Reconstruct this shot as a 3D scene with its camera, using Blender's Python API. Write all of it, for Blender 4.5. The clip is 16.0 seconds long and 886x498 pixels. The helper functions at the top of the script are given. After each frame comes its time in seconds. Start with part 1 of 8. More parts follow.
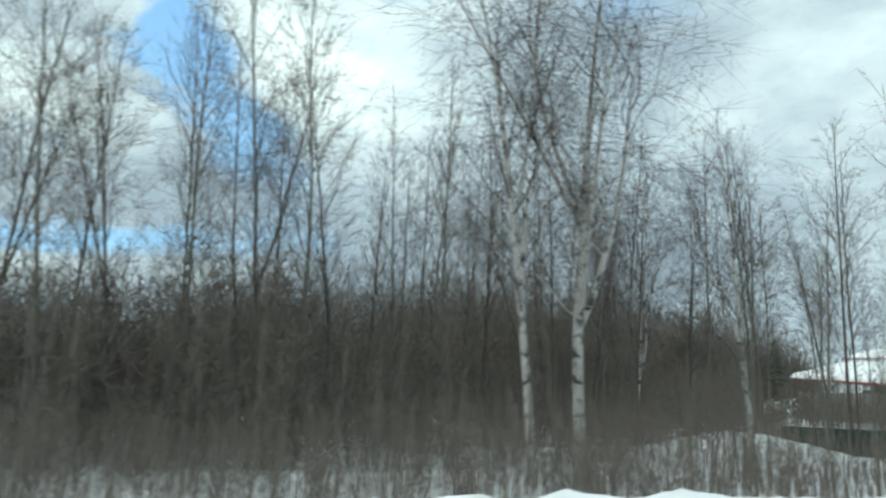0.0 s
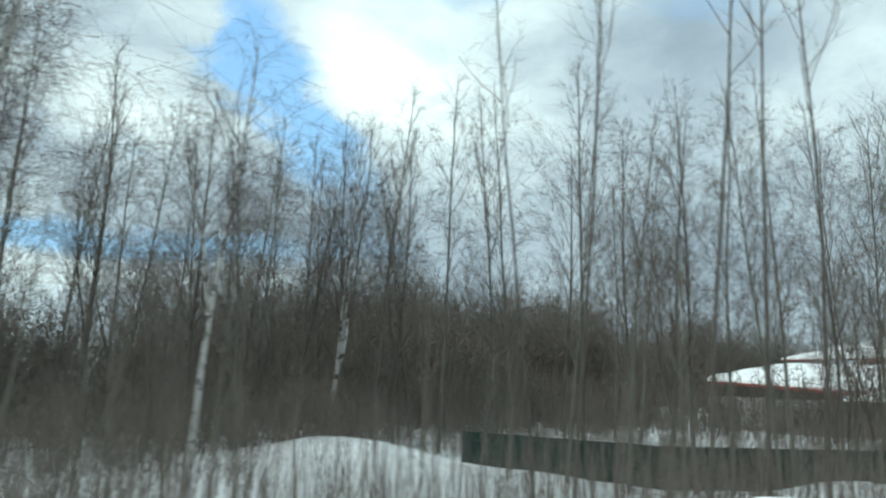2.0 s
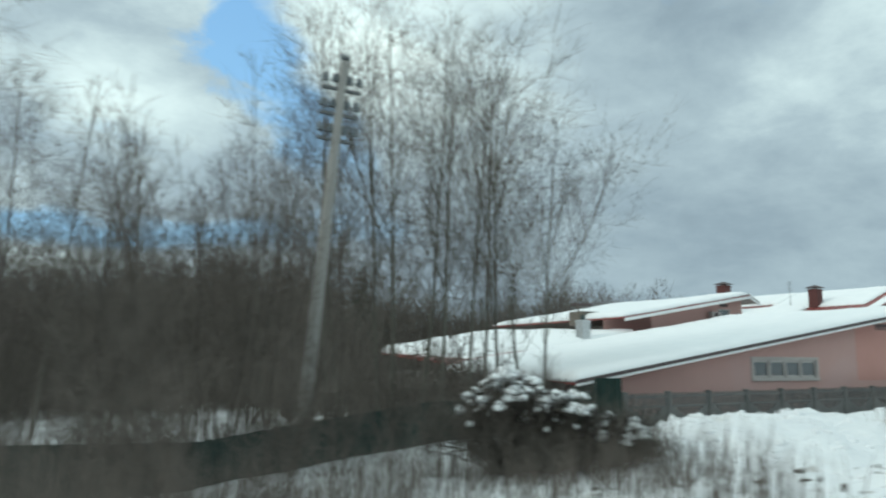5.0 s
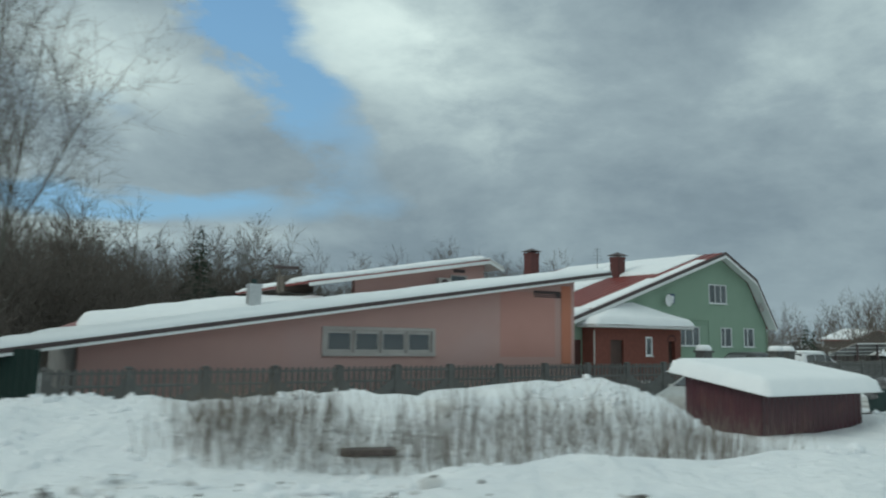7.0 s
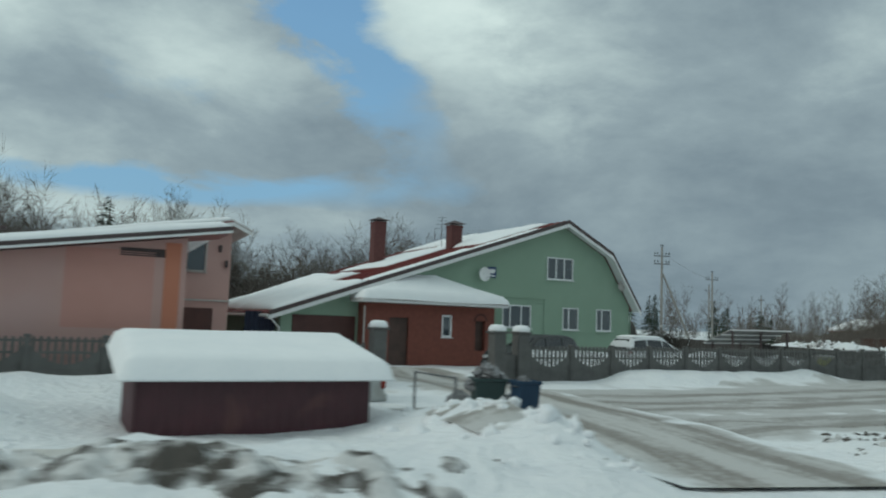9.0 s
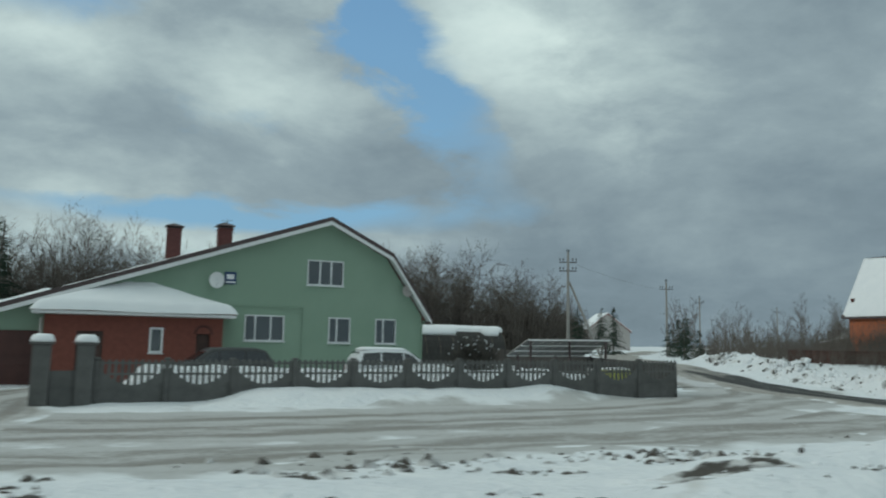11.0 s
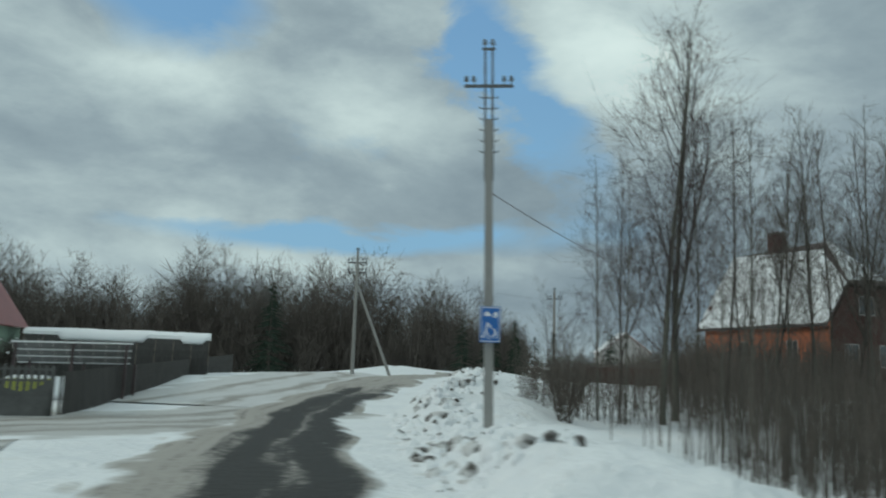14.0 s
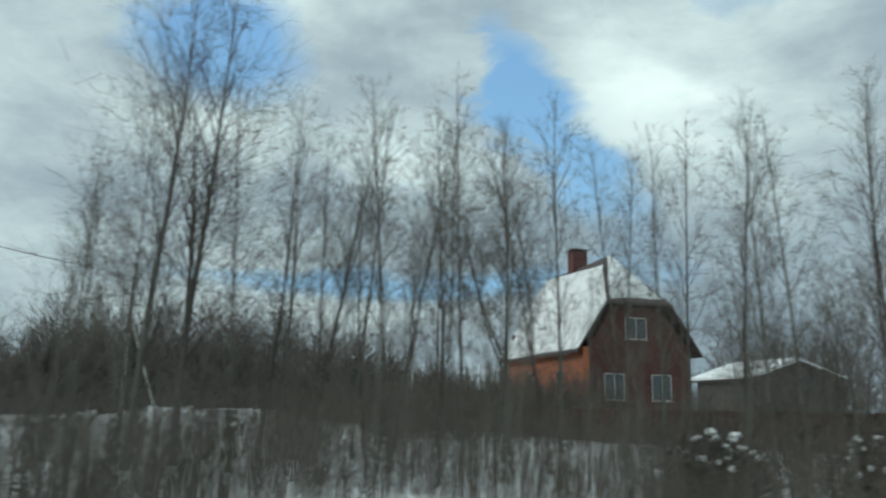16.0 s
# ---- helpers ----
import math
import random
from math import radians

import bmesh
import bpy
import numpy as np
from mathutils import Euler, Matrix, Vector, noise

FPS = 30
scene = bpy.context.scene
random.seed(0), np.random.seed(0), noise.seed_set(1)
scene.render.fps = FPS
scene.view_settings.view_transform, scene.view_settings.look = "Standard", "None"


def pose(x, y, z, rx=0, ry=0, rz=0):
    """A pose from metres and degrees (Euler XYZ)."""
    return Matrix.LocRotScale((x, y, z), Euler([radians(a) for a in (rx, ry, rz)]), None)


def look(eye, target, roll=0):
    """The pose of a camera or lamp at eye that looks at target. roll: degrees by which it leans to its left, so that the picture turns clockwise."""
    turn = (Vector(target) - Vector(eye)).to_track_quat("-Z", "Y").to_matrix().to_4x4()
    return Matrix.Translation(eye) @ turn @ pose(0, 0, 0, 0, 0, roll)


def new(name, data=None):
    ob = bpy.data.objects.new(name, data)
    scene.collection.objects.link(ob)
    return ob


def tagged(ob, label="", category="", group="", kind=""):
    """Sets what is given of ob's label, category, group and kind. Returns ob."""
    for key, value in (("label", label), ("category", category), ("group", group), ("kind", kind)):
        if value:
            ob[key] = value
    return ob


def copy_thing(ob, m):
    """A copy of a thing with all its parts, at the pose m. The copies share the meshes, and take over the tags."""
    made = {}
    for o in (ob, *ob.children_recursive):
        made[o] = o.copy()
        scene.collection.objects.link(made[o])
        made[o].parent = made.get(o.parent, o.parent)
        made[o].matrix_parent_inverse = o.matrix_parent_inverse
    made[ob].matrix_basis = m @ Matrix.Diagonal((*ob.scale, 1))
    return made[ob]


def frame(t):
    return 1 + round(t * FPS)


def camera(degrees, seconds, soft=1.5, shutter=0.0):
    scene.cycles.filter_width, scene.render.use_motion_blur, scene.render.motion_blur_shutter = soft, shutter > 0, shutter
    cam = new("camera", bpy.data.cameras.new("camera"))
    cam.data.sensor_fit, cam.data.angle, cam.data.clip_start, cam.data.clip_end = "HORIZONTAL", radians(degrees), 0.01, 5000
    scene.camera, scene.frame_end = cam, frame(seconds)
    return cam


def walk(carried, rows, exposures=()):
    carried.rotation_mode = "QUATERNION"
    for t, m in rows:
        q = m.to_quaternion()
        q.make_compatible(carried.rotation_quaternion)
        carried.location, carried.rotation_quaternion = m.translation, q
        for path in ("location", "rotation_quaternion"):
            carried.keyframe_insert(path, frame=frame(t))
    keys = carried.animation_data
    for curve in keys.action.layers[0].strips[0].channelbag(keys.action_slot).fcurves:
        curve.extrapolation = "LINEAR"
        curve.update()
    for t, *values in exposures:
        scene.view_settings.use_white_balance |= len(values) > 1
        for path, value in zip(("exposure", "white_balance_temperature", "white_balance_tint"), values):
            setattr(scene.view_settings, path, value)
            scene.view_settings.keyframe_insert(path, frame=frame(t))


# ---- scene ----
cam = camera(60.0, 16.0, 2.0, 0.4)
PATH = [
    (0, (-42.832, -17.177, 2.179), (-42.811, -15.205, 2.516), 1.5),
    (0.5, (-39.287, -15.749, 2.18), (-39.273, -13.781, 2.539), 1.5),
    (1, (-35.649, -14.306, 2.189), (-35.671, -12.335, 2.527), 1.8),
    (1.5, (-32.003, -12.924, 2.193), (-32.1, -10.954, 2.527), 2.0),
    (2, (-28.289, -11.561, 2.185), (-28.453, -9.598, 2.532), 2.0),
    (2.5, (-24.612, -10.272, 2.213), (-24.86, -8.319, 2.563), 1.8),
    (3, (-20.947, -9.025, 2.23), (-21.219, -7.07, 2.552), 1.3),
    (3.3, (-18.759, -8.288, 2.255), (-19.081, -6.338, 2.563), 1.0),
    (3.5, (-17.31, -7.722, 2.267), (-17.649, -5.775, 2.572), 1.0),
    (3.7, (-15.846, -7.094, 2.274), (-16.203, -5.15, 2.577), 0.8),
    (5.8, (-0.206, -0.264, 2.47), (-0.263, 1.717, 2.741), 0.0),
    (6, (1.315, 0.424, 2.472), (1.244, 2.407, 2.724), 0.4),
    (6.5, (5.168, 2.244, 2.446), (5.058, 4.228, 2.675), 0.4),
    (7, (9.127, 4.135, 2.391), (8.983, 6.117, 2.622), 0.9),
    (7.5, (12.843, 6.022, 2.337), (12.66, 7.996, 2.604), 1.5),
    (8, (16.596, 7.885, 2.312), (16.379, 9.852, 2.597), 1.7),
    (8.5, (20.267, 9.765, 2.302), (19.992, 11.733, 2.527), 1.8),
    (9, (23.986, 11.764, 2.296), (23.662, 13.729, 2.486), 2.1),
    (9.5, (27.659, 13.819, 2.289), (27.285, 15.769, 2.53), 1.7),
    (10, (31.354, 15.947, 2.28), (30.943, 17.89, 2.52), 1.5),
    (10.2, (32.807, 16.851, 2.275), (32.379, 18.791, 2.506), 1.3),
    (12.3, (47.862, 26.738, 2.122), (47.253, 28.62, 2.415), 1.5),
    (12.5, (49.328, 27.85, 2.096), (48.697, 29.724, 2.401), 1.5),
    (13, (52.975, 30.67, 2.091), (52.296, 32.522, 2.424), 1.9),
    (13.5, (56.49, 33.639, 2.154), (55.763, 35.473, 2.483), 1.9),
    (14, (60.014, 36.67, 2.183), (59.263, 38.5, 2.475), 1.9),
    (14.2, (61.424, 37.891, 2.156), (60.648, 39.712, 2.445), 1.7),
    (14.5, (63.534, 39.731, 2.185), (62.739, 41.543, 2.478), 1.6),
    (15, (67.047, 42.811, 2.229), (66.243, 44.616, 2.537), 1.5),
    (15.3, (69.159, 44.653, 2.189), (68.322, 46.441, 2.51), 1.3),
    (15.5, (70.58, 45.875, 2.169), (69.746, 47.66, 2.508), 1.4),
    (16, (74.155, 48.918, 2.176), (73.308, 50.684, 2.58), 1.3),
]
walk(cam, [(t, look(eye, target, roll)) for t, eye, target, roll in PATH],
     exposures=[(0.0, 0.25, 6400, 2), (3.7, 0.2, 6400, 2), (5.8, -0.3, 6400, 2), (6.5, -0.52, 6400, 2), (7.5, -0.58, 6400, 2), (9.0, -0.68, 6400, 2), (12.5, -0.68, 6400, 2), (14.0, -0.63, 6400, 2), (15.0, -0.5, 6400, 2), (16.0, -0.26, 6400, 2)])

# ---- world, sun, exposure ----
SUN_AZ, SUN_EL = radians(205), radians(30)
world = bpy.data.worlds.new("sky")
scene.world = world
world.use_nodes = True
wn, wl = world.node_tree.nodes, world.node_tree.links
wn.clear()


def wnode(kind, **inputs):
    n = wn.new(kind)
    for k, v in inputs.items():
        n.inputs[k].default_value = v
    return n


def wmath(op, a, b=None):
    n = wn.new("ShaderNodeMath")
    n.operation = op
    for i, v in enumerate((a, b)):
        if v is None:
            continue
        if isinstance(v, (int, float)):
            n.inputs[i].default_value = v
        else:
            wl.new(v, n.inputs[i])
    return n.outputs[0]


def wramp(value, stops):
    n = wn.new("ShaderNodeValToRGB")
    while len(n.color_ramp.elements) < len(stops):
        n.color_ramp.elements.new(0.5)
    for e, (p, c) in zip(n.color_ramp.elements, stops):
        e.position, e.color = p, (*c, 1)
    wl.new(value, n.inputs[0])
    return n.outputs[0]


def wmix(fac, a, b):
    n = wn.new("ShaderNodeMix")
    n.data_type = "RGBA"
    wl.new(fac, n.inputs[0])
    for i, v in ((6, a), (7, b)):
        if isinstance(v, tuple):
            n.inputs[i].default_value = (*v, 1)
        else:
            wl.new(v, n.inputs[i])
    return n.outputs[2]


sky = wn.new("ShaderNodeTexSky")
sky.sky_type, sky.sun_disc = "NISHITA", False
sky.sun_elevation, sky.sun_rotation = SUN_EL, radians(90) - SUN_AZ
coord = wn.new("ShaderNodeTexCoord")
sep = wn.new("ShaderNodeSeparateXYZ")
wl.new(coord.outputs["Generated"], sep.inputs[0])
# clouds: two scales of noise on the way to the sky, broken by a slanting blue gap and a clear strip low down
az = wmath("MULTIPLY", wmath("ARCTAN2", sep.outputs["Y"], sep.outputs["X"]), 180 / math.pi)
el = wmath("MULTIPLY", wmath("ARCSINE", sep.outputs["Z"]), 180 / math.pi)
stretchy = wn.new("ShaderNodeMapping")
stretchy.inputs["Scale"].default_value, stretchy.inputs["Location"].default_value = (1.0, 1.0, 2.1), (0.3, 0.1, 0.6)
wl.new(coord.outputs["Generated"], stretchy.inputs[0])
cloud = wnode("ShaderNodeTexNoise", Scale=3.6, Detail=9.0, Roughness=0.55, Distortion=0.25)
shade = wnode("ShaderNodeTexNoise", Scale=2.6, Detail=9.0, Roughness=0.58, Distortion=0.15)
billow = wnode("ShaderNodeTexNoise", Scale=8.5, Detail=7.0, Roughness=0.6, Distortion=0.4)
for q in (cloud, shade, billow):
    wl.new(stretchy.outputs[0], q.inputs["Vector"])
ragged = wmath("ADD", wmath("MULTIPLY", wmath("SUBTRACT", cloud.outputs["Fac"], 0.5), 18.0), wmath("MULTIPLY", wmath("SUBTRACT", billow.outputs["Fac"], 0.5), 9.0))


def bump_at(value, centre, width):
    """One hill of height 1 round the centre."""
    d = wmath("DIVIDE", wmath("SUBTRACT", value, centre), width)
    return wmath("POWER", 2.718, wmath("MULTIPLY", wmath("MULTIPLY", d, d), -1.0))


def patch_at(azc, azw, elc, elw):
    return wmath("MULTIPLY", bump_at(az, azc, azw), bump_at(el, elc, elw))


def heap(total, amount, hill):
    return wmath("ADD", total, wmath("MULTIPLY", hill, amount))


slant = wmath("ADD", wmath("SUBTRACT", az, wmath("MULTIPLY", el, 0.86)), ragged)
gap = wmath("MULTIPLY", bump_at(slant, 89.4, 3.4), bump_at(el, 21.5, 8.0))
strip_low = wmath("MULTIPLY", bump_at(wmath("ADD", el, wmath("MULTIPLY", ragged, 0.20)), 8.8, 0.95), bump_at(az, 120.0, 12.0))
corner = wmath("MULTIPLY", bump_at(wmath("ADD", el, wmath("MULTIPLY", ragged, 0.7)), 25.8, 4.4), bump_at(wmath("ADD", az, wmath("MULTIPLY", ragged, 0.6)), 133.5, 6.5))
open_sky = wmath("MINIMUM", wmath("ADD", wmath("ADD", gap, strip_low), corner), 1.0)
loose = wmath("SUBTRACT", wmath("ADD", wmath("MULTIPLY", cloud.outputs["Fac"], 0.55), 0.25), wmath("MULTIPLY", open_sky, 0.40))
loose = heap(loose, 0.25, patch_at(66.0, 19.0, 9.0, 9.0))
loose = heap(loose, 0.22, patch_at(140.5, 2.2, 21.8, 1.3))
loose = heap(loose, 0.12, wmath("SUBTRACT", billow.outputs["Fac"], 0.5))
cover = wramp(loose, [(0.25, (0, 0, 0)), (0.33, (0.35, 0.35, 0.35)), (0.45, (1, 1, 1))])
# light and dark parts of the clouds: a bright rim beside the gap, grey bellies, a dull bank low on the other side
lit = wmath("ADD", wmath("MULTIPLY", shade.outputs["Fac"], 0.85), wmath("MULTIPLY", wmath("SUBTRACT", el, 14.0), 0.004))
lit = wmath("ADD", lit, 0.125)
lit = heap(lit, 0.15, wmath("MULTIPLY", bump_at(slant, 82.0, 4.5), bump_at(el, 21.0, 8.0)))
lit = heap(lit, 0.11, patch_at(97.0, 13.0, 24.0, 9.0))
lit = heap(lit, 0.20, wmath("SUBTRACT", billow.outputs["Fac"], 0.5))
lit = heap(lit, 0.22, patch_at(134.0, 8.0, 19.6, 1.9))
lit = heap(lit, 0.10, patch_at(121.0, 4.0, 18.0, 3.4))
lit = heap(lit, -0.08, patch_at(80.0, 12.0, 22.0, 9.0))
lit = heap(lit, 0.14, patch_at(116.5, 5.5, 18.5, 3.4))
lit = heap(lit, -0.07, patch_at(124.0, 17.0, 13.0, 3.0))
lit = heap(lit, 0.13, patch_at(124.0, 14.0, 6.6, 1.2))
lit = heap(lit, 0.10, patch_at(107.0, 5.0, 7.5, 1.5))
lit = heap(lit, -0.10, bump_at(az, 72.0, 16.0))
lit = heap(lit, -0.07, patch_at(88.0, 18.0, 3.0, 8.0))
lit = heap(lit, -0.06, patch_at(72.0, 19.0, 21.0, 9.0))
tone = wramp(lit, [(0.22, (2.1, 2.7, 3.2)), (0.36, (2.8, 3.55, 4.2)), (0.50, (3.9, 4.8, 5.4)), (0.63, (5.8, 6.9, 7.25)), (0.80, (8.4, 9.7, 9.7)), (0.95, (10.2, 11.4, 11.2))])
blue = wmix(wmath("MULTIPLY", sep.outputs["Z"], 1.6), (3.6, 6.3, 8.6), (1.9, 3.9, 7.4))
clear = wmix(wmath("MULTIPLY", cloud.outputs["Fac"], 0.2), blue, sky.outputs[0])
both = wmix(cover, clear, tone)
back = wnode("ShaderNodeBackground", Strength=0.12)
wl.new(both, back.inputs["Color"])
wout = wn.new("ShaderNodeOutputWorld")
wl.new(back.outputs[0], wout.inputs["Surface"])

sun = new("sun", bpy.data.lights.new("sun", "SUN"))
sun.data.energy, sun.data.angle, sun.data.color = 1.0, radians(18), (1.0, 0.95, 0.88)
sun.matrix_world = look((0, 0, 60), Vector((0, 0, 60)) - Vector((math.cos(SUN_AZ) * math.cos(SUN_EL), math.sin(SUN_AZ) * math.cos(SUN_EL), math.sin(SUN_EL))))


# ---- materials ----
def mat(name, c1, c2, scale=6.0, rough=0.7, bump=0.2, metallic=0.0, stain=None, stain_scale=0.6, stain_at=0.6, vary=0.0, stretch=(1, 1, 1), fine=40.0, deep=0.02):
    m = bpy.data.materials.new(name)
    m.use_nodes = True
    nt = m.node_tree
    n, l = nt.nodes, nt.links
    b = n["Principled BSDF"]
    tc = n.new("ShaderNodeTexCoord")
    mp = n.new("ShaderNodeMapping")
    mp.inputs["Scale"].default_value = stretch
    l.new(tc.outputs["Object"], mp.inputs[0])
    na = n.new("ShaderNodeTexNoise")
    na.inputs["Scale"].default_value, na.inputs["Detail"].default_value = scale, 5
    nb = n.new("ShaderNodeTexNoise")
    nb.inputs["Scale"].default_value, nb.inputs["Detail"].default_value = fine, 4
    for q in (na, nb):
        l.new(mp.outputs[0], q.inputs["Vector"])
    mx = n.new("ShaderNodeMix")
    mx.data_type = "RGBA"
    mx.inputs[6].default_value, mx.inputs[7].default_value = (*c1, 1), (*c2, 1)
    add = n.new("ShaderNodeMath")
    add.operation = "MULTIPLY_ADD"
    add.inputs[1].default_value, add.inputs[2].default_value = 0.45, 0.0
    l.new(nb.outputs["Fac"], add.inputs[0])
    ad2 = n.new("ShaderNodeMath")
    ad2.operation = "MULTIPLY_ADD"
    ad2.inputs[1].default_value = 0.9
    l.new(na.outputs["Fac"], ad2.inputs[0])
    l.new(add.outputs[0], ad2.inputs[2])
    rp = n.new("ShaderNodeMapRange")
    rp.inputs["From Min"].default_value, rp.inputs["From Max"].default_value = 0.42, 0.92
    l.new(ad2.outputs[0], rp.inputs["Value"])
    l.new(rp.outputs[0], mx.inputs[0])
    colour = mx.outputs[2]
    if stain:
        ns = n.new("ShaderNodeTexNoise")
        ns.inputs["Scale"].default_value, ns.inputs["Detail"].default_value, ns.inputs["Distortion"].default_value = stain_scale, 6, 0.4
        l.new(tc.outputs["Object"], ns.inputs["Vector"])
        r2 = n.new("ShaderNodeMapRange")
        r2.inputs["From Min"].default_value, r2.inputs["From Max"].default_value = stain_at, stain_at + 0.14
        l.new(ns.outputs["Fac"], r2.inputs["Value"])
        m2 = n.new("ShaderNodeMix")
        m2.data_type = "RGBA"
        l.new(r2.outputs[0], m2.inputs[0])
        l.new(colour, m2.inputs[6])
        m2.inputs[7].default_value = (*stain, 1)
        colour = m2.outputs[2]
    if vary:
        oi = n.new("ShaderNodeObjectInfo")
        hv = n.new("ShaderNodeHueSaturation")
        mr = n.new("ShaderNodeMapRange")
        mr.inputs["To Min"].default_value, mr.inputs["To Max"].default_value = 1 - vary, 1 + vary
        l.new(oi.outputs["Random"], mr.inputs["Value"])
        l.new(mr.outputs[0], hv.inputs["Value"])
        l.new(colour, hv.inputs["Color"])
        colour = hv.outputs[0]
    l.new(colour, b.inputs["Base Color"])
    b.inputs["Roughness"].default_value, b.inputs["Metallic"].default_value = rough, metallic
    if bump:
        bp = n.new("ShaderNodeBump")
        bp.inputs["Strength"].default_value, bp.inputs["Distance"].default_value = bump, deep
        l.new(ad2.outputs[0], bp.inputs["Height"])
        l.new(bp.outputs[0], b.inputs["Normal"])
    return m


def glass_mat(name, tint):
    m = bpy.data.materials.new(name)
    m.use_nodes = True
    b = m.node_tree.nodes["Principled BSDF"]
    b.inputs["Base Color"].default_value = (*tint, 1)
    b.inputs["Roughness"].default_value, b.inputs["Specular IOR Level"].default_value = 0.05, 0.9
    return m


SNOW = mat("snow", (0.78, 0.80, 0.83), (0.86, 0.87, 0.88), 1.2, 0.75, 0.8, fine=14, deep=0.06)
ROOF_SNOW = mat("roof_snow", (0.82, 0.84, 0.86), (0.88, 0.89, 0.90), 1.5, 0.8, 0.35, fine=9)
GROUND_SNOW = mat("ground_snow", (0.74, 0.76, 0.79), (0.86, 0.87, 0.88), 1.1, 0.8, 1.0, stain=(0.56, 0.54, 0.51), stain_scale=0.55, stain_at=0.63, fine=5.5, deep=0.22)
DIRTY_SNOW = mat("dirty_snow", (0.52, 0.51, 0.50), (0.76, 0.77, 0.78), 2.2, 0.85, 1.0, stain=(0.07, 0.062, 0.054), stain_scale=2.2, stain_at=0.44, fine=16)

ASPHALT = mat("wet_asphalt", (0.035, 0.033, 0.032), (0.075, 0.07, 0.066), 2.0, 0.42, 0.3, stain=(0.33, 0.31, 0.29), stain_scale=0.7, stain_at=0.60, fine=60)
PINK = mat("pink_plaster", (0.50, 0.315, 0.285), (0.55, 0.35, 0.315), 0.8, 0.85, 0.12, stain=(0.53, 0.35, 0.325), stain_scale=0.25, stain_at=0.55, fine=60)
PINK2 = mat("pink_patch_plaster", (0.52, 0.275, 0.235), (0.56, 0.30, 0.26), 0.9, 0.85, 0.1, fine=60)
ORANGE = mat("orange_plaster", (0.52, 0.20, 0.125), (0.56, 0.225, 0.145), 0.9, 0.85, 0.1, fine=60)
GREEN = mat("green_plaster", (0.235, 0.335, 0.25), (0.28, 0.38, 0.295), 0.6, 0.85, 0.1, stain=(0.25, 0.35, 0.265), stain_scale=0.3, stain_at=0.5, fine=60)
BRICKRED = mat("red_brick", (0.155, 0.050, 0.037), (0.215, 0.070, 0.050), 5.0, 0.85, 0.4, vary=0.14, fine=40)
REDROOF = mat("red_metal_roof", (0.20, 0.045, 0.04), (0.27, 0.065, 0.055), 1.2, 0.45, 0.1)
MAROON = mat("maroon_sheet_metal", (0.048, 0.012, 0.018), (0.070, 0.016, 0.024), 1.6, 0.45, 0.12, stain=(0.09, 0.03, 0.03), stain_scale=0.9, stain_at=0.6)
WHITE = mat("white_paint", (0.72, 0.73, 0.73), (0.80, 0.80, 0.80), 2.0, 0.5, 0.05)
FRAME = mat("window_frame", (0.70, 0.71, 0.72), (0.80, 0.81, 0.82), 3.0, 0.4, 0.03)
GREYTRIM = mat("grey_trim", (0.40, 0.37, 0.35), (0.50, 0.47, 0.45), 3.0, 0.7, 0.1)
OLDPLASTER = mat("old_plaster", (0.19, 0.185, 0.18), (0.27, 0.26, 0.25), 1.4, 0.9, 0.3, stain=(0.14, 0.135, 0.13), stain_scale=0.8, stain_at=0.55, fine=30)
DARKTRIM = mat("dark_trim", (0.05, 0.035, 0.035), (0.09, 0.06, 0.06), 3.0, 0.5, 0.1)
GLASS = glass_mat("window_glass", (0.055, 0.068, 0.078))
CARGLASS = glass_mat("car_glass", (0.02, 0.022, 0.025))
CHIMBRICK = mat("chimney_brick", (0.085, 0.029, 0.027), (0.125, 0.044, 0.040), 5.0, 0.8, 0.4, fine=40)
CONCRETE = mat("fence_concrete", (0.085, 0.085, 0.082), (0.145, 0.143, 0.138), 2.5, 0.9, 0.4, stain=(0.065, 0.065, 0.06), stain_scale=0.8, stain_at=0.58, vary=0.10, fine=35)
POLECON = mat("pole_concrete", (0.25, 0.245, 0.23), (0.34, 0.33, 0.315), 2.0, 0.85, 0.3, stain=(0.20, 0.195, 0.18), stain_scale=1.0, stain_at=0.57, stretch=(1, 1, 0.3))
STEEL = mat("weathered_steel", (0.10, 0.105, 0.11), (0.17, 0.175, 0.18), 6.0, 0.5, 0.15, metallic=0.5)
GALV = mat("galvanised_steel", (0.42, 0.44, 0.45), (0.55, 0.56, 0.57), 5.0, 0.4, 0.1, metallic=0.6)
PORCELAIN = mat("insulator", (0.10, 0.12, 0.13), (0.16, 0.18, 0.19), 8.0, 0.3, 0.0)
GREENFENCE = mat("green_sheet_fence", (0.006, 0.022, 0.018), (0.011, 0.034, 0.028), 1.0, 0.85, 0.1, stain=(0.010, 0.020, 0.017), stain_scale=0.7, stain_at=0.6)
SIGNBLUE = mat("sign_blue", (0.02, 0.13, 0.42), (0.03, 0.15, 0.46), 4.0, 0.4, 0.02)
SIGNNAVY = mat("sign_navy", (0.012, 0.04, 0.13), (0.018, 0.05, 0.15), 4.0, 0.5, 0.02)
SIGNWHITE = mat("sign_white", (0.78, 0.79, 0.80), (0.84, 0.84, 0.84), 4.0, 0.4, 0.02)
BARKDARK = mat("dark_bark", (0.050, 0.042, 0.034), (0.105, 0.092, 0.078), 3.0, 0.9, 0.6, stretch=(3, 3, 0.6), fine=25)
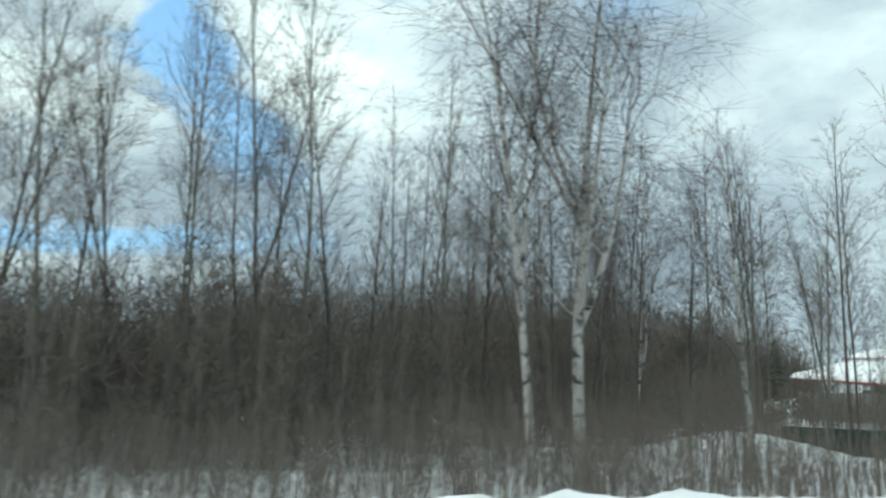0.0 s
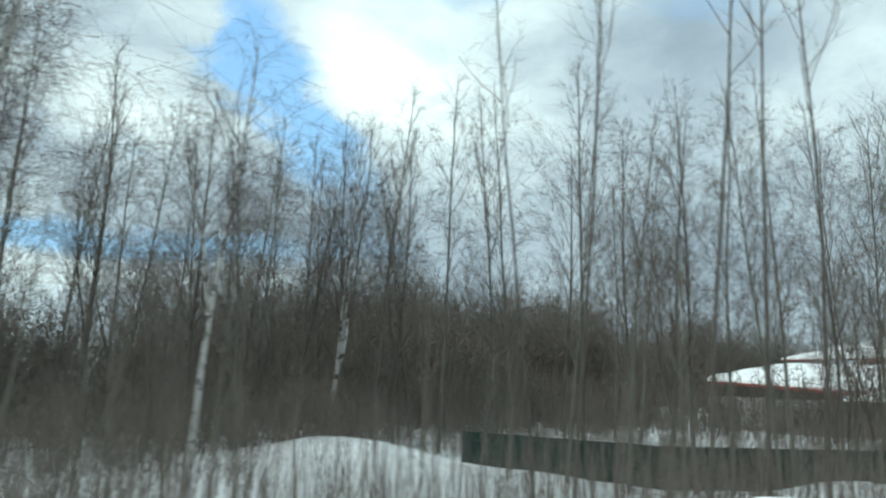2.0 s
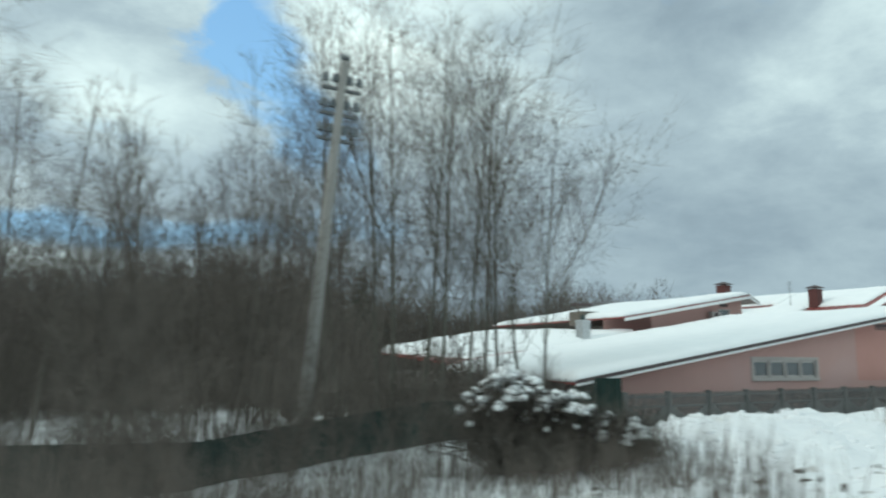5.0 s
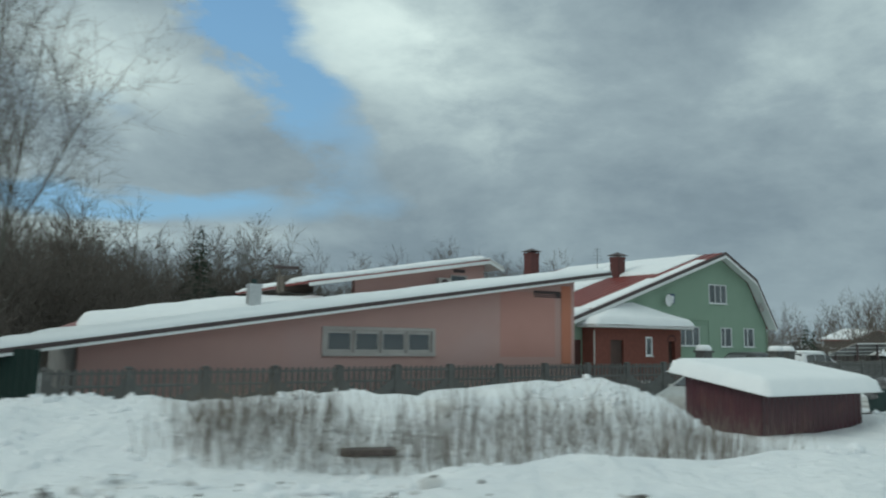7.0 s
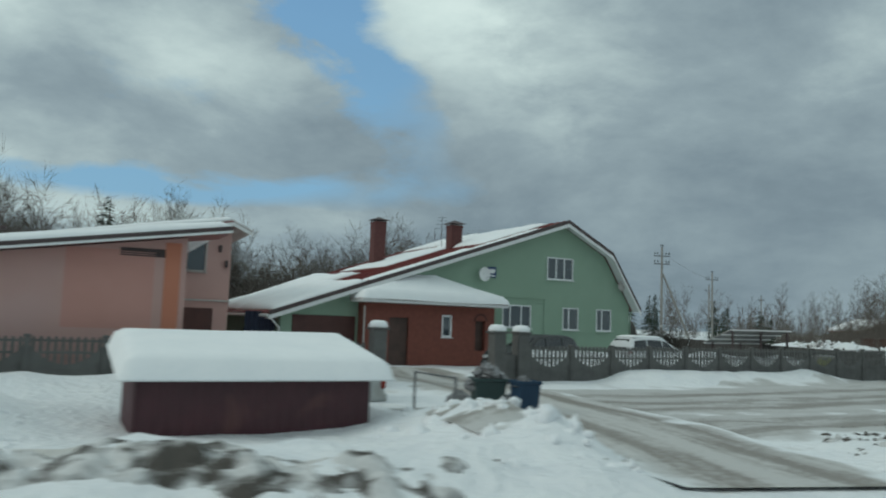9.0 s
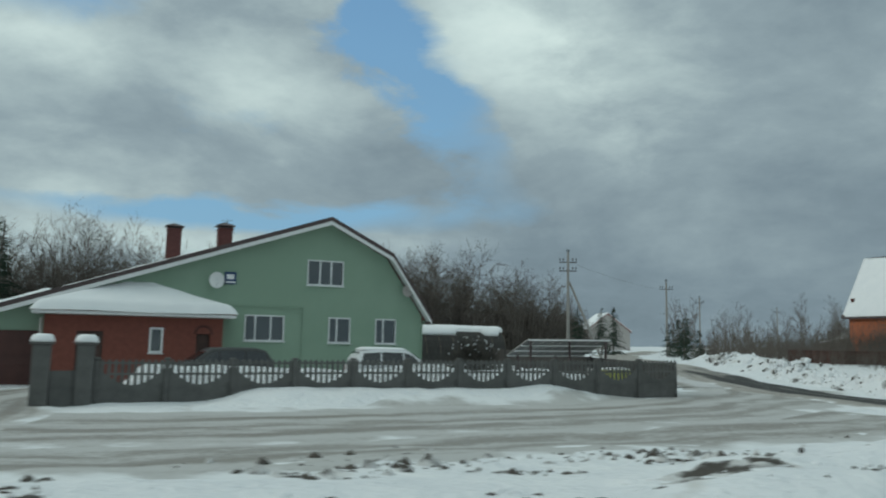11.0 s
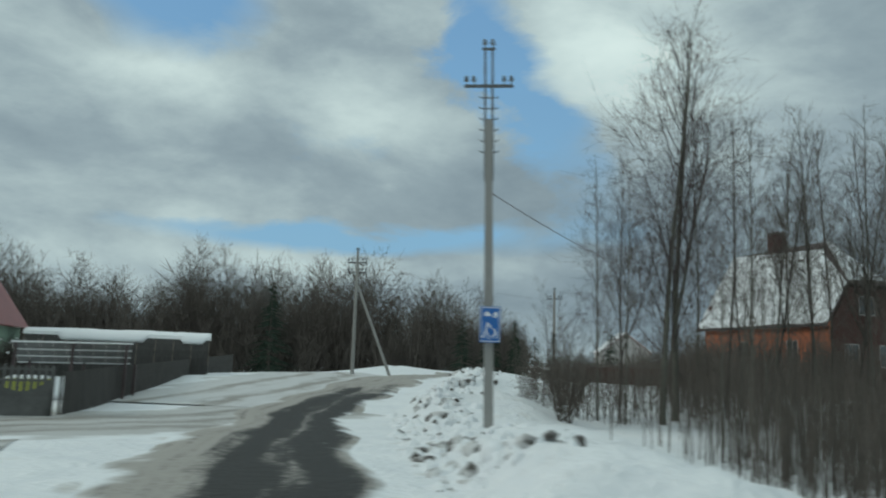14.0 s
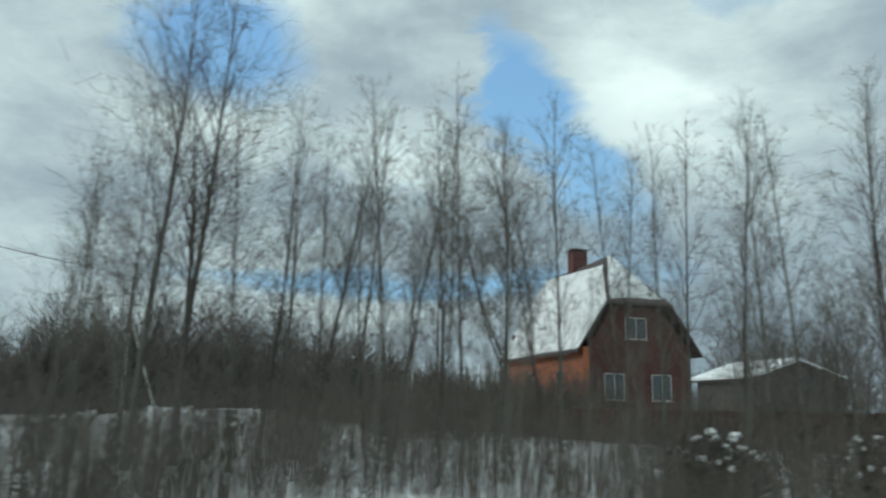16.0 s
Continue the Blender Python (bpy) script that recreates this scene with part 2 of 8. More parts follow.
BARKGREY = mat("grey_bark", (0.075, 0.072, 0.058), (0.16, 0.155, 0.13), 2.5, 0.9, 0.5, stretch=(3, 3, 0.6), fine=25)
TWIG = mat("twigs", (0.092, 0.077, 0.066), (0.150, 0.128, 0.110), 4.0, 0.85, 0.0)
BIRCH = mat("birch_bark", (0.26, 0.25, 0.235), (0.50, 0.49, 0.47), 2.0, 0.8, 0.3, stain=(0.04, 0.036, 0.032), stain_scale=3.6, stain_at=0.50, stretch=(1, 1, 0.3), fine=20)
BIRCHTWIG = mat("birch_twigs", (0.060, 0.045, 0.042), (0.10, 0.080, 0.075), 4.0, 0.85, 0.0)
REED = mat("dead_grass", (0.11, 0.088, 0.072), (0.26, 0.22, 0.185), 5.0, 0.9, 0.0)
NEEDLE = mat("spruce_needles", (0.018, 0.032, 0.022), (0.035, 0.055, 0.035), 5.0, 0.9, 0.0)
SOIL = mat("soil_clods", (0.045, 0.038, 0.032), (0.12, 0.105, 0.09), 7.0, 0.95, 0.6)
RUBBER = mat("tyre_rubber", (0.015, 0.015, 0.015), (0.03, 0.03, 0.03), 8.0, 0.8, 0.2)
SILVER = mat("silver_car_paint", (0.42, 0.43, 0.42), (0.48, 0.49, 0.48), 1.5, 0.35, 0.02, metallic=0.4, stain=(0.36, 0.35, 0.33), stain_scale=1.2, stain_at=0.55)
BLACKCAR = mat("black_car_paint", (0.012, 0.013, 0.015), (0.022, 0.023, 0.025), 1.5, 0.3, 0.02)
WHITECAR = mat("white_car_paint", (0.62, 0.64, 0.66), (0.70, 0.71, 0.73), 1.5, 0.35, 0.02)
REDLAMP = mat("red_lamp", (0.22, 0.022, 0.016), (0.26, 0.03, 0.02), 5.0, 0.25, 0.0)
BLUEBIN = mat("blue_plastic", (0.010, 0.036, 0.075), (0.015, 0.048, 0.095), 2.0, 0.65, 0.1, stain=(0.02, 0.032, 0.05), stain_scale=1.3, stain_at=0.55)
GREENBIN = mat("dark_green_bin", (0.018, 0.04, 0.04), (0.03, 0.06, 0.058), 2.0, 0.5, 0.1)
BAG = mat("rubbish_bags", (0.03, 0.03, 0.032), (0.35, 0.35, 0.36), 3.0, 0.4, 0.4, fine=12)
POLYC = mat("polycarbonate", (0.13, 0.13, 0.128), (0.20, 0.20, 0.195), 1.0, 0.75, 0.05)
BROWNFENCE = mat("brown_board_fence", (0.055, 0.028, 0.022), (0.10, 0.05, 0.04), 3.0, 0.8, 0.3, vary=0.2)
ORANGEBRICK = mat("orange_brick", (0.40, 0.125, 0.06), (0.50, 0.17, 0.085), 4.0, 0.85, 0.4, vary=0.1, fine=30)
# darkened to carry the shade on the brick house's unlit sides; also the porch arch
DARK_AND_SHADED_BRICK = mat("dark_and_shaded_brick", (0.070, 0.027, 0.022), (0.110, 0.042, 0.034), 4.0, 0.85, 0.4, fine=30)
TIMBER = mat("grey_timber", (0.10, 0.085, 0.07), (0.19, 0.165, 0.14), 4.0, 0.85, 0.3, stretch=(0.4, 3, 3))
DARKBOARD = mat("weathered_boards", (0.045, 0.042, 0.040), (0.085, 0.08, 0.075), 3.0, 0.9, 0.4, vary=0.2, stretch=(3, 3, 0.4))
BLUESHEET = mat("blue_sheet_metal", (0.008, 0.013, 0.032), (0.014, 0.021, 0.046), 1.2, 0.7, 0.1)
YELLOW = mat("yellow_green_panel", (0.42, 0.44, 0.06), (0.52, 0.54, 0.10), 2.0, 0.5, 0.05)
WOODDOOR = mat("brown_door", (0.05, 0.028, 0.022), (0.09, 0.05, 0.04), 3.0, 0.6, 0.1)
GARAGE = mat("garage_door_red", (0.065, 0.026, 0.022), (0.095, 0.036, 0.030), 2.0, 0.6, 0.1)


def road_mat(name, light, dirt, tracks, width, rough, edge=0.72, worn=500.0, force=0.55):
    """Packed snow with worn wheel tracks along the way; its rim melts into the snow."""
    m = bpy.data.materials.new(name)
    m.use_nodes = True
    n, l = m.node_tree.nodes, m.node_tree.links
    b = n["Principled BSDF"]

    def num(op, a, c=None, d=None):
        q = n.new("ShaderNodeMath")
        q.operation = op
        for i, v in enumerate((a, c, d)):
            if isinstance(v, (int, float)):
                q.inputs[i].default_value = v
            elif v is not None:
                l.new(v, q.inputs[i])
        return q.outputs[0]

    def noise(scale, vec, detail=6):
        q = n.new("ShaderNodeTexNoise")
        q.inputs["Scale"].default_value, q.inputs["Detail"].default_value = scale, detail
        l.new(vec, q.inputs["Vector"])
        return q.outputs["Fac"]

    def span(v, lo, hi):
        q = n.new("ShaderNodeMapRange")
        q.interpolation_type = "SMOOTHSTEP"
        q.inputs["From Min"].default_value, q.inputs["From Max"].default_value = lo, hi
        l.new(v, q.inputs["Value"])
        return q.outputs[0]

    def blend(f, a, c):
        q = n.new("ShaderNodeMix")
        q.data_type = "RGBA"
        l.new(f, q.inputs[0])
        for i, v in ((6, a), (7, c)):
            if isinstance(v, tuple):
                q.inputs[i].default_value = (*v, 1)
            else:
                l.new(v, q.inputs[i])
        return q.outputs[2]

    tc = n.new("ShaderNodeTexCoord")
    xyz = n.new("ShaderNodeSeparateXYZ")
    l.new(tc.outputs["UV"], xyz.inputs[0])
    u, v = xyz.outputs[0], xyz.outputs[1]
    way = n.new("ShaderNodeCombineXYZ")
    l.new(num("MULTIPLY", u, 3.0), way.inputs[0])
    l.new(num("MULTIPLY", v, 0.07), way.inputs[1])
    streak = noise(2.2, way.outputs[0], 8)
    patch = noise(0.55, tc.outputs["Object"], 8)
    crumbs = noise(7.0, tc.outputs["Object"], 5)
    wander = num("MULTIPLY_ADD", num("SUBTRACT", patch, 0.5), 0.45, u)
    wear = 0.0
    for c in tracks:
        d = num("DIVIDE", num("SUBTRACT", wander, c), width)
        wear = num("ADD", num("POWER", 2.718, num("MULTIPLY", num("MULTIPLY", d, d), -1.0)), wear)
    wear = num("MULTIPLY", wear, num("SUBTRACT", 1.0, span(num("MULTIPLY_ADD", patch, 12.0, v), worn, worn + 12.0)))
    soiled = num("ADD", num("MULTIPLY", wear, force), num("MULTIPLY", num("SUBTRACT", streak, 0.45), 1.6))
    soiled = num("ADD", soiled, num("MULTIPLY", num("SUBTRACT", crumbs, 0.5), 0.9))
    f = span(soiled, 0.05, 0.75)
    rim = span(num("ADD", num("ABSOLUTE", u), num("MULTIPLY", num("SUBTRACT", patch, 0.5), 1.3)), edge, edge + 0.26)
    col = blend(rim, blend(f, light, dirt), (0.80, 0.815, 0.83))
    l.new(col, b.inputs["Base Color"])
    r = n.new("ShaderNodeMapRange")
    r.inputs["To Min"].default_value, r.inputs["To Max"].default_value = 0.75, rough
    l.new(f, r.inputs["Value"])
    l.new(r.outputs[0], b.inputs["Roughness"])
    bp = n.new("ShaderNodeBump")
    bp.inputs["Strength"].default_value, bp.inputs["Distance"].default_value = 0.8, 0.05
    l.new(num("ADD", num("MULTIPLY", streak, 0.6), crumbs), bp.inputs["Height"])
    l.new(bp.outputs[0], b.inputs["Normal"])
    return m


SLUSH = road_mat("packed_snow_road", (0.50, 0.495, 0.485), (0.26, 0.24, 0.215), (-0.45, -0.12, 0.3), 0.12, 0.55)
DRIVE_SNOW = road_mat("driveway_snow", (0.52, 0.51, 0.495), (0.24, 0.215, 0.19), (-0.42, 0.42), 0.20, 0.55, 0.66)
LANE_WET = road_mat("wet_lane", (0.36, 0.335, 0.305), (0.022, 0.020, 0.018), (-0.58, 0.02), 0.25, 0.75, 0.76, 30.0, 1.0)
FIELD_SNOW = road_mat("trodden_snow", (0.57, 0.57, 0.57), (0.30, 0.28, 0.255), (-0.3, 0.25), 0.10, 0.65)


# ---- mesh helpers ----
class MB:
    """Collects corners and faces of one mesh."""

    def __init__(self, m=None):
        self.v, self.f, self.m = [], [], m or Matrix()

    def add(self, verts, faces, m=None):
        k, m = len(self.v), (self.m @ m if m else self.m)
        self.v += [tuple(m @ Vector(p)) for p in verts]
        self.f += [tuple(k + i for i in f) for f in faces]
        return self

    def box(self, x0, y0, z0, x1, y1, z1, m=None, bevel=0.0):
        b = min(bevel, (x1 - x0) / 3, (y1 - y0) / 3, (z1 - z0) / 3)
        if b <= 0:
            p = [(x, y, z) for z in (z0, z1) for y in (y0, y1) for x in (x0, x1)]
            return self.add(p, [(0, 2, 3, 1), (4, 5, 7, 6), (0, 1, 5, 4), (2, 6, 7, 3), (0, 4, 6, 2), (1, 3, 7, 5)], m)
        rings = []
        for z, i in ((z0, b), (z0 + b, 0), (z1 - b, 0), (z1, b)):
            rings.append([(x0 + i + b, y0 + i, z), (x1 - i - b, y0 + i, z), (x1 - i, y0 + i + b, z), (x1 - i, y1 - i - b, z),
                          (x1 - i - b, y1 - i, z), (x0 + i + b, y1 - i, z), (x0 + i, y1 - i - b, z), (x0 + i, y0 + i + b, z)])
        return self.loft(rings, True, m)

    def loft(self, rings, caps=True, m=None):
        n = len(rings[0])
        f = [(r * n + i, r * n + (i + 1) % n, (r + 1) * n + (i + 1) % n, (r + 1) * n + i) for r in range(len(rings) - 1) for i in range(n)]
        if caps:
            f += [tuple(range(n))[::-1], tuple((len(rings) - 1) * n + i for i in range(n))]
        return self.add([p for r in rings for p in r], f, m)

    def tube(self, pts, radii, sides=8, caps=True, m=None):
        rings = []
        for i, p in enumerate(pts):
            p = Vector(p)
            d = (Vector(pts[min(i + 1, len(pts) - 1)]) - Vector(pts[max(i - 1, 0)])).normalized()
            a = d.orthogonal().normalized()
            if abs(d.z) > 0.9:
                a = (Vector((1, 0, 0)) - d * d.x).normalized()
            c = d.cross(a)
            r = radii[i] if hasattr(radii, "__len__") else radii
            rings.append([tuple(p + r * (math.cos(k * math.tau / sides) * a + math.sin(k * math.tau / sides) * c)) for k in range(sides)])
        return self.loft(rings, caps, m)

    def prism(self, outline, y0, y1, m=None):
        """An outline in x and z, drawn through from y0 to y1."""
        return self.loft([[(x, y0, z) for x, z in outline], [(x, y1, z) for x, z in outline]], True, m)


def make(name, mb, material, parent=None, label="", smooth=False, at=None):
    me = bpy.data.meshes.new(name)
    me.from_pydata(mb.v, [], mb.f)
    bm = bmesh.new()
    bm.from_mesh(me)
    if "wall" in name:
        bmesh.ops.remove_doubles(bm, verts=bm.verts, dist=0.0005)
        seen, extra = {}, []
        for f in bm.faces:
            key = tuple(sorted(v.index for v in f.verts))
            if key in seen:
                extra += [f, seen[key]]
            seen[key] = f
        bmesh.ops.delete(bm, geom=list(set(extra)), context="FACES")
    bmesh.ops.recalc_face_normals(bm, faces=bm.faces)
    bm.to_mesh(me)
    bm.free()
    me.materials.append(material)
    if smooth:
        me.shade_smooth()
    ob = new(name, me)
    if parent:
        ob.parent = parent
    if at is not None:
        ob.matrix_basis = at
    if label:
        ob["label"] = label
    return ob


def raw_mesh(name, verts, faces, material, smooth=False):
    """A mesh from arrays of corners and of triangles or squares."""
    verts, faces = np.asarray(verts, np.float32), np.asarray(faces, np.int32)
    k = faces.shape[1]
    me = bpy.data.meshes.new(name)
    me.vertices.add(len(verts))
    me.vertices.foreach_set("co", verts.ravel())
    me.loops.add(faces.size)
    me.loops.foreach_set("vertex_index", faces.ravel())
    me.polygons.add(len(faces))
    me.polygons.foreach_set("loop_start", np.arange(0, faces.size, k, dtype=np.int32))
    me.polygons.foreach_set("use_smooth", np.full(len(faces), smooth))
    me.update(calc_edges=True)
    me.materials.append(material)
    return me


def thing(name, label, category, m=None, group="", kind=""):
    ob = tagged(new(name), label, category, group, kind)
    ob.matrix_basis = m or Matrix()
    return ob


# ---- the lie of the land ----
ROAD = np.array([e[:2] for _, e, _, _ in PATH])
ROAD = np.vstack([ROAD[0] + (ROAD[0] - ROAD[4]) * 30, ROAD[0] + (ROAD[0] - ROAD[4]) * 2, ROAD, ROAD[-1] + (ROAD[-1] - ROAD[-5]) * 2, ROAD[-1] + (ROAD[-1] - ROAD[-5]) * 40])
LANE = np.array([(55.6, 42.5), (53.2, 47.2), (50.0, 52.6), (46.2, 60.0), (43.0, 69.5), (39.6, 82.0), (37.5, 97.0), (37.4, 118.0), (39.5, 140.0), (42.0, 200.0)])
STREET = np.array([(22.0, 33.0), (27.5, 36.5), (33.5, 41.5), (39.0, 47.5), (43.5, 55.0), (45.0, 62.0)])
DRIVE = np.array([(27.5, 23.5), (25.0, 30.0), (22.2, 36.0), (18.8, 40.5), (16.8, 46.5)])
FIELD = np.array([(39.5, 60.0), (36.5, 72.0), (33.0, 83.0), (20.0, 100.0)])


def away(x, y, line):
    """Distance from a line of points, and on which side of it (left is positive)."""
    best = np.full(np.shape(x), 1e9)
    side = np.ones(np.shape(x))
    for a, b in zip(line[:-1], line[1:]):
        d = b - a
        k = np.clip(((x - a[0]) * d[0] + (y - a[1]) * d[1]) / (d @ d), 0, 1)
        q = np.hypot(x - a[0] - k * d[0], y - a[1] - k * d[1])
        s = np.sign(d[0] * (y - a[1]) - d[1] * (x - a[0]))
        side = np.where(q < best, s, side)
        best = np.minimum(best, q)
    return best, side


def step(a, b, x):
    k = np.clip((x - a) / (b - a), 0, 1)
    return k * k * (3 - 2 * k)


WAVES = [(random.uniform(0, 6.28), random.uniform(-math.pi, math.pi), 0.35 * 1.33**i, 1.0 / 1.25**i) for i in range(14)]


def lumps(x, y, scale=1.0):
    """Uneven ground between about -1 and 1."""
    out = 0
    for ph, a, f, w in WAVES:
        out = out + w * np.sin(f / scale * (x * math.cos(a) + y * math.sin(a)) + ph + 1.7 * np.sin(0.43 * f / scale * (y * math.cos(a) - x * math.sin(a)) + ph * 2))
    return out / 3.0


def height(x, y):
    x, y = np.asarray(x, float), np.asarray(y, float)
    d, side = away(x, y, ROAD)
    d = d * side
    base = 0.15 + 0.95 * step(50, 82, y - 0.25 * (x - 30)) * step(8, 30, x)
    base = base - 0.35 * step(9, 14, d) * (1 - step(-16, -3, x))
    base = base + 0.9 * step(78, 96, y) * step(45, 60, x)
    lane, _ = away(x, y, LANE)
    street, _ = away(x, y, STREET)
    drive, _ = away(x, y, DRIVE)
    field, _ = away(x, y, FIELD)
    clear = np.minimum(np.minimum(lane - 2.3, street - 3.4), np.minimum(drive - 1.9, field - 5.0))
    free = step(0.0, 1.6, clear)
    n1, n2 = lumps(x, y, 1.0), lumps(x + 31, y - 17, 0.35)
    # the ploughed bank along the main road
    left = step(6.5, 8.3, d) * (1 - step(9.3, 12.0, d))
    n3 = np.abs(lumps(x * 1.3 + 7, y * 1.3 - 3, 0.30))
    left = left * (1 - 0.65 * step(55, 61, x) * (1 - step(66, 70, x)))
    left = left * (1 - 0.75 * step(25.5, 28.5, x) * (1 - step(37, 42, x)))
    bank = left * (0.36 + 0.16 * n1 + 0.12 * n2 + 0.20 * n3)
    # the higher bank with dead grass before the pink house
    grass = step(12.0, 14.8, d) * (1 - step(17.0, 20.0, d)) * step(-6, 0, x) * (1 - step(12.0, 15.0, x))
    bank = bank + grass * (0.93 + 0.18 * n1 + 0.10 * n2 + 0.14 * n3)
    # bank between the street and the main road, bank along the lane, bank before the fence
    bank = bank + 0.35 * step(8, 9.5, d) * (1 - step(10, 12.5, d)) * step(43, 47, x) * (1 - step(49, 53, x))
    right_of = step(2.2, 3.8, lane) * (1 - step(5.5, 9.5, lane)) * step(0, 4, x - np.interp(y, LANE[:, 1], LANE[:, 0])) * step(7.5, 9.5, d) * (1 - step(78, 90, y))
    bank = bank + right_of * (0.66 + 0.30 * n1 + 0.22 * n2 + 0.22 * n3) * (1 - 0.75 * np.exp(-((x - 53.6) ** 2 + (y - 57) ** 2) / 14))
    inside = (x - 22.3) * -0.615 + (y - 40.5) * 0.788
    fence = np.abs(inside)
    along = (x - 22.3) * 0.788 + (y - 40.5) * 0.615
    bank = bank + (1 - step(0.4, 2.2, np.abs(fence))) * step(3, 6, along) * (1 - step(21.5, 23, along)) * (0.42 + 0.12 * n1)
    bank = bank + np.exp(-((inside - 2.0) / 0.9) ** 2) * step(0.5, 2, along) * (1 - step(19, 21, along)) * (1.0 + 0.25 * n1)
    bank = bank + np.exp(-((x - 25.5) ** 2 + (y - 101) ** 2) / 60) * 0.5 * (1 + n1)
    # hummocks of old snow behind the green fence
    bank = bank + (0.85 * np.exp(-(((x + 32.5) / 3.6) ** 2 + ((y - 9.0) / 2.2) ** 2)) + 0.55 * np.exp(-(((x + 20.5) / 2.2) ** 2 + ((y - 6.6) / 1.2) ** 2)))
    # berm thrown up before the concrete fence
    al, off = (x + 2.3) * 0.817 + (y - 23) * 0.577, (x + 2.3) * -0.577 + (y - 23) * 0.817
    bank = bank + 0.62 * np.exp(-((off + 2.6) / 1.4) ** 2) * step(3, 6, al) * (1 - step(17.5, 20.0, al)) * (0.8 + 0.4 * n1 + 0.4 * n3)
    # heaps of shovelled snow by the bins and on the verge
    for hx, hy, hr, hh in ((23.6, 27.2, 1.9, 0.82), (24.0, 25.0, 1.7, 0.60), (21.6, 28.2, 1.8, 0.5), (18.6, 29.6, 1.6, 0.45), (66.7, 59.3, 0.9, 0.55), (68.1, 59.6, 0.8, 0.5), (64.4, 55.6, 1.2, 0.3), (72.9, 66.0, 1.2, 0.4)):
        bank = bank + hh * np.exp(-((x - hx) ** 2 + (y - hy) ** 2) / hr ** 2) * (0.8 + 0.5 * n3 + 0.3 * n2)
    wild = 0.10 * n1 + 0.04 * n2
    yard = np.exp(-(((x - 17.5) / 4.5) ** 2 + ((y - 26.5) / 3.2) ** 2))
    bank, wild = bank * (1 - 0.8 * yard), wild - 0.22 * yard
    z = base + free * (bank + wild) - 0.02 * (1 - free)
    road = step(5.2, 6.4, np.abs(d))
    return np.where(np.abs(d) < 9, z * road + base * (1 - road), z)


def spot(x, y):
    return float(height(np.array([x]), np.array([y]))[0])


def spread(near0, near1, fine, reach):
    inner = np.arange(near0, near1, fine)
    low = near0 - (np.linspace(0, 1, 34)[1:] ** 2.6) * reach
    high = near1 + (np.linspace(0, 1, 34)[1:] ** 2.6) * reach
    return np.concatenate([low[::-1], inner, high])


gx, gy = spread(-62, 92, 0.44, 1500), spread(-16, 66, 0.36, 1500)
X, Y = np.meshgrid(gx, gy)
Z = height(X, Y)
idx = np.arange(X.size).reshape(X.shape)
faces = np.stack([idx[:-1, :-1], idx[:-1, 1:], idx[1:, 1:], idx[1:, :-1]], -1).reshape(-1, 4)
ground = new("ground", raw_mesh("ground", np.stack([X, Y, Z], -1).reshape(-1, 3), faces, GROUND_SNOW, True))
tagged(ground, "snow-covered uneven ground with ploughed banks", "ground", kind="structure")


def strip(name, line, half, material, label, lift, wobble=0.4, stepm=0.5, phase=0.0):
    """A road of packed snow or asphalt laid along a line on the ground."""
    pts = []
    for a, b in zip(line[:-1], line[1:]):
        n = max(1, int(np.hypot(*(b - a)) / stepm))
        pts += [a + (b - a) * k / n for k in range(n)]
    pts = np.array(pts + [line[-1]])
    for _ in range(6):
        pts[1:-1] = (pts[:-2] + 2 * pts[1:-1] + pts[2:]) / 4
    d = np.gradient(pts, axis=0)
    d /= np.hypot(d[:, 0], d[:, 1])[:, None]
    nrm = np.stack([-d[:, 1], d[:, 0]], -1)
    s = np.arange(len(pts)) * stepm
    cols = 9
    wl_, wr = half + wobble * np.sin(s * 0.7 + phase) * np.sin(s * 0.23 + 1), half + wobble * np.sin(s * 0.53 + 2 + phase) * np.sin(s * 0.31)
    V = np.stack([pts + nrm * ((-wr) + (wr + wl_) * k / (cols - 1))[:, None] for k in range(cols)], 1)
    z = height(V[..., 0], V[..., 1]) + lift
    z[:, 0] -= lift + 0.03
    z[:, -1] -= lift + 0.03
    i = np.arange(V.shape[0] * cols).reshape(-1, cols)
    f = np.stack([i[:-1, :-1], i[1:, :-1], i[1:, 1:], i[:-1, 1:]], -1).reshape(-1, 4)[:, ::-1]
    me = raw_mesh(name, np.concatenate([V, z[..., None]], -1).reshape(-1, 3), f, material, True)
    across, along = np.meshgrid(np.linspace(-1, 1, cols), s)
    uv = np.stack([across, along], -1).reshape(-1, 2)[f.ravel()]
    me.uv_layers.new(name="way").data.foreach_set("uv", uv.astype(np.float32).ravel())
    return tagged(new(name, me), label, "road", kind="structure")


strip("road_main", ROAD[1:-1], 5.6, ASPHALT, "wet asphalt main road between snow banks", 0.03, 0.15, 1.0)
strip("road_street", STREET, 4.6, SLUSH, "side street of packed brownish snow with wheel tracks", 0.035, 0.5)
strip("road_verge", np.array([(21.0, 28.0), (27.5, 31.5), (33.5, 36.0), (39.5, 42.0), (46.0, 48.0)]), 3.9, SLUSH, "churned snow between the street and the main road", 0.02, 0.6, 0.5, 4.0)
strip("road_field", FIELD, 5.2, FIELD_SNOW, "packed snow track leading past the fence", 0.05, 0.6, 0.8, 1.0)
strip("road_drive", DRIVE, 2.4, DRIVE_SNOW, "driveway of packed brownish snow to the garage", 0.06, 0.3, 0.5, 2.0)
strip("road_lane", LANE - np.array([1.1, 0.0]), 2.3, LANE_WET, "wet dark asphalt lane with brown slush between snow banks", 0.075, 0.45, 0.5, 3.0)


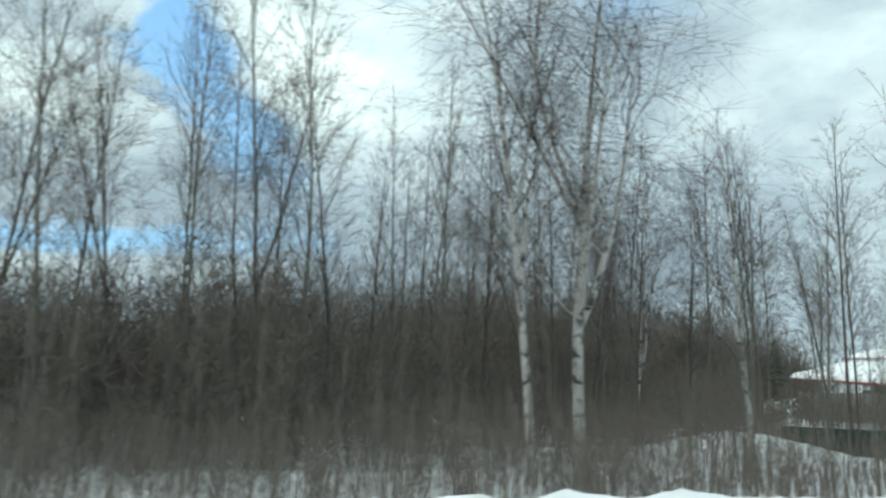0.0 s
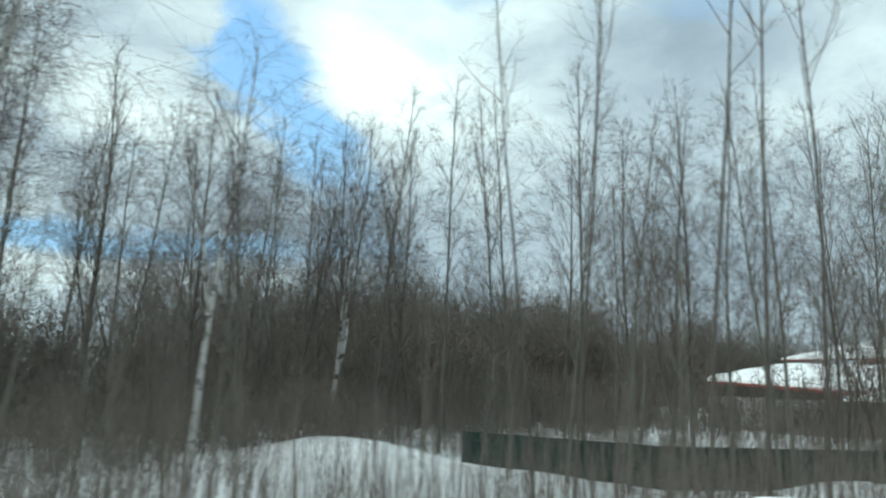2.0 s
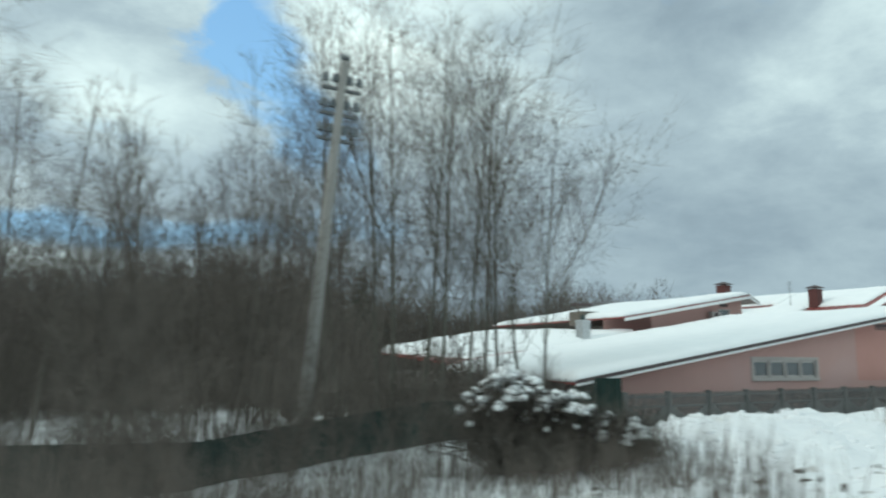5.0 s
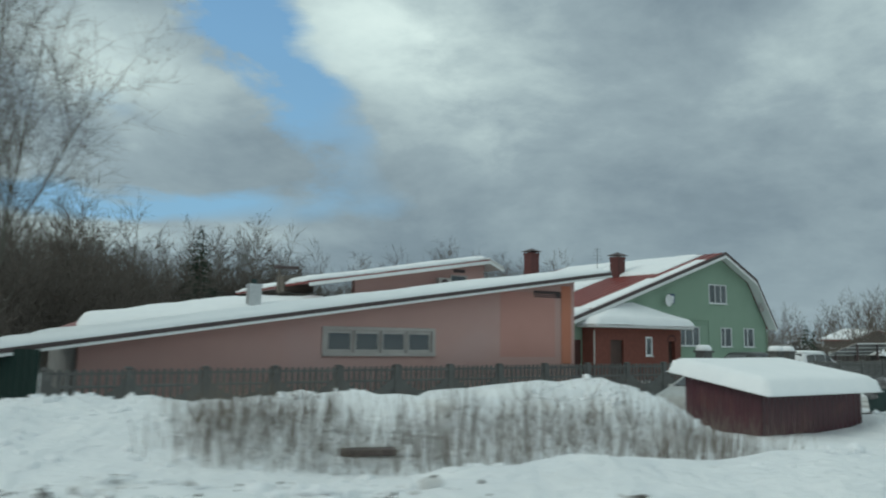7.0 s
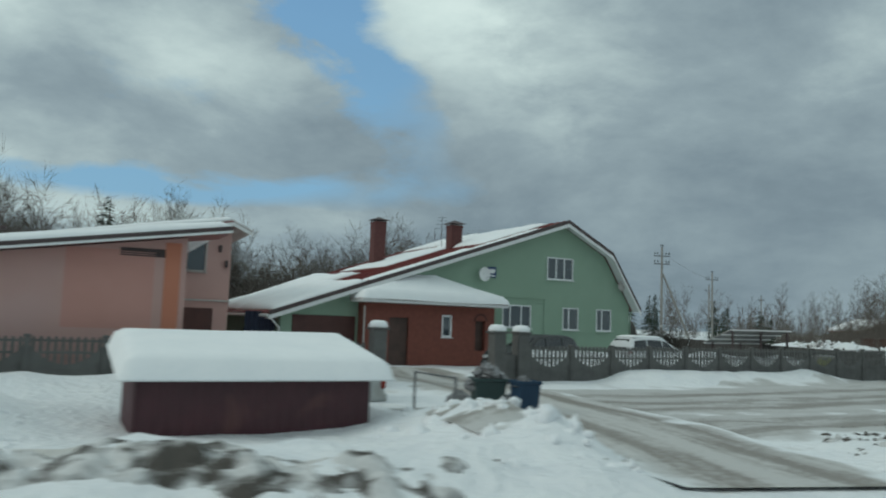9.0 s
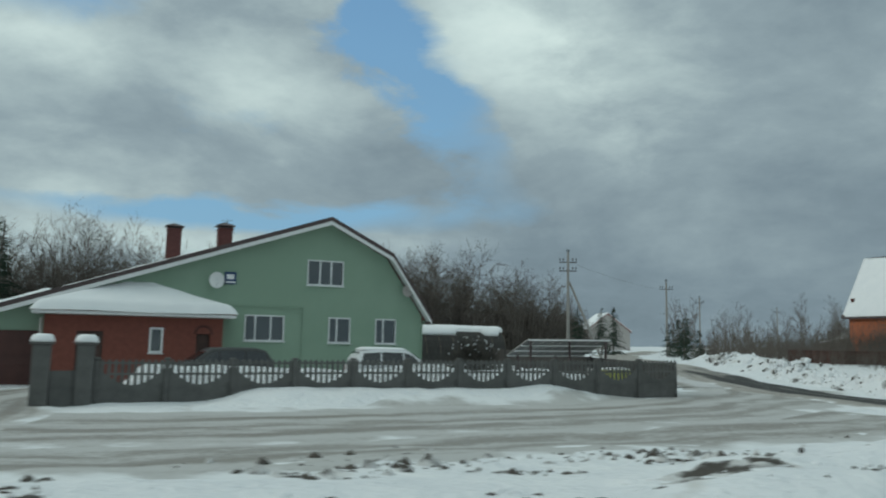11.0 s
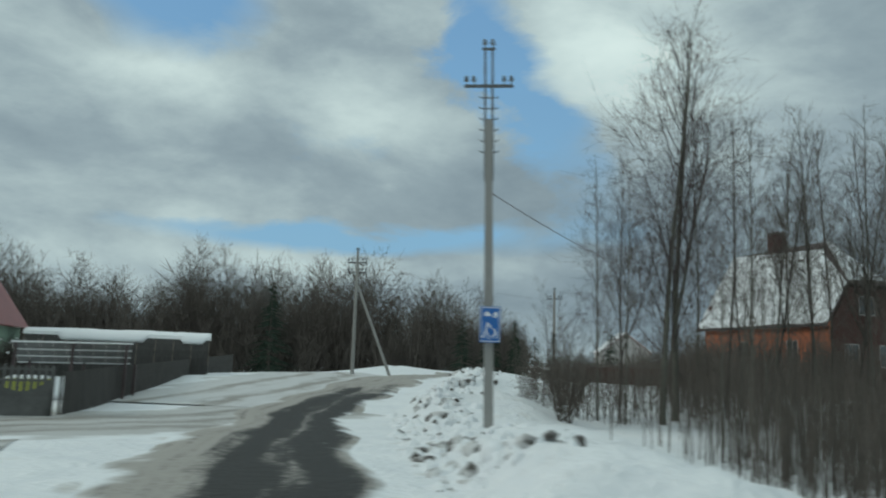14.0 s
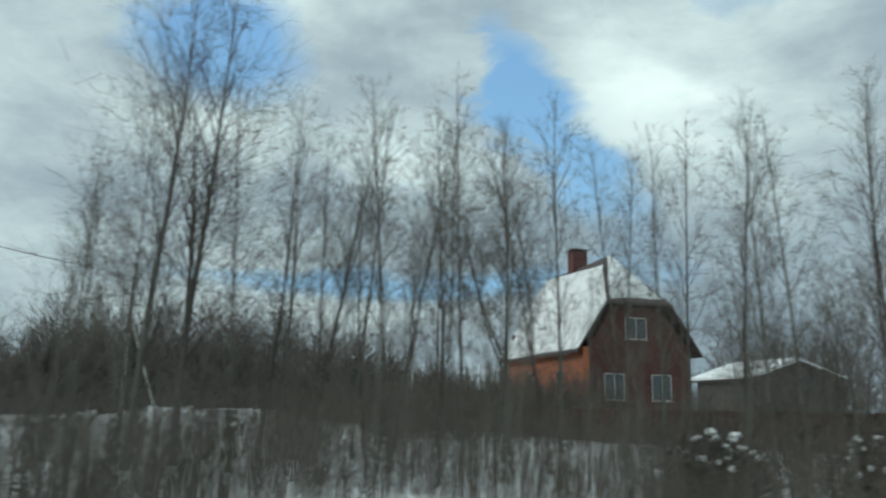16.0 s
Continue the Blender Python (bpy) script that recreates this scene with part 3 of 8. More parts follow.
# ---- buildings ----
def window(parent, x0, z0, x1, z1, m, panes=2, bar=None, frame_mat=None, glass=None, deep=0.10, fw=0.06):
    """A window unit in the local x-z plane; y goes into the wall."""
    frame_mat = frame_mat or FRAME
    w = part_empty("window", parent, m)
    mb = MB()
    mb.box(x0, -0.035, z0, x0 + fw, deep, z1, bevel=0.008).box(x1 - fw, -0.035, z0, x1, deep, z1, bevel=0.008)
    mb.box(x0 + fw, -0.035, z1 - fw, x1 - fw, deep, z1, bevel=0.008).box(x0 + fw, -0.035, z0, x1 - fw, deep, z0 + fw, bevel=0.008)
    make("window_frame", mb, frame_mat, w)
    make("window_sill", MB().box(x0 - 0.05, -0.12, z0 - 0.05, x1 + 0.05, 0.0, z0 - 0.005, bevel=0.01), frame_mat, w)
    edges = [x0 + fw + (x1 - x0 - 2 * fw) * k / panes for k in range(panes + 1)]
    if bar:
        edges[1] = x0 + fw + (x1 - x0 - 2 * fw) * bar
    for k in range(panes):
        if k:
            make("mullion", MB().box(edges[k] - 0.035, -0.03, z0 + fw, edges[k] + 0.035, deep, z1 - fw, bevel=0.006), frame_mat, w)
        make("pane", MB().box(edges[k] + 0.03, 0.02, z0 + fw - 0.005, edges[k + 1] - 0.03, 0.035, z1 - fw + 0.005), glass or GLASS, w)
    return w


def part_empty(name, parent, m=None):
    ob = new(name)
    ob.parent = parent
    ob.matrix_basis = m or Matrix()
    return ob


def wall_with_holes(outline, holes, thick, m=None):
    """An upright wall in x-z with oblong holes, drawn thick along y. outline: top height as a function of x given by points; the foot at the lowest z."""
    xs = sorted({p[0] for p in outline} | {h[0] for h in holes} | {h[2] for h in holes})
    foot = min(p[1] for p in outline)
    top = sorted((p for p in outline if p[1] > foot), key=lambda p: p[0])
    tx, tz = [p[0] for p in top], [p[1] for p in top]
    mb = MB(m or Matrix())
    for a, b in zip(xs[:-1], xs[1:]):
        if b - a < 1e-4:
            continue
        mid = (a + b) / 2
        spans, z = [], foot
        for h in sorted((h for h in holes if h[0] <= mid <= h[2]), key=lambda h: h[1]):
            spans.append((z, z, h[1], h[1]))
            z = h[3]
        ta, tb = float(np.interp(a, tx, tz)), float(np.interp(b, tx, tz))
        spans.append((z, z, ta, tb))
        for l0, l1, h0, h1 in spans:
            if max(h0 - l0, h1 - l1) < 0.005:
                continue
            p = [(a, 0, l0), (b, 0, l1), (b, 0, max(h1, l1 + 0.002)), (a, 0, max(h0, l0 + 0.002))]
            q = [(x, thick, zz) for x, _, zz in p]
            mb.add(p + q, [(0, 1, 2, 3), (7, 6, 5, 4), (0, 4, 5, 1), (3, 2, 6, 7), (0, 3, 7, 4), (1, 5, 6, 2)])
    return mb


def snow_sheet(corners, thick, nx=26, ny=12, m=None, seed=0.0, ragged=0.25, droop=0.12):
    """A blanket of snow over a four-cornered roof, with a rounded, uneven rim."""
    c = [Vector(p) for p in corners]
    mb = MB(m or Matrix())
    top, low = [], []
    for j in range(ny + 1):
        for i in range(nx + 1):
            u, v = i / nx, j / ny
            p = c[0] * (1 - u) * (1 - v) + c[1] * u * (1 - v) + c[2] * u * v + c[3] * (1 - u) * v
            e = min(u * nx, (1 - u) * nx, v * ny, (1 - v) * ny)
            r = min(1.0, e / 1.6) ** 0.5
            n = lumps(p.x * 1.3 + seed, p.y * 1.3 - seed, 0.8)
            t = thick * (0.30 + 0.70 * r) * (1 + ragged * float(n))
            top.append((p.x, p.y, p.z + t))
            low.append((p.x, p.y, p.z + (0.01 if e > 0 else -droop * 0.3)))
    k, w = len(top), nx + 1
    f = [(j * w + i, j * w + i + 1, (j + 1) * w + i + 1, (j + 1) * w + i) for j in range(ny) for i in range(nx)]
    f += [tuple(k + q for q in reversed(g)) for g in f]
    rim = [i for i in range(w)] + [j * w + nx for j in range(1, ny + 1)] + [ny * w + i for i in range(nx - 1, -1, -1)] + [j * w for j in range(ny - 1, 0, -1)]
    f += [(a, k + a, k + b, b) for a, b in zip(rim, rim[1:] + rim[:1])]
    return mb.add(top + low, f)


def chimney(parent, x, y, z0, z1, w, material, cap=True, capmat=None):
    c = part_empty("chimney", parent)
    make("shaft", MB().box(x - w / 2, y - w / 2, z0, x + w / 2, y + w / 2, z1, bevel=0.015).box(x - w / 2 - 0.04, y - w / 2 - 0.04, z1 - 0.12, x + w / 2 + 0.04, y + w / 2 + 0.04, z1 - 0.04, bevel=0.01), material, c)
    if cap:
        h = 0.22
        mb = MB()
        a = w / 2 + 0.13
        mb.add([(x - a, y - a, z1 + 0.12), (x + a, y - a, z1 + 0.12), (x + a, y + a, z1 + 0.12), (x - a, y + a, z1 + 0.12), (x, y, z1 + 0.12 + h),
                (x - a, y - a, z1 + 0.09), (x + a, y - a, z1 + 0.09), (x + a, y + a, z1 + 0.09), (x - a, y + a, z1 + 0.09)],
               [(0, 1, 4), (1, 2, 4), (2, 3, 4), (3, 0, 4), (8, 7, 6, 5), (0, 5, 6, 1), (1, 6, 7, 2), (2, 7, 8, 3), (3, 8, 5, 0)])
        for sx in (-1, 1):
            for sy in (-1, 1):
                mb.box(x + sx * (w / 2 - 0.05) - 0.02, y + sy * (w / 2 - 0.05) - 0.02, z1 - 0.02, x + sx * (w / 2 - 0.05) + 0.02, y + sy * (w / 2 - 0.05) + 0.02, z1 + 0.10)
        make("chimney_cap", mb, capmat or DARKTRIM, c)
    return c


def pink_house():
    h = thing("pink_house", "pink plastered house with snowy single-pitch roofs and grey ribbon window", "house", pose(-2.39, 24.67, 0.0, 0, 0, 33.7))
    W, D = 17.4, 11.4
    z_l, z_r = 2.02, 4.66
    s = (z_r - z_l) / W
    holes = [(7.2, 1.88, 11.1, 2.60), (15.45, 3.98, 16.75, 4.24)]
    make("wall", wall_with_holes([(0.0, -0.6), (0.0, z_l), (W, z_r), (W, -0.6)], holes, 0.35), PINK, h)
    make("end_wall", MB().box(0.3, 0.352, -0.6, 0.6, 22, 2.02), OLDPLASTER, h, "bare grey end wall")
    make("end_wall", MB().box(W - 0.3, 0.352, -0.6, W, D - 0.01, z_r - 0.06), PINK, h)
    make("plaster_patch", MB().box(13.95, -0.012, 1.75, 16.45, -0.002, 4.15), PINK2, h, "redder patch of new plaster")
    make("corner_strip", MB().box(16.75, -0.03, 1.5, 17.22, -0.004, 4.46, bevel=0.008), ORANGE, h, "bright orange strip")
    # rear block with its own front, set back and reaching further to the drive
    x0, x1 = 13.0, 20.53
    zr2 = lambda x: 6.52 - 0.165 * (20.45 - x)
    make("rear_wall", wall_with_holes([(x0, -0.6), (x0, zr2(x0) - 0.1), (20.45, 6.42), (x1, 6.35), (x1, -0.6)], [(18.42, 4.2, 19.45, 5.72)], 0.35, Matrix.Translation((0, D, 0))), PINK, h)
    make("rear_wall", MB().box(x1 - 0.35, D + 0.352, -0.6, x1, D + 12.3, 6.3), PINK, h)
    rear = Matrix.Translation((0, D, 0))
    w = window(h, 18.42, 4.2, 19.45, 5.72, rear, 1, None, GREYTRIM, GLASS, 0.12, 0.07)
    for zz in (4.68, 5.20):
        make("glazing_bar", MB(rear).box(18.49, -0.02, zz, 19.38, 0.05, zz + 0.05), GREYTRIM, w)
    make("garage_door", MB(rear).box(16.6, -0.05, -0.4, 19.85, -0.004, 2.55, bevel=0.02), GARAGE, h)
    make("ledge", MB(rear).box(W, -0.10, 2.86, x1 + 0.05, -0.005, 2.94, bevel=0.01), GREYTRIM, h)
    for xx, zz in ((19.95, 5.15), (20.25, 4.45)):
        make("wall_lamp", MB(rear).box(xx, -0.24, zz, xx + 0.14, -0.02, zz + 0.34, bevel=0.03), DARKTRIM, h)
    ac = part_empty("air_conditioner", h)
    make("casing", MB(rear).box(17.5, -0.42, 5.0, 18.25, -0.06, 5.5, bevel=0.03), GREYTRIM, ac)
    make("fan_grille", MB(rear).tube([(17.85, -0.425, 5.25), (17.85, -0.45, 5.25)], 0.2, 14), DARKTRIM, ac)
    make("rear_vent", MB(rear).box(18.6, -0.03, 5.85, 19.3, -0.004, 6.02), DARKTRIM, h)
    # ribbon window of four panes in a wide grey surround
    w = part_empty("ribbon_window", h)
    x0, z0, x1, z1 = 7.2, 1.88, 11.1, 2.60
    mb = MB()
    mb.box(x0 - 0.12, -0.05, z1, x1 + 0.12, 0.12, z1 + 0.12, bevel=0.01).box(x0 - 0.12, -0.09, z0 - 0.12, x1 + 0.12, 0.12, z0, bevel=0.01)
    mb.box(x0 - 0.12, -0.05, z0, x0, 0.12, z1).box(x1, -0.05, z0, x1 + 0.12, 0.12, z1)
    make("surround", mb, GREYTRIM, w)
    for k in range(4):
        a, b = x0 + (x1 - x0) * k / 4, x0 + (x1 - x0) * (k + 1) / 4
        mb = MB().box(a + 0.02, 0.0, z0, a + 0.10, 0.1, z1, bevel=0.01).box(b - 0.10, 0.0, z0, b - 0.02, 0.1, z1, bevel=0.01)
        mb.box(a + 0.10, 0.0, z1 - 0.10, b - 0.10, 0.1, z1).box(a + 0.10, 0.0, z0, b - 0.10, 0.1, z0 + 0.10)
        sash = make("sash", mb, GREYTRIM, w)
        make("pane", MB().box(a + 0.09, 0.05, z0 + 0.09, b - 0.09, 0.06, z1 - 0.09), GLASS, sash)
    vent = part_empty("vent", h)
    for k in range(4):
        make("slat", MB().box(15.45, -0.02, 3.985 + k * 0.065, 16.75, 0.05, 4.03 + k * 0.065), DARKTRIM, vent)
    make("vent_backing", MB().box(15.45, 0.052, 3.98, 16.75, 0.07, 4.24), DARKTRIM, vent)

    def slab(points, thick):
        n = len(points)
        return MB().add(points + [(x, y, z + thick) for x, y, z in points], [tuple(range(n))[::-1], tuple(range(n, 2 * n))] + [(i, (i + 1) % n, n + (i + 1) % n, n + i) for i in range(n)])

    # lower roof: slab, fascia boards, snow
    zr = lambda a: z_l + 0.04 + s * a
    a0, a1, b0 = -2.3, W + 1.25, -0.75
    make("roof", slab([(a0, b0, zr(a0)), (a1, b0, zr(a1)), (a1, 2.2, zr(a1)), (W + 0.1, 2.2, zr(W + 0.1)), (W + 0.1, D - 0.01, zr(W + 0.1)), (8.4, D - 0.01, zr(8.4)), (8.4, 23.5, zr(8.4) + 0.6), (1.9, 23.5, zr(1.9) + 0.6)], 0.16), REDROOF, h)
    up_s = math.atan(s)
    fas = Matrix.Translation((a0, b0, zr(a0))) @ Matrix.Rotation(-up_s, 4, "Y")
    ln = (a1 - a0) / math.cos(up_s)
    make("fascia", MB(fas).box(0, -0.05, 0.05, ln, -0.004, 0.17, bevel=0.01), DARKTRIM, h, "dark metal roof edging")
    make("fascia", MB(fas).box(0, -0.035, -0.04, ln, 0.02, 0.045, bevel=0.01), WHITE, h, "pale board under the roof edge")
    lay = lambda q, d: [(x, y, zr(x) + d + 0.05 * max(0.0, y - 11.4)) for x, y in q]
    make("snow_cover", snow_sheet(lay([(a0 - 0.05, b0 - 0.03), (a1 - 0.05, b0 - 0.03), (a1 - 0.15, D - 0.3), (-0.6, D - 0.3)], 0.15), 0.30, 74, 34, seed=1.0, droop=0.16), ROOF_SNOW, h, "thick even snow", True)
    make("snow_cover", snow_sheet(lay([(0.5, D - 0.6), (11.6, D - 0.6), (10.0, 23.5), (1.8, 23.5)], 0.17), 0.42, 34, 40, seed=4.0), ROOF_SNOW, h, "thick even snow", True)
    # rear roof: long slope, short slope, pale boards
    rr = [(10.4, D - 0.7, zr2(10.4)), (20.45, D - 0.7, zr2(20.45)), (20.45, 23.8, zr2(20.45)), (10.4, 23.8, zr2(10.4))]
    fold = [(20.45, D - 0.7, 6.52), (21.35, D - 0.7, 6.10), (21.35, 23.8, 6.10), (20.45, 23.8, 6.52)]
    make("roof", slab(rr, 0.12), REDROOF, h)
    make("roof", slab(fold, 0.12), GREYTRIM, h, "short roof slope with grey soffit")
    make("barge_board", MB().prism([(10.4, zr2(10.4) - 0.15), (20.45, 6.37), (21.35, 5.95), (21.35, 6.10), (20.45, 6.54), (10.4, zr2(10.4) + 0.02)], D - 0.74, D - 0.705), WHITE, h)
    make("snow_cover", snow_sheet([(x, y, z + 0.12) for x, y, z in rr], 0.24, 40, 30, seed=2.0), ROOF_SNOW, h, "thick even snow", True)
    make("snow_cover", snow_sheet([(x, y, z + 0.12) for x, y, z in fold], 0.10, 6, 20, seed=3.0), ROOF_SNOW, h, "thin snow", True)
    c = chimney(h, 8.0, 11.3, 2.9, 4.72, 0.56, GALV, False)
    make("flue", MB().tube([(8.0, 11.3, 4.7), (8.0, 11.3, 4.95)], 0.13, 10), GREENBIN, c)
    hatch = part_empty("roof_hatch", h)
    make("hatch_box", MB().box(10.3, 14.2, 4.6, 11.9, 15.4, 5.45, bevel=0.05), TIMBER, hatch, "dark timber box with snow on it")
    make("hatch_post", MB().tube([(10.1, 14.2, 4.5), (10.05, 14.2, 5.9)], 0.06, 6), TIMBER, hatch)
    make("hatch_cowl", MB().box(9.85, 14.0, 5.75, 11.0, 14.5, 5.9, bevel=0.03), DARKTRIM, hatch)
    return h


def green_house():
    h = thing("green_house", "pale green plastered house with red metal roof and white trim", "house", pose(23.409, 55.633, 0.0, 0, 0, 37.8))
    D = 14.5
    ridge, knee, eave, left = (0.2, 8.25), (3.45, 6.64), (5.62, 3.48), (-16.66, 2.50)
    top = [(-15.9, 2.50), (0.2, 8.05), (3.3, 6.48), (5.3, 3.62)]
    holes = [(-0.78, 4.92, 1.05, 6.17), (-3.69, 2.15, -1.81, 3.38), (0.37, 2.12, 1.49, 3.37), (2.79, 2.12, 3.91, 3.37)]
    make("wall", wall_with_holes([(-15.9, -0.4), *top, (5.3, -0.4)], holes, 0.35), GREEN, h)
    make("wall", MB().box(4.95, 0.352, -0.4, 5.3, D, 3.6), GREEN, h)
    make("wall", MB().box(-15.9, 0.352, -0.4, -15.55, D, 2.5), GREEN, h)
    make("wall", wall_with_holes([(-15.5, -0.4), *[(min(4.9, max(-15.5, x)), z) for x, z in top], (4.9, -0.4)], [], 0.3, Matrix.Translation((0, D - 0.3, 0))), GREEN, h)
    make("plinth", MB().box(-4.3, -0.05, -0.4, 5.33, -0.004, 0.55, bevel=0.01), GREYTRIM, h)
    # roof slabs
    o0, o1 = -0.65, D + 0.5
    for a, b in ((left, ridge), (ridge, knee), (knee, eave)):
        d = Vector((b[0] - a[0], b[1] - a[1])).normalized()
        nx_, nz_ = -d.y * 0.10, d.x * 0.10
        make("roof", MB().prism([(a[0], a[1] - 0.1), (b[0], b[1] - 0.1), (b[0] + nx_ * 0.6, b[1] + nz_ - 0.1), (a[0] + nx_ * 0.6, a[1] + nz_ - 0.1)], o0, o1), REDROOF, h, "dark red metal roof")
        for k in range(26 if a is left else 0):
            y = o0 + 0.3 + k * (o1 - o0 - 0.6) / 25
            make("roof_seam", MB().prism([(a[0], a[1] + 0.0), (b[0], b[1] + 0.0), (b[0], b[1] + 0.045), (a[0], a[1] + 0.045)], y, y + 0.03), REDROOF, h)
        # white barge boards under a red edge
        make("barge_board", MB().prism([(a[0], a[1] - 0.36), (b[0], b[1] - 0.36), (b[0], b[1] - 0.17), (a[0], a[1] - 0.17)], o0 - 0.035, o0 - 0.003), WHITE, h)
        make("roof_edge", MB().prism([(a[0], a[1] - 0.165), (b[0], b[1] - 0.165), (b[0], b[1] + 0.04), (a[0], a[1] + 0.04)], o0 - 0.05, o0 - 0.001), DARKTRIM, h)
    for p, q in ((ridge, knee), (knee, eave)):
        make("soffit", MB().prism([(p[0] - 0.03, p[1] - 0.17), (q[0] - 0.03, q[1] - 0.17), (q[0] - 0.015, q[1] - 0.115), (p[0] - 0.015, p[1] - 0.115)], o0, -0.004), WHITE, h, "white soffit boards")
    make("soffit", MB().prism([(left[0], left[1] - 0.32), (ridge[0], ridge[1] - 0.32), (ridge[0], ridge[1] - 0.30), (left[0], left[1] - 0.30)], o0, -0.004), WHITE, h)
    # snow lying on the long slope, thinner in the middle
    zl = lambda x: left[1] + (ridge[1] - left[1]) * (x - left[0]) / (ridge[0] - left[0])
    for x0, x1, y0, y1, t, sd in ((-16.45, -11.9, -0.55, 6.0, 0.24, 1), (-16.4, -9.6, 6.0, 14.5, 0.26, 2), (-11.7, -5.8, -0.5, 0.75, 0.10, 3), (-4.4, 0.0, 0.9, 9.0, 0.16, 4), (-8.3, -3.8, 5.2, 12.5, 0.13, 5), (-6.4, -1.5, -0.45, 0.35, 0.07, 6), (-2.9, 0.05, 8.5, 14.6, 0.16, 7)):
        q = [(x0, y0, zl(x0)), (x1, y0, zl(x1)), (x1 + 0.2, y1, zl(x1 + 0.2)), (x0 - 0.1, y1, zl(x0 - 0.1))]
        make("snow_patch", snow_sheet(q, t, 22, 14, seed=sd * 3.1, ragged=0.5), ROOF_SNOW, h, "patch of melting snow", True)
    for x0, z0, x1, z1, p, bar in ((-0.78, 4.92, 1.05, 6.17, 3, None), (-3.69, 2.15, -1.81, 3.38, 3, 0.25), (0.37, 2.12, 1.49, 3.37, 2, 0.36), (2.79, 2.12, 3.91, 3.37, 2, 0.36)):
        window(h, x0, z0, x1, z1, Matrix(), p, bar)
    chimney(h, -6.3, 11.2, 5.5, 8.72, 0.80, CHIMBRICK)
    chimney(h, -4.2, 4.7, 6.2, 8.05, 0.72, CHIMBRICK)
    dish = part_empty("satellite_dish", h)
    rings = [[(-5.10 + r * math.cos(k * math.tau / 18), -0.30 - d, 4.92 + 1.12 * r * math.sin(k * math.tau / 18)) for k in range(18)] for r, d in ((0.02, 0.0), (0.16, 0.015), (0.27, 0.05), (0.34, 0.09))]
    make("reflector", MB().loft(rings, False), WHITE, dish, "", True)
    make("bracket", MB().tube([(-5.10, -0.30, 4.95), (-5.10, 0.0, 4.75)], 0.025, 8), GALV, dish)
    make("arm", MB().tube([(-5.10, -0.32, 4.62), (-5.10, -0.72, 4.78)], 0.015, 6), GALV, dish)
    dish2 = part_empty("satellite_dish", h)
    make("reflector", MB().loft([[(4.36 + (p[0] + 5.10) * 0.8, p[1], 4.85 + (p[2] - 4.95) * 0.8) for p in r] for r in rings], False), GREYTRIM, dish2, "", True)
    make("bracket", MB().tube([(4.36, -0.30, 4.85), (4.36, 0.0, 4.7)], 0.025, 8), GALV, dish2)
    sgn = part_empty("number_sign", h)
    make("plate", MB().box(-4.72, -0.07, 4.78, -4.18, -0.03, 5.36, bevel=0.01), SIGNNAVY, sgn, "blue plate")
    make("bar", MB().box(-4.62, -0.078, 5.01, -4.28, -0.071, 5.24), SIGNWHITE, sgn)
    make("bar", MB().box(-4.66, -0.078, 4.84, -4.24, -0.071, 4.91), SIGNWHITE, sgn)
    make("gas_pipe", MB().tube([(-4.3, -0.06, 3.78), (-0.95, -0.06, 3.78), (-0.95, -0.06, 1.2)], 0.025, 6).tube([(-0.95, -0.06, 3.55), (-1.6, -0.06, 3.55)], 0.02, 6), GREEN, h)
    make("downpipe", MB().tube([(5.42, -0.10, 3.35), (5.3, -0.08, 3.05), (5.3, -0.08, 0.2)], 0.04, 8), GREEN, h)
    make("gutter", MB().tube([(-16.7, -0.6, 2.33), (-16.7, 14.8, 2.33)], 0.07, 8), WHITE, h)
    make("downpipe", MB().tube([(-16.6, -0.45, 2.3), (-16.0, -0.1, 1.8), (-16.0, -0.1, 0.1)], 0.05, 8), WHITE, h)
    # garage door in the low wing
    g = part_empty("garage_door", h)
    make("leaf", MB().box(-15.36, -0.06, -0.1, -12.2, -0.004, 2.42, bevel=0.015), GARAGE, g)
    for k in range(1, 5):
        make("rib", MB().box(-15.31, -0.085, -0.1 + k * 0.5, -12.25, -0.062, -0.06 + k * 0.5), GARAGE, g)
    ant = part_empty("antenna", h)
    make("mast", MB().tube([(-3.8, 7.0, 7.0), (-3.8, 7.0, 8.9)], 0.02, 6), STEEL, ant)
    for z, w in ((8.1, 0.5), (8.35, 0.42), (8.6, 0.36), (8.8, 0.3)):
        make("element", MB().tube([(-3.8 - w, 7.0, z), (-3.8 + w, 7.0, z + 0.05)], 0.012, 5), STEEL, ant)
    return h


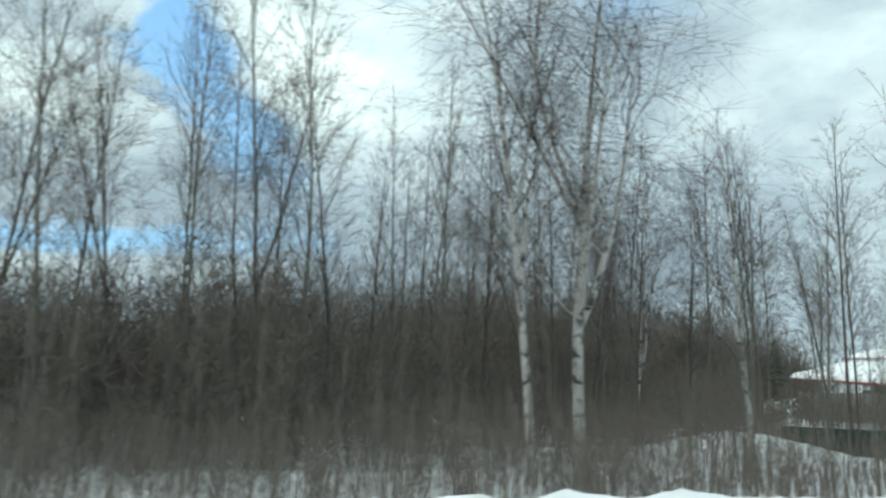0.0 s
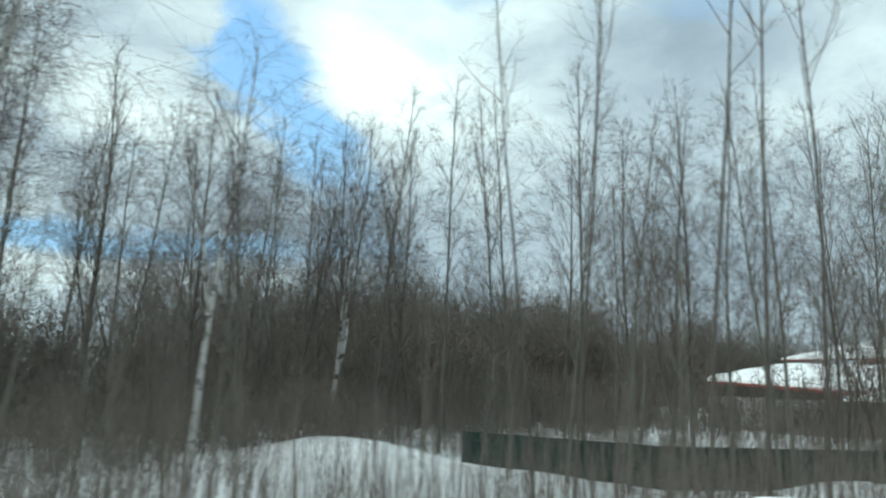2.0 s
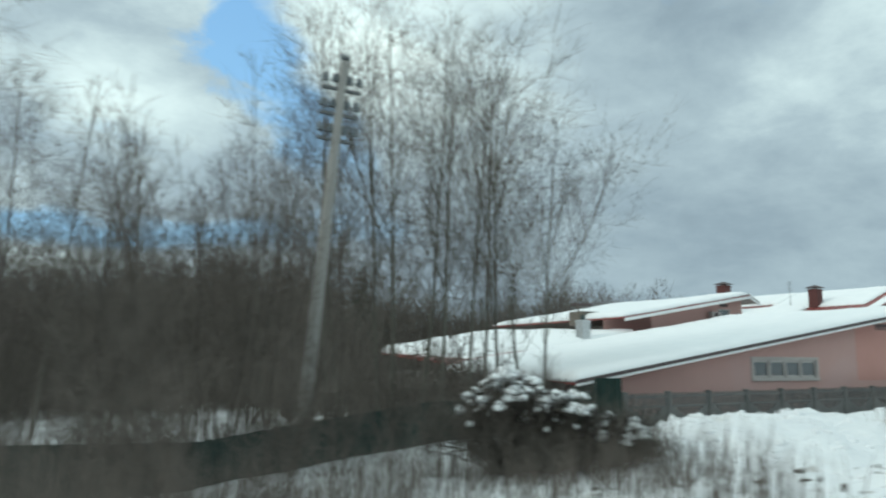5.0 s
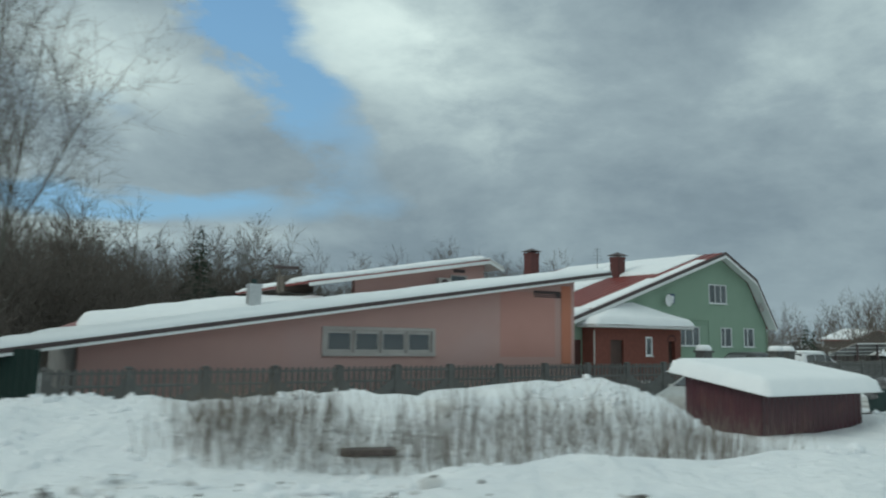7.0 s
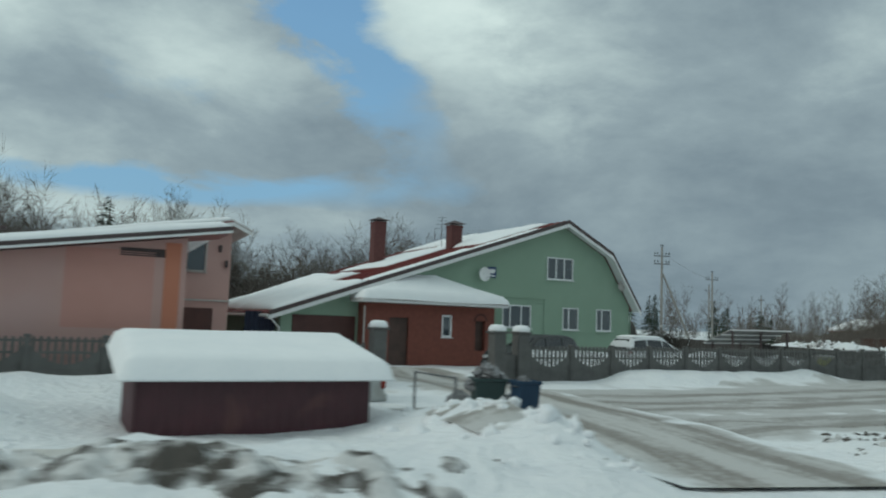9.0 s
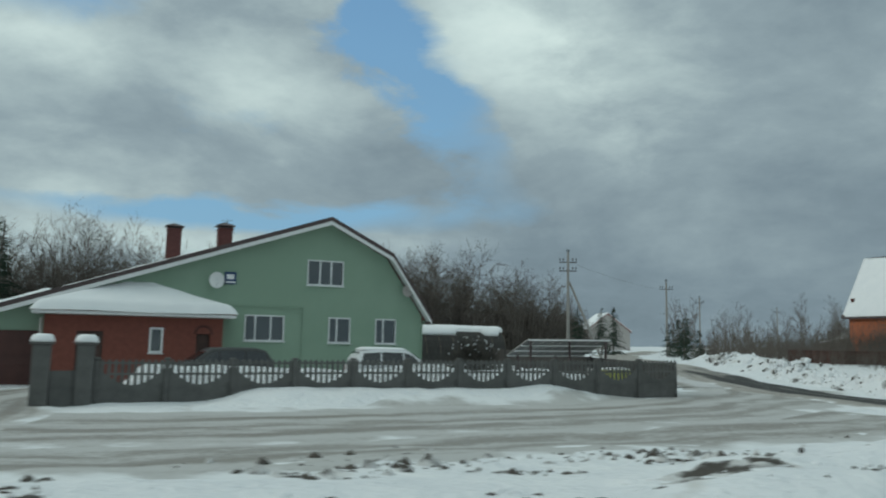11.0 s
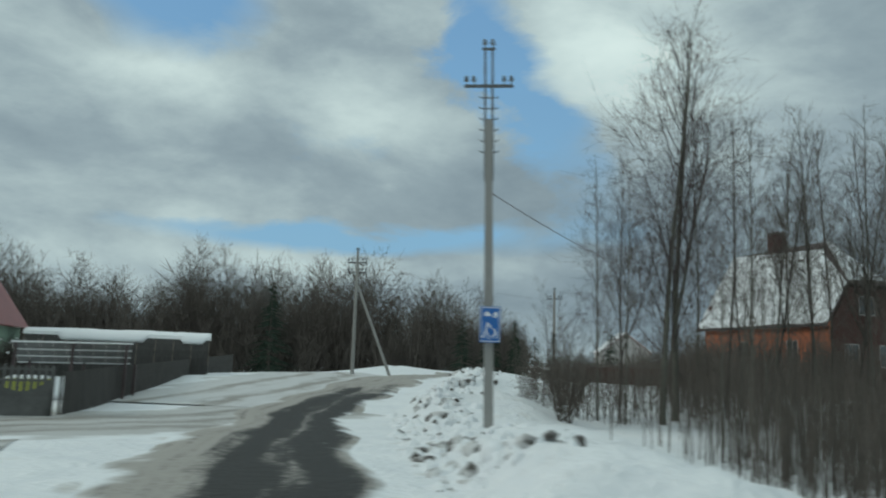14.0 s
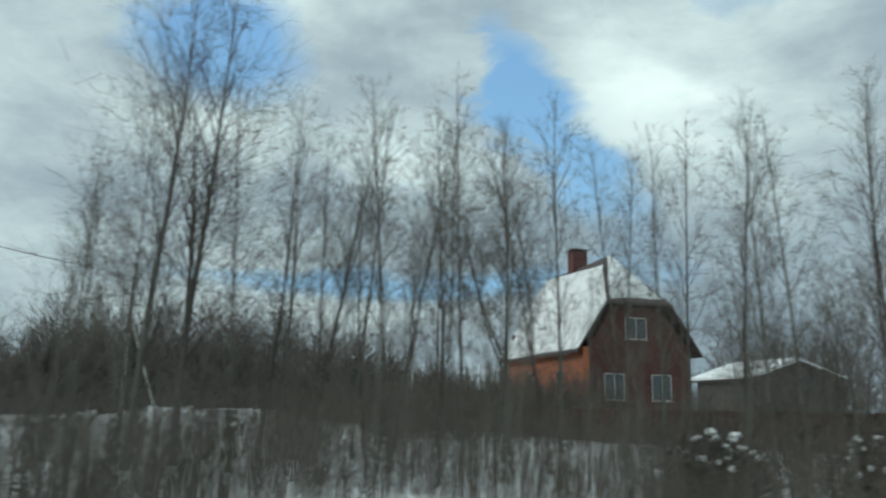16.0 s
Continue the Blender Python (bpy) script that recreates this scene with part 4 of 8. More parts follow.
def porch():
    """The brick porch with a hipped, snowy roof, built against the green house."""
    p = thing("brick_porch", "red brick porch with snow-covered hipped roof", "porch", pose(23.409, 55.633, 0.0, 0, 0, 37.8))
    x0, x1, y0 = -12.06, -4.79, -0.96
    holes = [(-10.8, -0.1, -9.75, 2.45), (-7.9, 1.55, -7.33, 2.66), (-5.93, 0.9, -5.33, 2.42)]
    make("wall", wall_with_holes([(x0, -0.4), (x0, 3.12), (x1, 3.12), (x1, -0.4)], holes, 0.25, Matrix.Translation((0, y0, 0))), BRICKRED, p)
    for x in (x0, x1 - 0.25):
        make("wall", MB().box(x, y0 + 0.252, -0.4, x + 0.25, -0.012, 3.12), BRICKRED, p)
    make("door", MB().box(-10.8, y0 + 0.12, -0.1, -9.75, y0 + 0.18, 2.45, bevel=0.01), WOODDOOR, p, "dark brown door")
    window(p, -7.9, 1.55, -7.33, 2.66, Matrix.Translation((0, y0 + 0.02, 0)), 1, None, FRAME, GLASS, 0.1, 0.09)
    # arched opening
    arch = MB()
    for k in range(9):
        a0, a1 = math.pi * k / 9, math.pi * (k + 1) / 9
        arch.prism([(-5.63 + 0.31 * math.cos(a0), 2.40 + 0.31 * math.sin(a0)), (-5.63 + 0.42 * math.cos(a0), 2.40 + 0.42 * math.sin(a0)), (-5.63 + 0.42 * math.cos(a1), 2.40 + 0.42 * math.sin(a1)), (-5.63 + 0.31 * math.cos(a1), 2.40 + 0.31 * math.sin(a1))], y0 - 0.02, y0 - 0.002)
    make("arch", arch, DARK_AND_SHADED_BRICK, p)
    make("niche", MB().box(-5.98, y0 + 0.27, 0.85, -5.28, y0 + 0.30, 2.48), WOODDOOR, p)
    e0, e1, ey = -12.5, -4.3, -1.6
    make("eave_trim", MB().box(e0, ey, 3.14, e1, -0.012, 3.29, bevel=0.02), WHITE, p, "white eaves board")
    ap = [(-9.0, -0.02, 4.3), (-7.2, -0.02, 4.3)]
    base = [(e0 - 0.02, ey - 0.02, 3.295), (e1 + 0.02, ey - 0.02, 3.295), (e1 + 0.02, -0.013, 3.295), (e0 - 0.02, -0.013, 3.295)]
    make("roof", MB().add(base + ap, [(0, 1, 5, 4), (1, 2, 5), (3, 0, 4), (2, 3, 4, 5), (3, 2, 1, 0)]), REDROOF, p)
    # snow dome over the hips
    nx, ny = 44, 14
    top = []
    for j in range(ny + 1):
        for i in range(nx + 1):
            u, v = i / nx, j / ny
            x = (e0 - 0.08) + (e1 - e0 + 0.16) * u
            y = (ey - 0.08) + (-0.02 - ey + 0.08) * v
            k = min((x - e0) / 3.6, (e1 - x) / 3.6, (y - ey) / 1.6)
            rim = min(u * nx, (1 - u) * nx, v * ny)
            z = 3.29 + 1.05 * max(0.0, min(1, k)) + (0.26 if rim > 0.5 else 0.02) + (0.10 if rim > 1.5 else 0.0) + 0.05 * float(lumps(x, y, 0.7))
            top.append((x, y, z))
    w = nx + 1
    f = [(j * w + i, j * w + i + 1, (j + 1) * w + i + 1, (j + 1) * w + i) for j in range(ny) for i in range(nx)]
    make("snow_cover", MB().add(top, f), ROOF_SNOW, p, "thick rounded snow", True)
    make("downpipe", MB().tube([(x0 - 0.1, y0 - 0.1, 2.95), (x0 - 0.1, y0 - 0.1, 0.1)], 0.045, 8), GREYTRIM, p)
    return p


def brick_house():
    h = thing("brick_house", "orange brick house with steep snowy roof and chimney", "house", pose(63.9, 86.7, 0.0, 0, 0, 40) @ Matrix.Diagonal((0.94, 0.80, 0.94, 1)))
    G, L_, e = 6.4, 14.2, 5.65
    side = Matrix(((0, 1, 0, 0), (1, 0, 0, 0), (0, 0, 1, 0), (0, 0, 0, 1)))
    side_holes = [(3.0, 3.0, 4.2, 4.5), (8.5, 3.0, 9.7, 4.5)]
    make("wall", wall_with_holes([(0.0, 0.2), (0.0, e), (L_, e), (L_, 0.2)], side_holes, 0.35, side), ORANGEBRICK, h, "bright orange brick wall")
    for a, b, c, d in side_holes:
        window(h, a, b, c, d, side, 2, None, GREYTRIM)
    holes = [(2.5, 6.15, 3.8, 7.35), (1.2, 2.9, 2.4, 4.3), (4.0, 2.9, 5.2, 4.3)]
    # the gable and walls away from the sun have their shade in the colour
    make("gable_wall", wall_with_holes([(0.352, 0.2), (0.352, e), (1.8, 7.9), (4.6, 7.9), (G, e), (G, 0.2)], holes, 0.35), DARK_AND_SHADED_BRICK, h, "brick gable with its shade put into a dark red colour")
    for a, b, c, d in holes:
        window(h, a, b, c, d, Matrix(), 2, None, GREYTRIM)
    make("wall", MB().box(G - 0.35, 0.352, 0.2, G, L_, e), DARK_AND_SHADED_BRICK, h)
    make("wall", MB().box(0.352, L_ - 0.35, 0.2, G - 0.352, L_, e + 1.6), DARK_AND_SHADED_BRICK, h)
    rz, o = 11.2, 0.5
    xl, xr, mid = -o, G + o, G / 2
    ze = e - 0.35
    hip = 3.6
    slope = (rz - ze) / (mid - xl)
    xk0, xk1 = 1.3, 5.1
    zk = ze + slope * (xk0 - xl) * 0.94
    leftq = [(xl, -o, ze), (xl, L_ + o, ze), (mid, L_ + o, rz), (mid, hip, rz), (xk0, -o, zk)]
    rightq = [(xr, -o, ze), (xr, L_ + o, ze), (mid, L_ + o, rz), (mid, hip, rz), (xk1, -o, zk)]
    for q, nm in ((leftq, "snowy long roof slope"), (rightq, "dark long roof slope")):
        n = len(q)
        make("roof", MB().add(q + [(x, y, z + 0.14) for x, y, z in q], [tuple(range(n)), tuple(range(2 * n - 1, n - 1, -1))] + [(i, (i + 1) % n, n + (i + 1) % n, n + i) for i in range(n)]), DARKTRIM, h, nm)
    front = [(xk0, -o, zk), (xk1, -o, zk), (mid, hip, rz)]
    make("roof", MB().add(front + [(x, y, z + 0.14) for x, y, z in front], [(0, 1, 2), (5, 4, 3), (0, 3, 4, 1), (1, 4, 5, 2), (2, 5, 3, 0)]), DARKTRIM, h, "dark hip over the gable")
    make("snow_cover", snow_sheet([(xl + 0.05, -0.2, ze + 0.18), (xl + 0.05, L_ + o, ze + 0.18), (mid - 0.1, L_ + o, rz + 0.1), (mid - 0.5, hip - 0.3, rz - 0.5)], 0.14, 36, 16, seed=8.0, ragged=0.4), ROOF_SNOW, h, "white snow", True)
    make("snow_cover", snow_sheet([(xl + 0.05, -0.42, ze + 0.17), (xl + 0.05, 0.1, ze + 0.17), (mid - 0.35, hip + 0.3, rz - 0.35), (xk0 - 0.05, -0.42, zk + 0.12)], 0.13, 8, 16, seed=5.0, ragged=0.3), ROOF_SNOW, h, "white snow", True)
    make("snow_cover", snow_sheet([(xk0 + 0.1, -o + 0.1, zk + 0.16), (xk1 - 0.1, -o + 0.1, zk + 0.16), (mid + 0.1, hip, rz + 0.12), (mid - 0.1, hip, rz + 0.12)], 0.12, 14, 10, seed=3.0, ragged=0.4), ROOF_SNOW, h, "white snow", True)
    chimney(h, mid + 0.2, 9.4, 10.2, 12.5, 1.0, CHIMBRICK, True)
    dorm = part_empty("dormer", h)
    make("dormer_roof", MB().prism([(4.2, 9.2), (6.4, 8.8), (6.4, 8.95), (4.2, 9.38)], 4.0, 7.0), DARKTRIM, dorm)
    # shade is in this wall's colour as well
    make("dormer_wall", MB().box(4.4, 4.3, 7.2, 6.0, 6.7, 8.85), DARK_AND_SHADED_BRICK, dorm)
    return h


# ---- plants ----
def tube_arrays(pts, radii, sides):
    """Corner and triangle-free square arrays of one thin limb."""
    pts = np.asarray(pts, float)
    d = np.gradient(pts, axis=0)
    d /= np.linalg.norm(d, axis=1)[:, None] + 1e-9
    ref = np.where(np.abs(d[:, 2:3]) > 0.9, [[1.0, 0, 0]], [[0, 0, 1.0]])
    a = np.cross(d, ref)
    a /= np.linalg.norm(a, axis=1)[:, None] + 1e-9
    c = np.cross(d, a)
    if sides == 2:
        v = np.stack([pts - a * np.asarray(radii)[:, None], pts + a * np.asarray(radii)[:, None]], 1)
        i = np.arange(len(pts) * 2).reshape(-1, 2)
        return v.reshape(-1, 3), np.stack([i[:-1, 0], i[:-1, 1], i[1:, 1], i[1:, 0]], -1)
    th = np.arange(sides) * math.tau / sides
    v = pts[:, None] + np.asarray(radii)[:, None, None] * (np.cos(th)[None, :, None] * a[:, None] + np.sin(th)[None, :, None] * c[:, None])
    n = len(pts)
    i = np.arange(n * sides).reshape(n, sides)
    f = np.stack([i[:-1], np.roll(i[:-1], -1, 1), np.roll(i[1:], -1, 1), i[1:]], -1).reshape(-1, 4)
    return v.reshape(-1, 3), f


class Limbs:
    def __init__(self):
        self.v, self.f, self.n, self.tips = [], [], 0, []

    def tip(self, a, b, r):
        """A fine straight twig: one long triangle."""
        self.tips.append((*a, *b, r))

    def put(self, pts, radii, sides=3):
        v, f = tube_arrays(pts, radii, sides)
        self.v.append(v)
        self.f.append(f + self.n)
        self.n += len(v)

    def arrays(self):
        v, f = np.concatenate(self.v), np.concatenate(self.f)
        if not self.tips:
            return v, f
        t = np.array(self.tips)
        a, b, r = t[:, :3], t[:, 3:6], t[:, 6:]
        k = np.arange(len(t))[:, None] * 2.399
        side = np.cross(b - a, np.concatenate([np.cos(k), np.sin(k), 0.3 * np.cos(k * 1.7)], 1))
        side *= r / (np.linalg.norm(side, axis=1)[:, None] + 1e-9)
        tv = np.stack([a - side, a + side, b], 1).reshape(-1, 3)
        tf = np.arange(len(tv)).reshape(-1, 3) + len(v)
        return np.concatenate([v, tv]), np.concatenate([f[:, :3], f[:, [0, 2, 3]], tf])


def grow(rng, start, way, length, bend, lift, n):
    """A wandering limb: n+1 points."""
    p, d, out = np.array(start, float), np.array(way, float), [np.array(start, float)]
    for _ in range(n):
        d = d + rng.normal(0, bend, 3) + np.array([0, 0, lift])
        d /= np.linalg.norm(d)
        p = p + d * length / n
        out.append(p.copy())
    return np.array(out)


def tree_limbs(seed, h, r0, first=0.3, count=40, spread_=0.9, reach=0.28, twigs=6, fine=2, droop=0.0, lean=0.02, up=0.05, forks=0, sides=6, twig_r=0.006, thin=3, pale=False, apart=0.35):
    """A bare tree: trunk limbs and crown twigs. droop: how far the twigs hang."""
    rng = np.random.default_rng(seed)
    trunk, crown = Limbs(), Limbs()
    stems = []
    base = grow(rng, (0, 0, -0.4), (rng.normal(0, lean), rng.normal(0, lean), 1), h + 0.4, 0.020, 0.02, 12)
    rad = r0 * (1 - np.linspace(0, 1, 13)) ** 0.85 + 0.008
    rad[0] *= 1.25
    trunk.put(base, rad, sides)
    stems.append((base, rad, first, 1.0))
    for k in range(forks):
        i = rng.integers(3, 6)
        a = rng.uniform(0, math.tau)
        s = grow(rng, base[i], (apart * math.cos(a), apart * math.sin(a), 1), h * rng.uniform(0.45, 0.6), 0.06, 0.06, 9)
        r = rad[i] * 0.7 * (1 - np.linspace(0, 1, 10)) ** 0.85 + 0.007
        trunk.put(s, r, 5)
        stems.append((s, r, 0.25, 0.6))
    for base, rad, f0, share in stems:
        n, L = len(base) - 1, np.linalg.norm(base[-1] - base[0])
        for k in range(int(count * share)):
            q = f0 + (0.985 - f0) * ((k + rng.uniform(0, 0.8)) / (count * share))
            i, w = min(n - 1, int(q * n)), q * n - min(n - 1, int(q * n))
            p = base[i] * (1 - w) + base[i + 1] * w
            r = rad[i] * (1 - w) + rad[i + 1] * w
            a = k * 2.4 + rng.normal(0, 0.5)
            shape = math.sin(min(1.0, (1 - q) / (1 - f0) * 1.15 + 0.12) * math.pi * 0.62)
            ln = h * reach * shape * rng.uniform(0.55, 1.15) * (0.7 + 0.3 * share)
            el = spread_ * rng.uniform(0.7, 1.25) * (0.75 + 0.35 * (1 - q))
            d = (math.sin(el) * math.cos(a), math.sin(el) * math.sin(a), math.cos(el))
            limb = grow(rng, p, d, ln, 0.13, up - droop * 0.10, 5)
            lr = min(r * 0.42, 0.016 * h / 12) * (1 - np.linspace(0, 1, 6)) ** 0.8 + twig_r
            (trunk if lr[0] > 0.022 and not pale else crown).put(limb, lr, max(2, thin))
            for j in range(max(2, round(twigs * (0.25 + 0.85 * shape * min(1.0, 1.6 * (1.05 - q)))))):
                u = rng.uniform(0.22, 1.0)
                ii = min(4, int(u * 5))
                pp = limb[ii] + (limb[ii + 1] - limb[ii]) * (u * 5 - ii)
                dd = (limb[ii + 1] - limb[ii]) / (np.linalg.norm(limb[ii + 1] - limb[ii]) + 1e-9) + rng.normal(0, 0.5, 3) + np.array([0, 0, 0.12 - droop * 0.25])
                dd /= np.linalg.norm(dd)
                tl = ln * rng.uniform(0.22, 0.5) + 0.12
                tw = grow(rng, pp, dd, tl, 0.16, 0.03 - droop * 0.2, 3)
                crown.put(tw, np.array([0.9, 0.75, 0.6, 0.4]) * twig_r, thin)
                for _ in range(fine):
                    u2 = rng.integers(1, 4)
                    d3 = dd + rng.normal(0, 0.55, 3) + np.array([0, 0, 0.05 - droop * 0.9])
                    d3 /= np.linalg.norm(d3)
                    crown.tip(tw[u2], tw[u2] + d3 * (tl * rng.uniform(0.4, 0.9) + 0.1 + droop * 0.45), 0.75 * twig_r)
    return trunk.arrays(), crown.arrays()


def shrub_limbs(seed, h, stems=9, fan=0.35, twigs=10, fine=2, r0=0.035, twig_r=0.006, thin=3, segs=9):
    """Many stems from one root, fanning out."""
    rng = np.random.default_rng(seed)
    trunk, crown = Limbs(), Limbs()
    for s in range(stems):
        a, t = rng.uniform(0, math.tau), abs(rng.normal(0, fan)) + 0.05
        L = h * rng.uniform(0.65, 1.05)
        st = grow(rng, (0.15 * math.cos(a), 0.15 * math.sin(a), -0.3), (math.sin(t) * math.cos(a), math.sin(t) * math.sin(a), math.cos(t)), L, 0.06, 0.03, segs)
        sr = r0 * rng.uniform(0.6, 1.1) * (1 - np.linspace(0, 1, segs + 1)) ** 0.8 + twig_r
        trunk.put(st, sr, 5 if thin == 3 else 3)
        for k in range(twigs):
            u = rng.uniform(0.2, 0.98)
            i = min(segs - 1, int(u * segs))
            p = st[i] + (st[i + 1] - st[i]) * (u * segs - i)
            b = rng.uniform(0, math.tau)
            d = np.array([math.cos(b) * 0.75, math.sin(b) * 0.75, 0.75 + rng.uniform(0, 0.5)])
            d /= np.linalg.norm(d)
            ln = L * (1.05 - u) * rng.uniform(0.3, 0.55) + 0.2
            tw = grow(rng, p, d, ln, 0.12, 0.04, 4)
            crown.put(tw, np.array([1.5, 1.2, 1.0, 0.8, 0.5]) * twig_r, thin)
            for _ in range(fine):
                j = rng.integers(1, 4)
                d3 = d + rng.normal(0, 0.5, 3)
                d3 /= np.linalg.norm(d3)
                crown.tip(tw[j], tw[j] + d3 * (ln * rng.uniform(0.3, 0.6) + 0.08), 0.9 * twig_r)
    return trunk.arrays(), crown.arrays()


def far_limbs(seed, h, r0, limbs=18, twigs=8, fine=3, reach=0.2, first=0.2, spread_=0.6, w=0.014):
    """A cheap bare tree of ribbons for far woods: many straight fine twigs."""
    rng = np.random.default_rng(seed)
    base = grow(rng, (0, 0, -0.4), (rng.normal(0, 0.04), rng.normal(0, 0.04), 1), h + 0.4, 0.05, 0.02, 6)
    out = Limbs()
    out.put(base, r0 * (1 - np.linspace(0, 1, 7)) ** 1.2 + 0.005, 3)
    for k in range(limbs):
        q = first + (0.97 - first) * (k + rng.uniform(0, 0.8)) / limbs
        i = min(5, int(q * 6))
        p = base[i] + (base[i + 1] - base[i]) * (q * 6 - i)
        a, e = k * 2.4 + rng.normal(0, 0.5), spread_ * rng.uniform(0.6, 1.3)
        ln = h * reach * math.sin(min(1.0, (1 - q) * 1.5 + 0.15) * math.pi * 0.6) * rng.uniform(0.6, 1.15)
        limb = grow(rng, p, (math.sin(e) * math.cos(a), math.sin(e) * math.sin(a), math.cos(e)), ln, 0.10, 0.02, 2)
        out.put(limb, np.array([1.2, 0.8, 0.45]) * w * (1.3 - 0.8 * q), 2)
        for _ in range(max(3, round(twigs * (1.25 - 0.9 * q)))):
            u = rng.uniform(0.15, 1.0) * 2
            j = min(1, int(u))
            pp = limb[j] + (limb[j + 1] - limb[j]) * (u - j)
            d = np.array([math.sin(e) * math.cos(a), math.sin(e) * math.sin(a), math.cos(e)]) + rng.normal(0, 0.55, 3)
            d /= np.linalg.norm(d)
            tl = ln * rng.uniform(0.35, 0.75) + 0.15
            out.tip(pp, pp + d * tl, 1.25 * w * (1.9 - 1.45 * q))
    return out.arrays()


def far_shrub(seed, h, stems=5, twigs=8, fine=3, fan=0.28, w=0.010):
    rng = np.random.default_rng(seed)
    out = Limbs()
    for _ in range(stems):
        a, t = rng.uniform(0, math.tau), abs(rng.normal(0, fan)) + 0.04
        L = h * rng.uniform(0.6, 1.05)
        st = grow(rng, (0.3 * math.cos(a), 0.3 * math.sin(a), -0.2), (math.sin(t) * math.cos(a), math.sin(t) * math.sin(a), math.cos(t)), L, 0.08, 0.02, 3)
        out.put(st, np.array([1.5, 1.2, 0.8, 0.35]) * w, 2)
        for _ in range(twigs):
            u = rng.uniform(0.15, 1.0) * 3
            j = min(2, int(u))
            pp = st[j] + (st[j + 1] - st[j]) * (u - j)
            d = rng.normal(0, 0.55, 3) + np.array([0, 0, 0.75])
            d /= np.linalg.norm(d)
            tl = L * (1.1 - u / 3) * rng.uniform(0.2, 0.4) + 0.2
            out.tip(pp, pp + d * tl, 1.15 * w)
            for _ in range(fine):
                d2 = d + rng.normal(0, 0.5, 3)
                d2 /= np.linalg.norm(d2)
                p2 = pp + d * tl * rng.uniform(0.2, 1.0)
                out.tip(p2, p2 + d2 * (tl * rng.uniform(0.3, 0.8) + 0.08), 0.85 * w)
    return out.arrays()


def plant(name, limbs, bark, twig, label, category):
    """A plant as a thing with trunk and crown, to be copied."""
    (tv, tf), (cv, cf) = limbs
    ob = thing(name, label, category)
    t = new("trunk", raw_mesh("trunk", tv, tf, bark, True))
    c = new("crown", raw_mesh("crown", cv, cf, twig, False))
    t.parent = c.parent = ob
    return ob


def stand(proto, x, y, turn, size=1.0, tilt=(0, 0), sink=0.0, label=""):
    ob = copy_thing(proto, Matrix())
    ob.matrix_basis = Matrix.Translation((x, y, spot(x, y) - sink)) @ Euler((radians(tilt[0]), radians(tilt[1]), radians(turn))).to_matrix().to_4x4() @ Matrix.Diagonal((size, size, size, 1))
    if label:
        ob["label"] = label
    return ob


def drop_proto(proto):
    for o in (*proto.children_recursive, proto):
        bpy.data.objects.remove(o)


def lattice(limbs, rows):
    """One joined mesh of many plants: rows of (which, x, y, z, turn, size)."""
    vs, fs, n = [], [], 0
    for w, x, y, z, turn, size in rows:
        for v, f in limbs[w]:
            c, s = math.cos(turn) * size, math.sin(turn) * size
            vs.append(np.stack([v[:, 0] * c - v[:, 1] * s + x, v[:, 0] * s + v[:, 1] * c + y, v[:, 2] * size + z], -1))
            fs.append(f + n)
            n += len(v)
    return np.concatenate(vs), np.concatenate(fs)


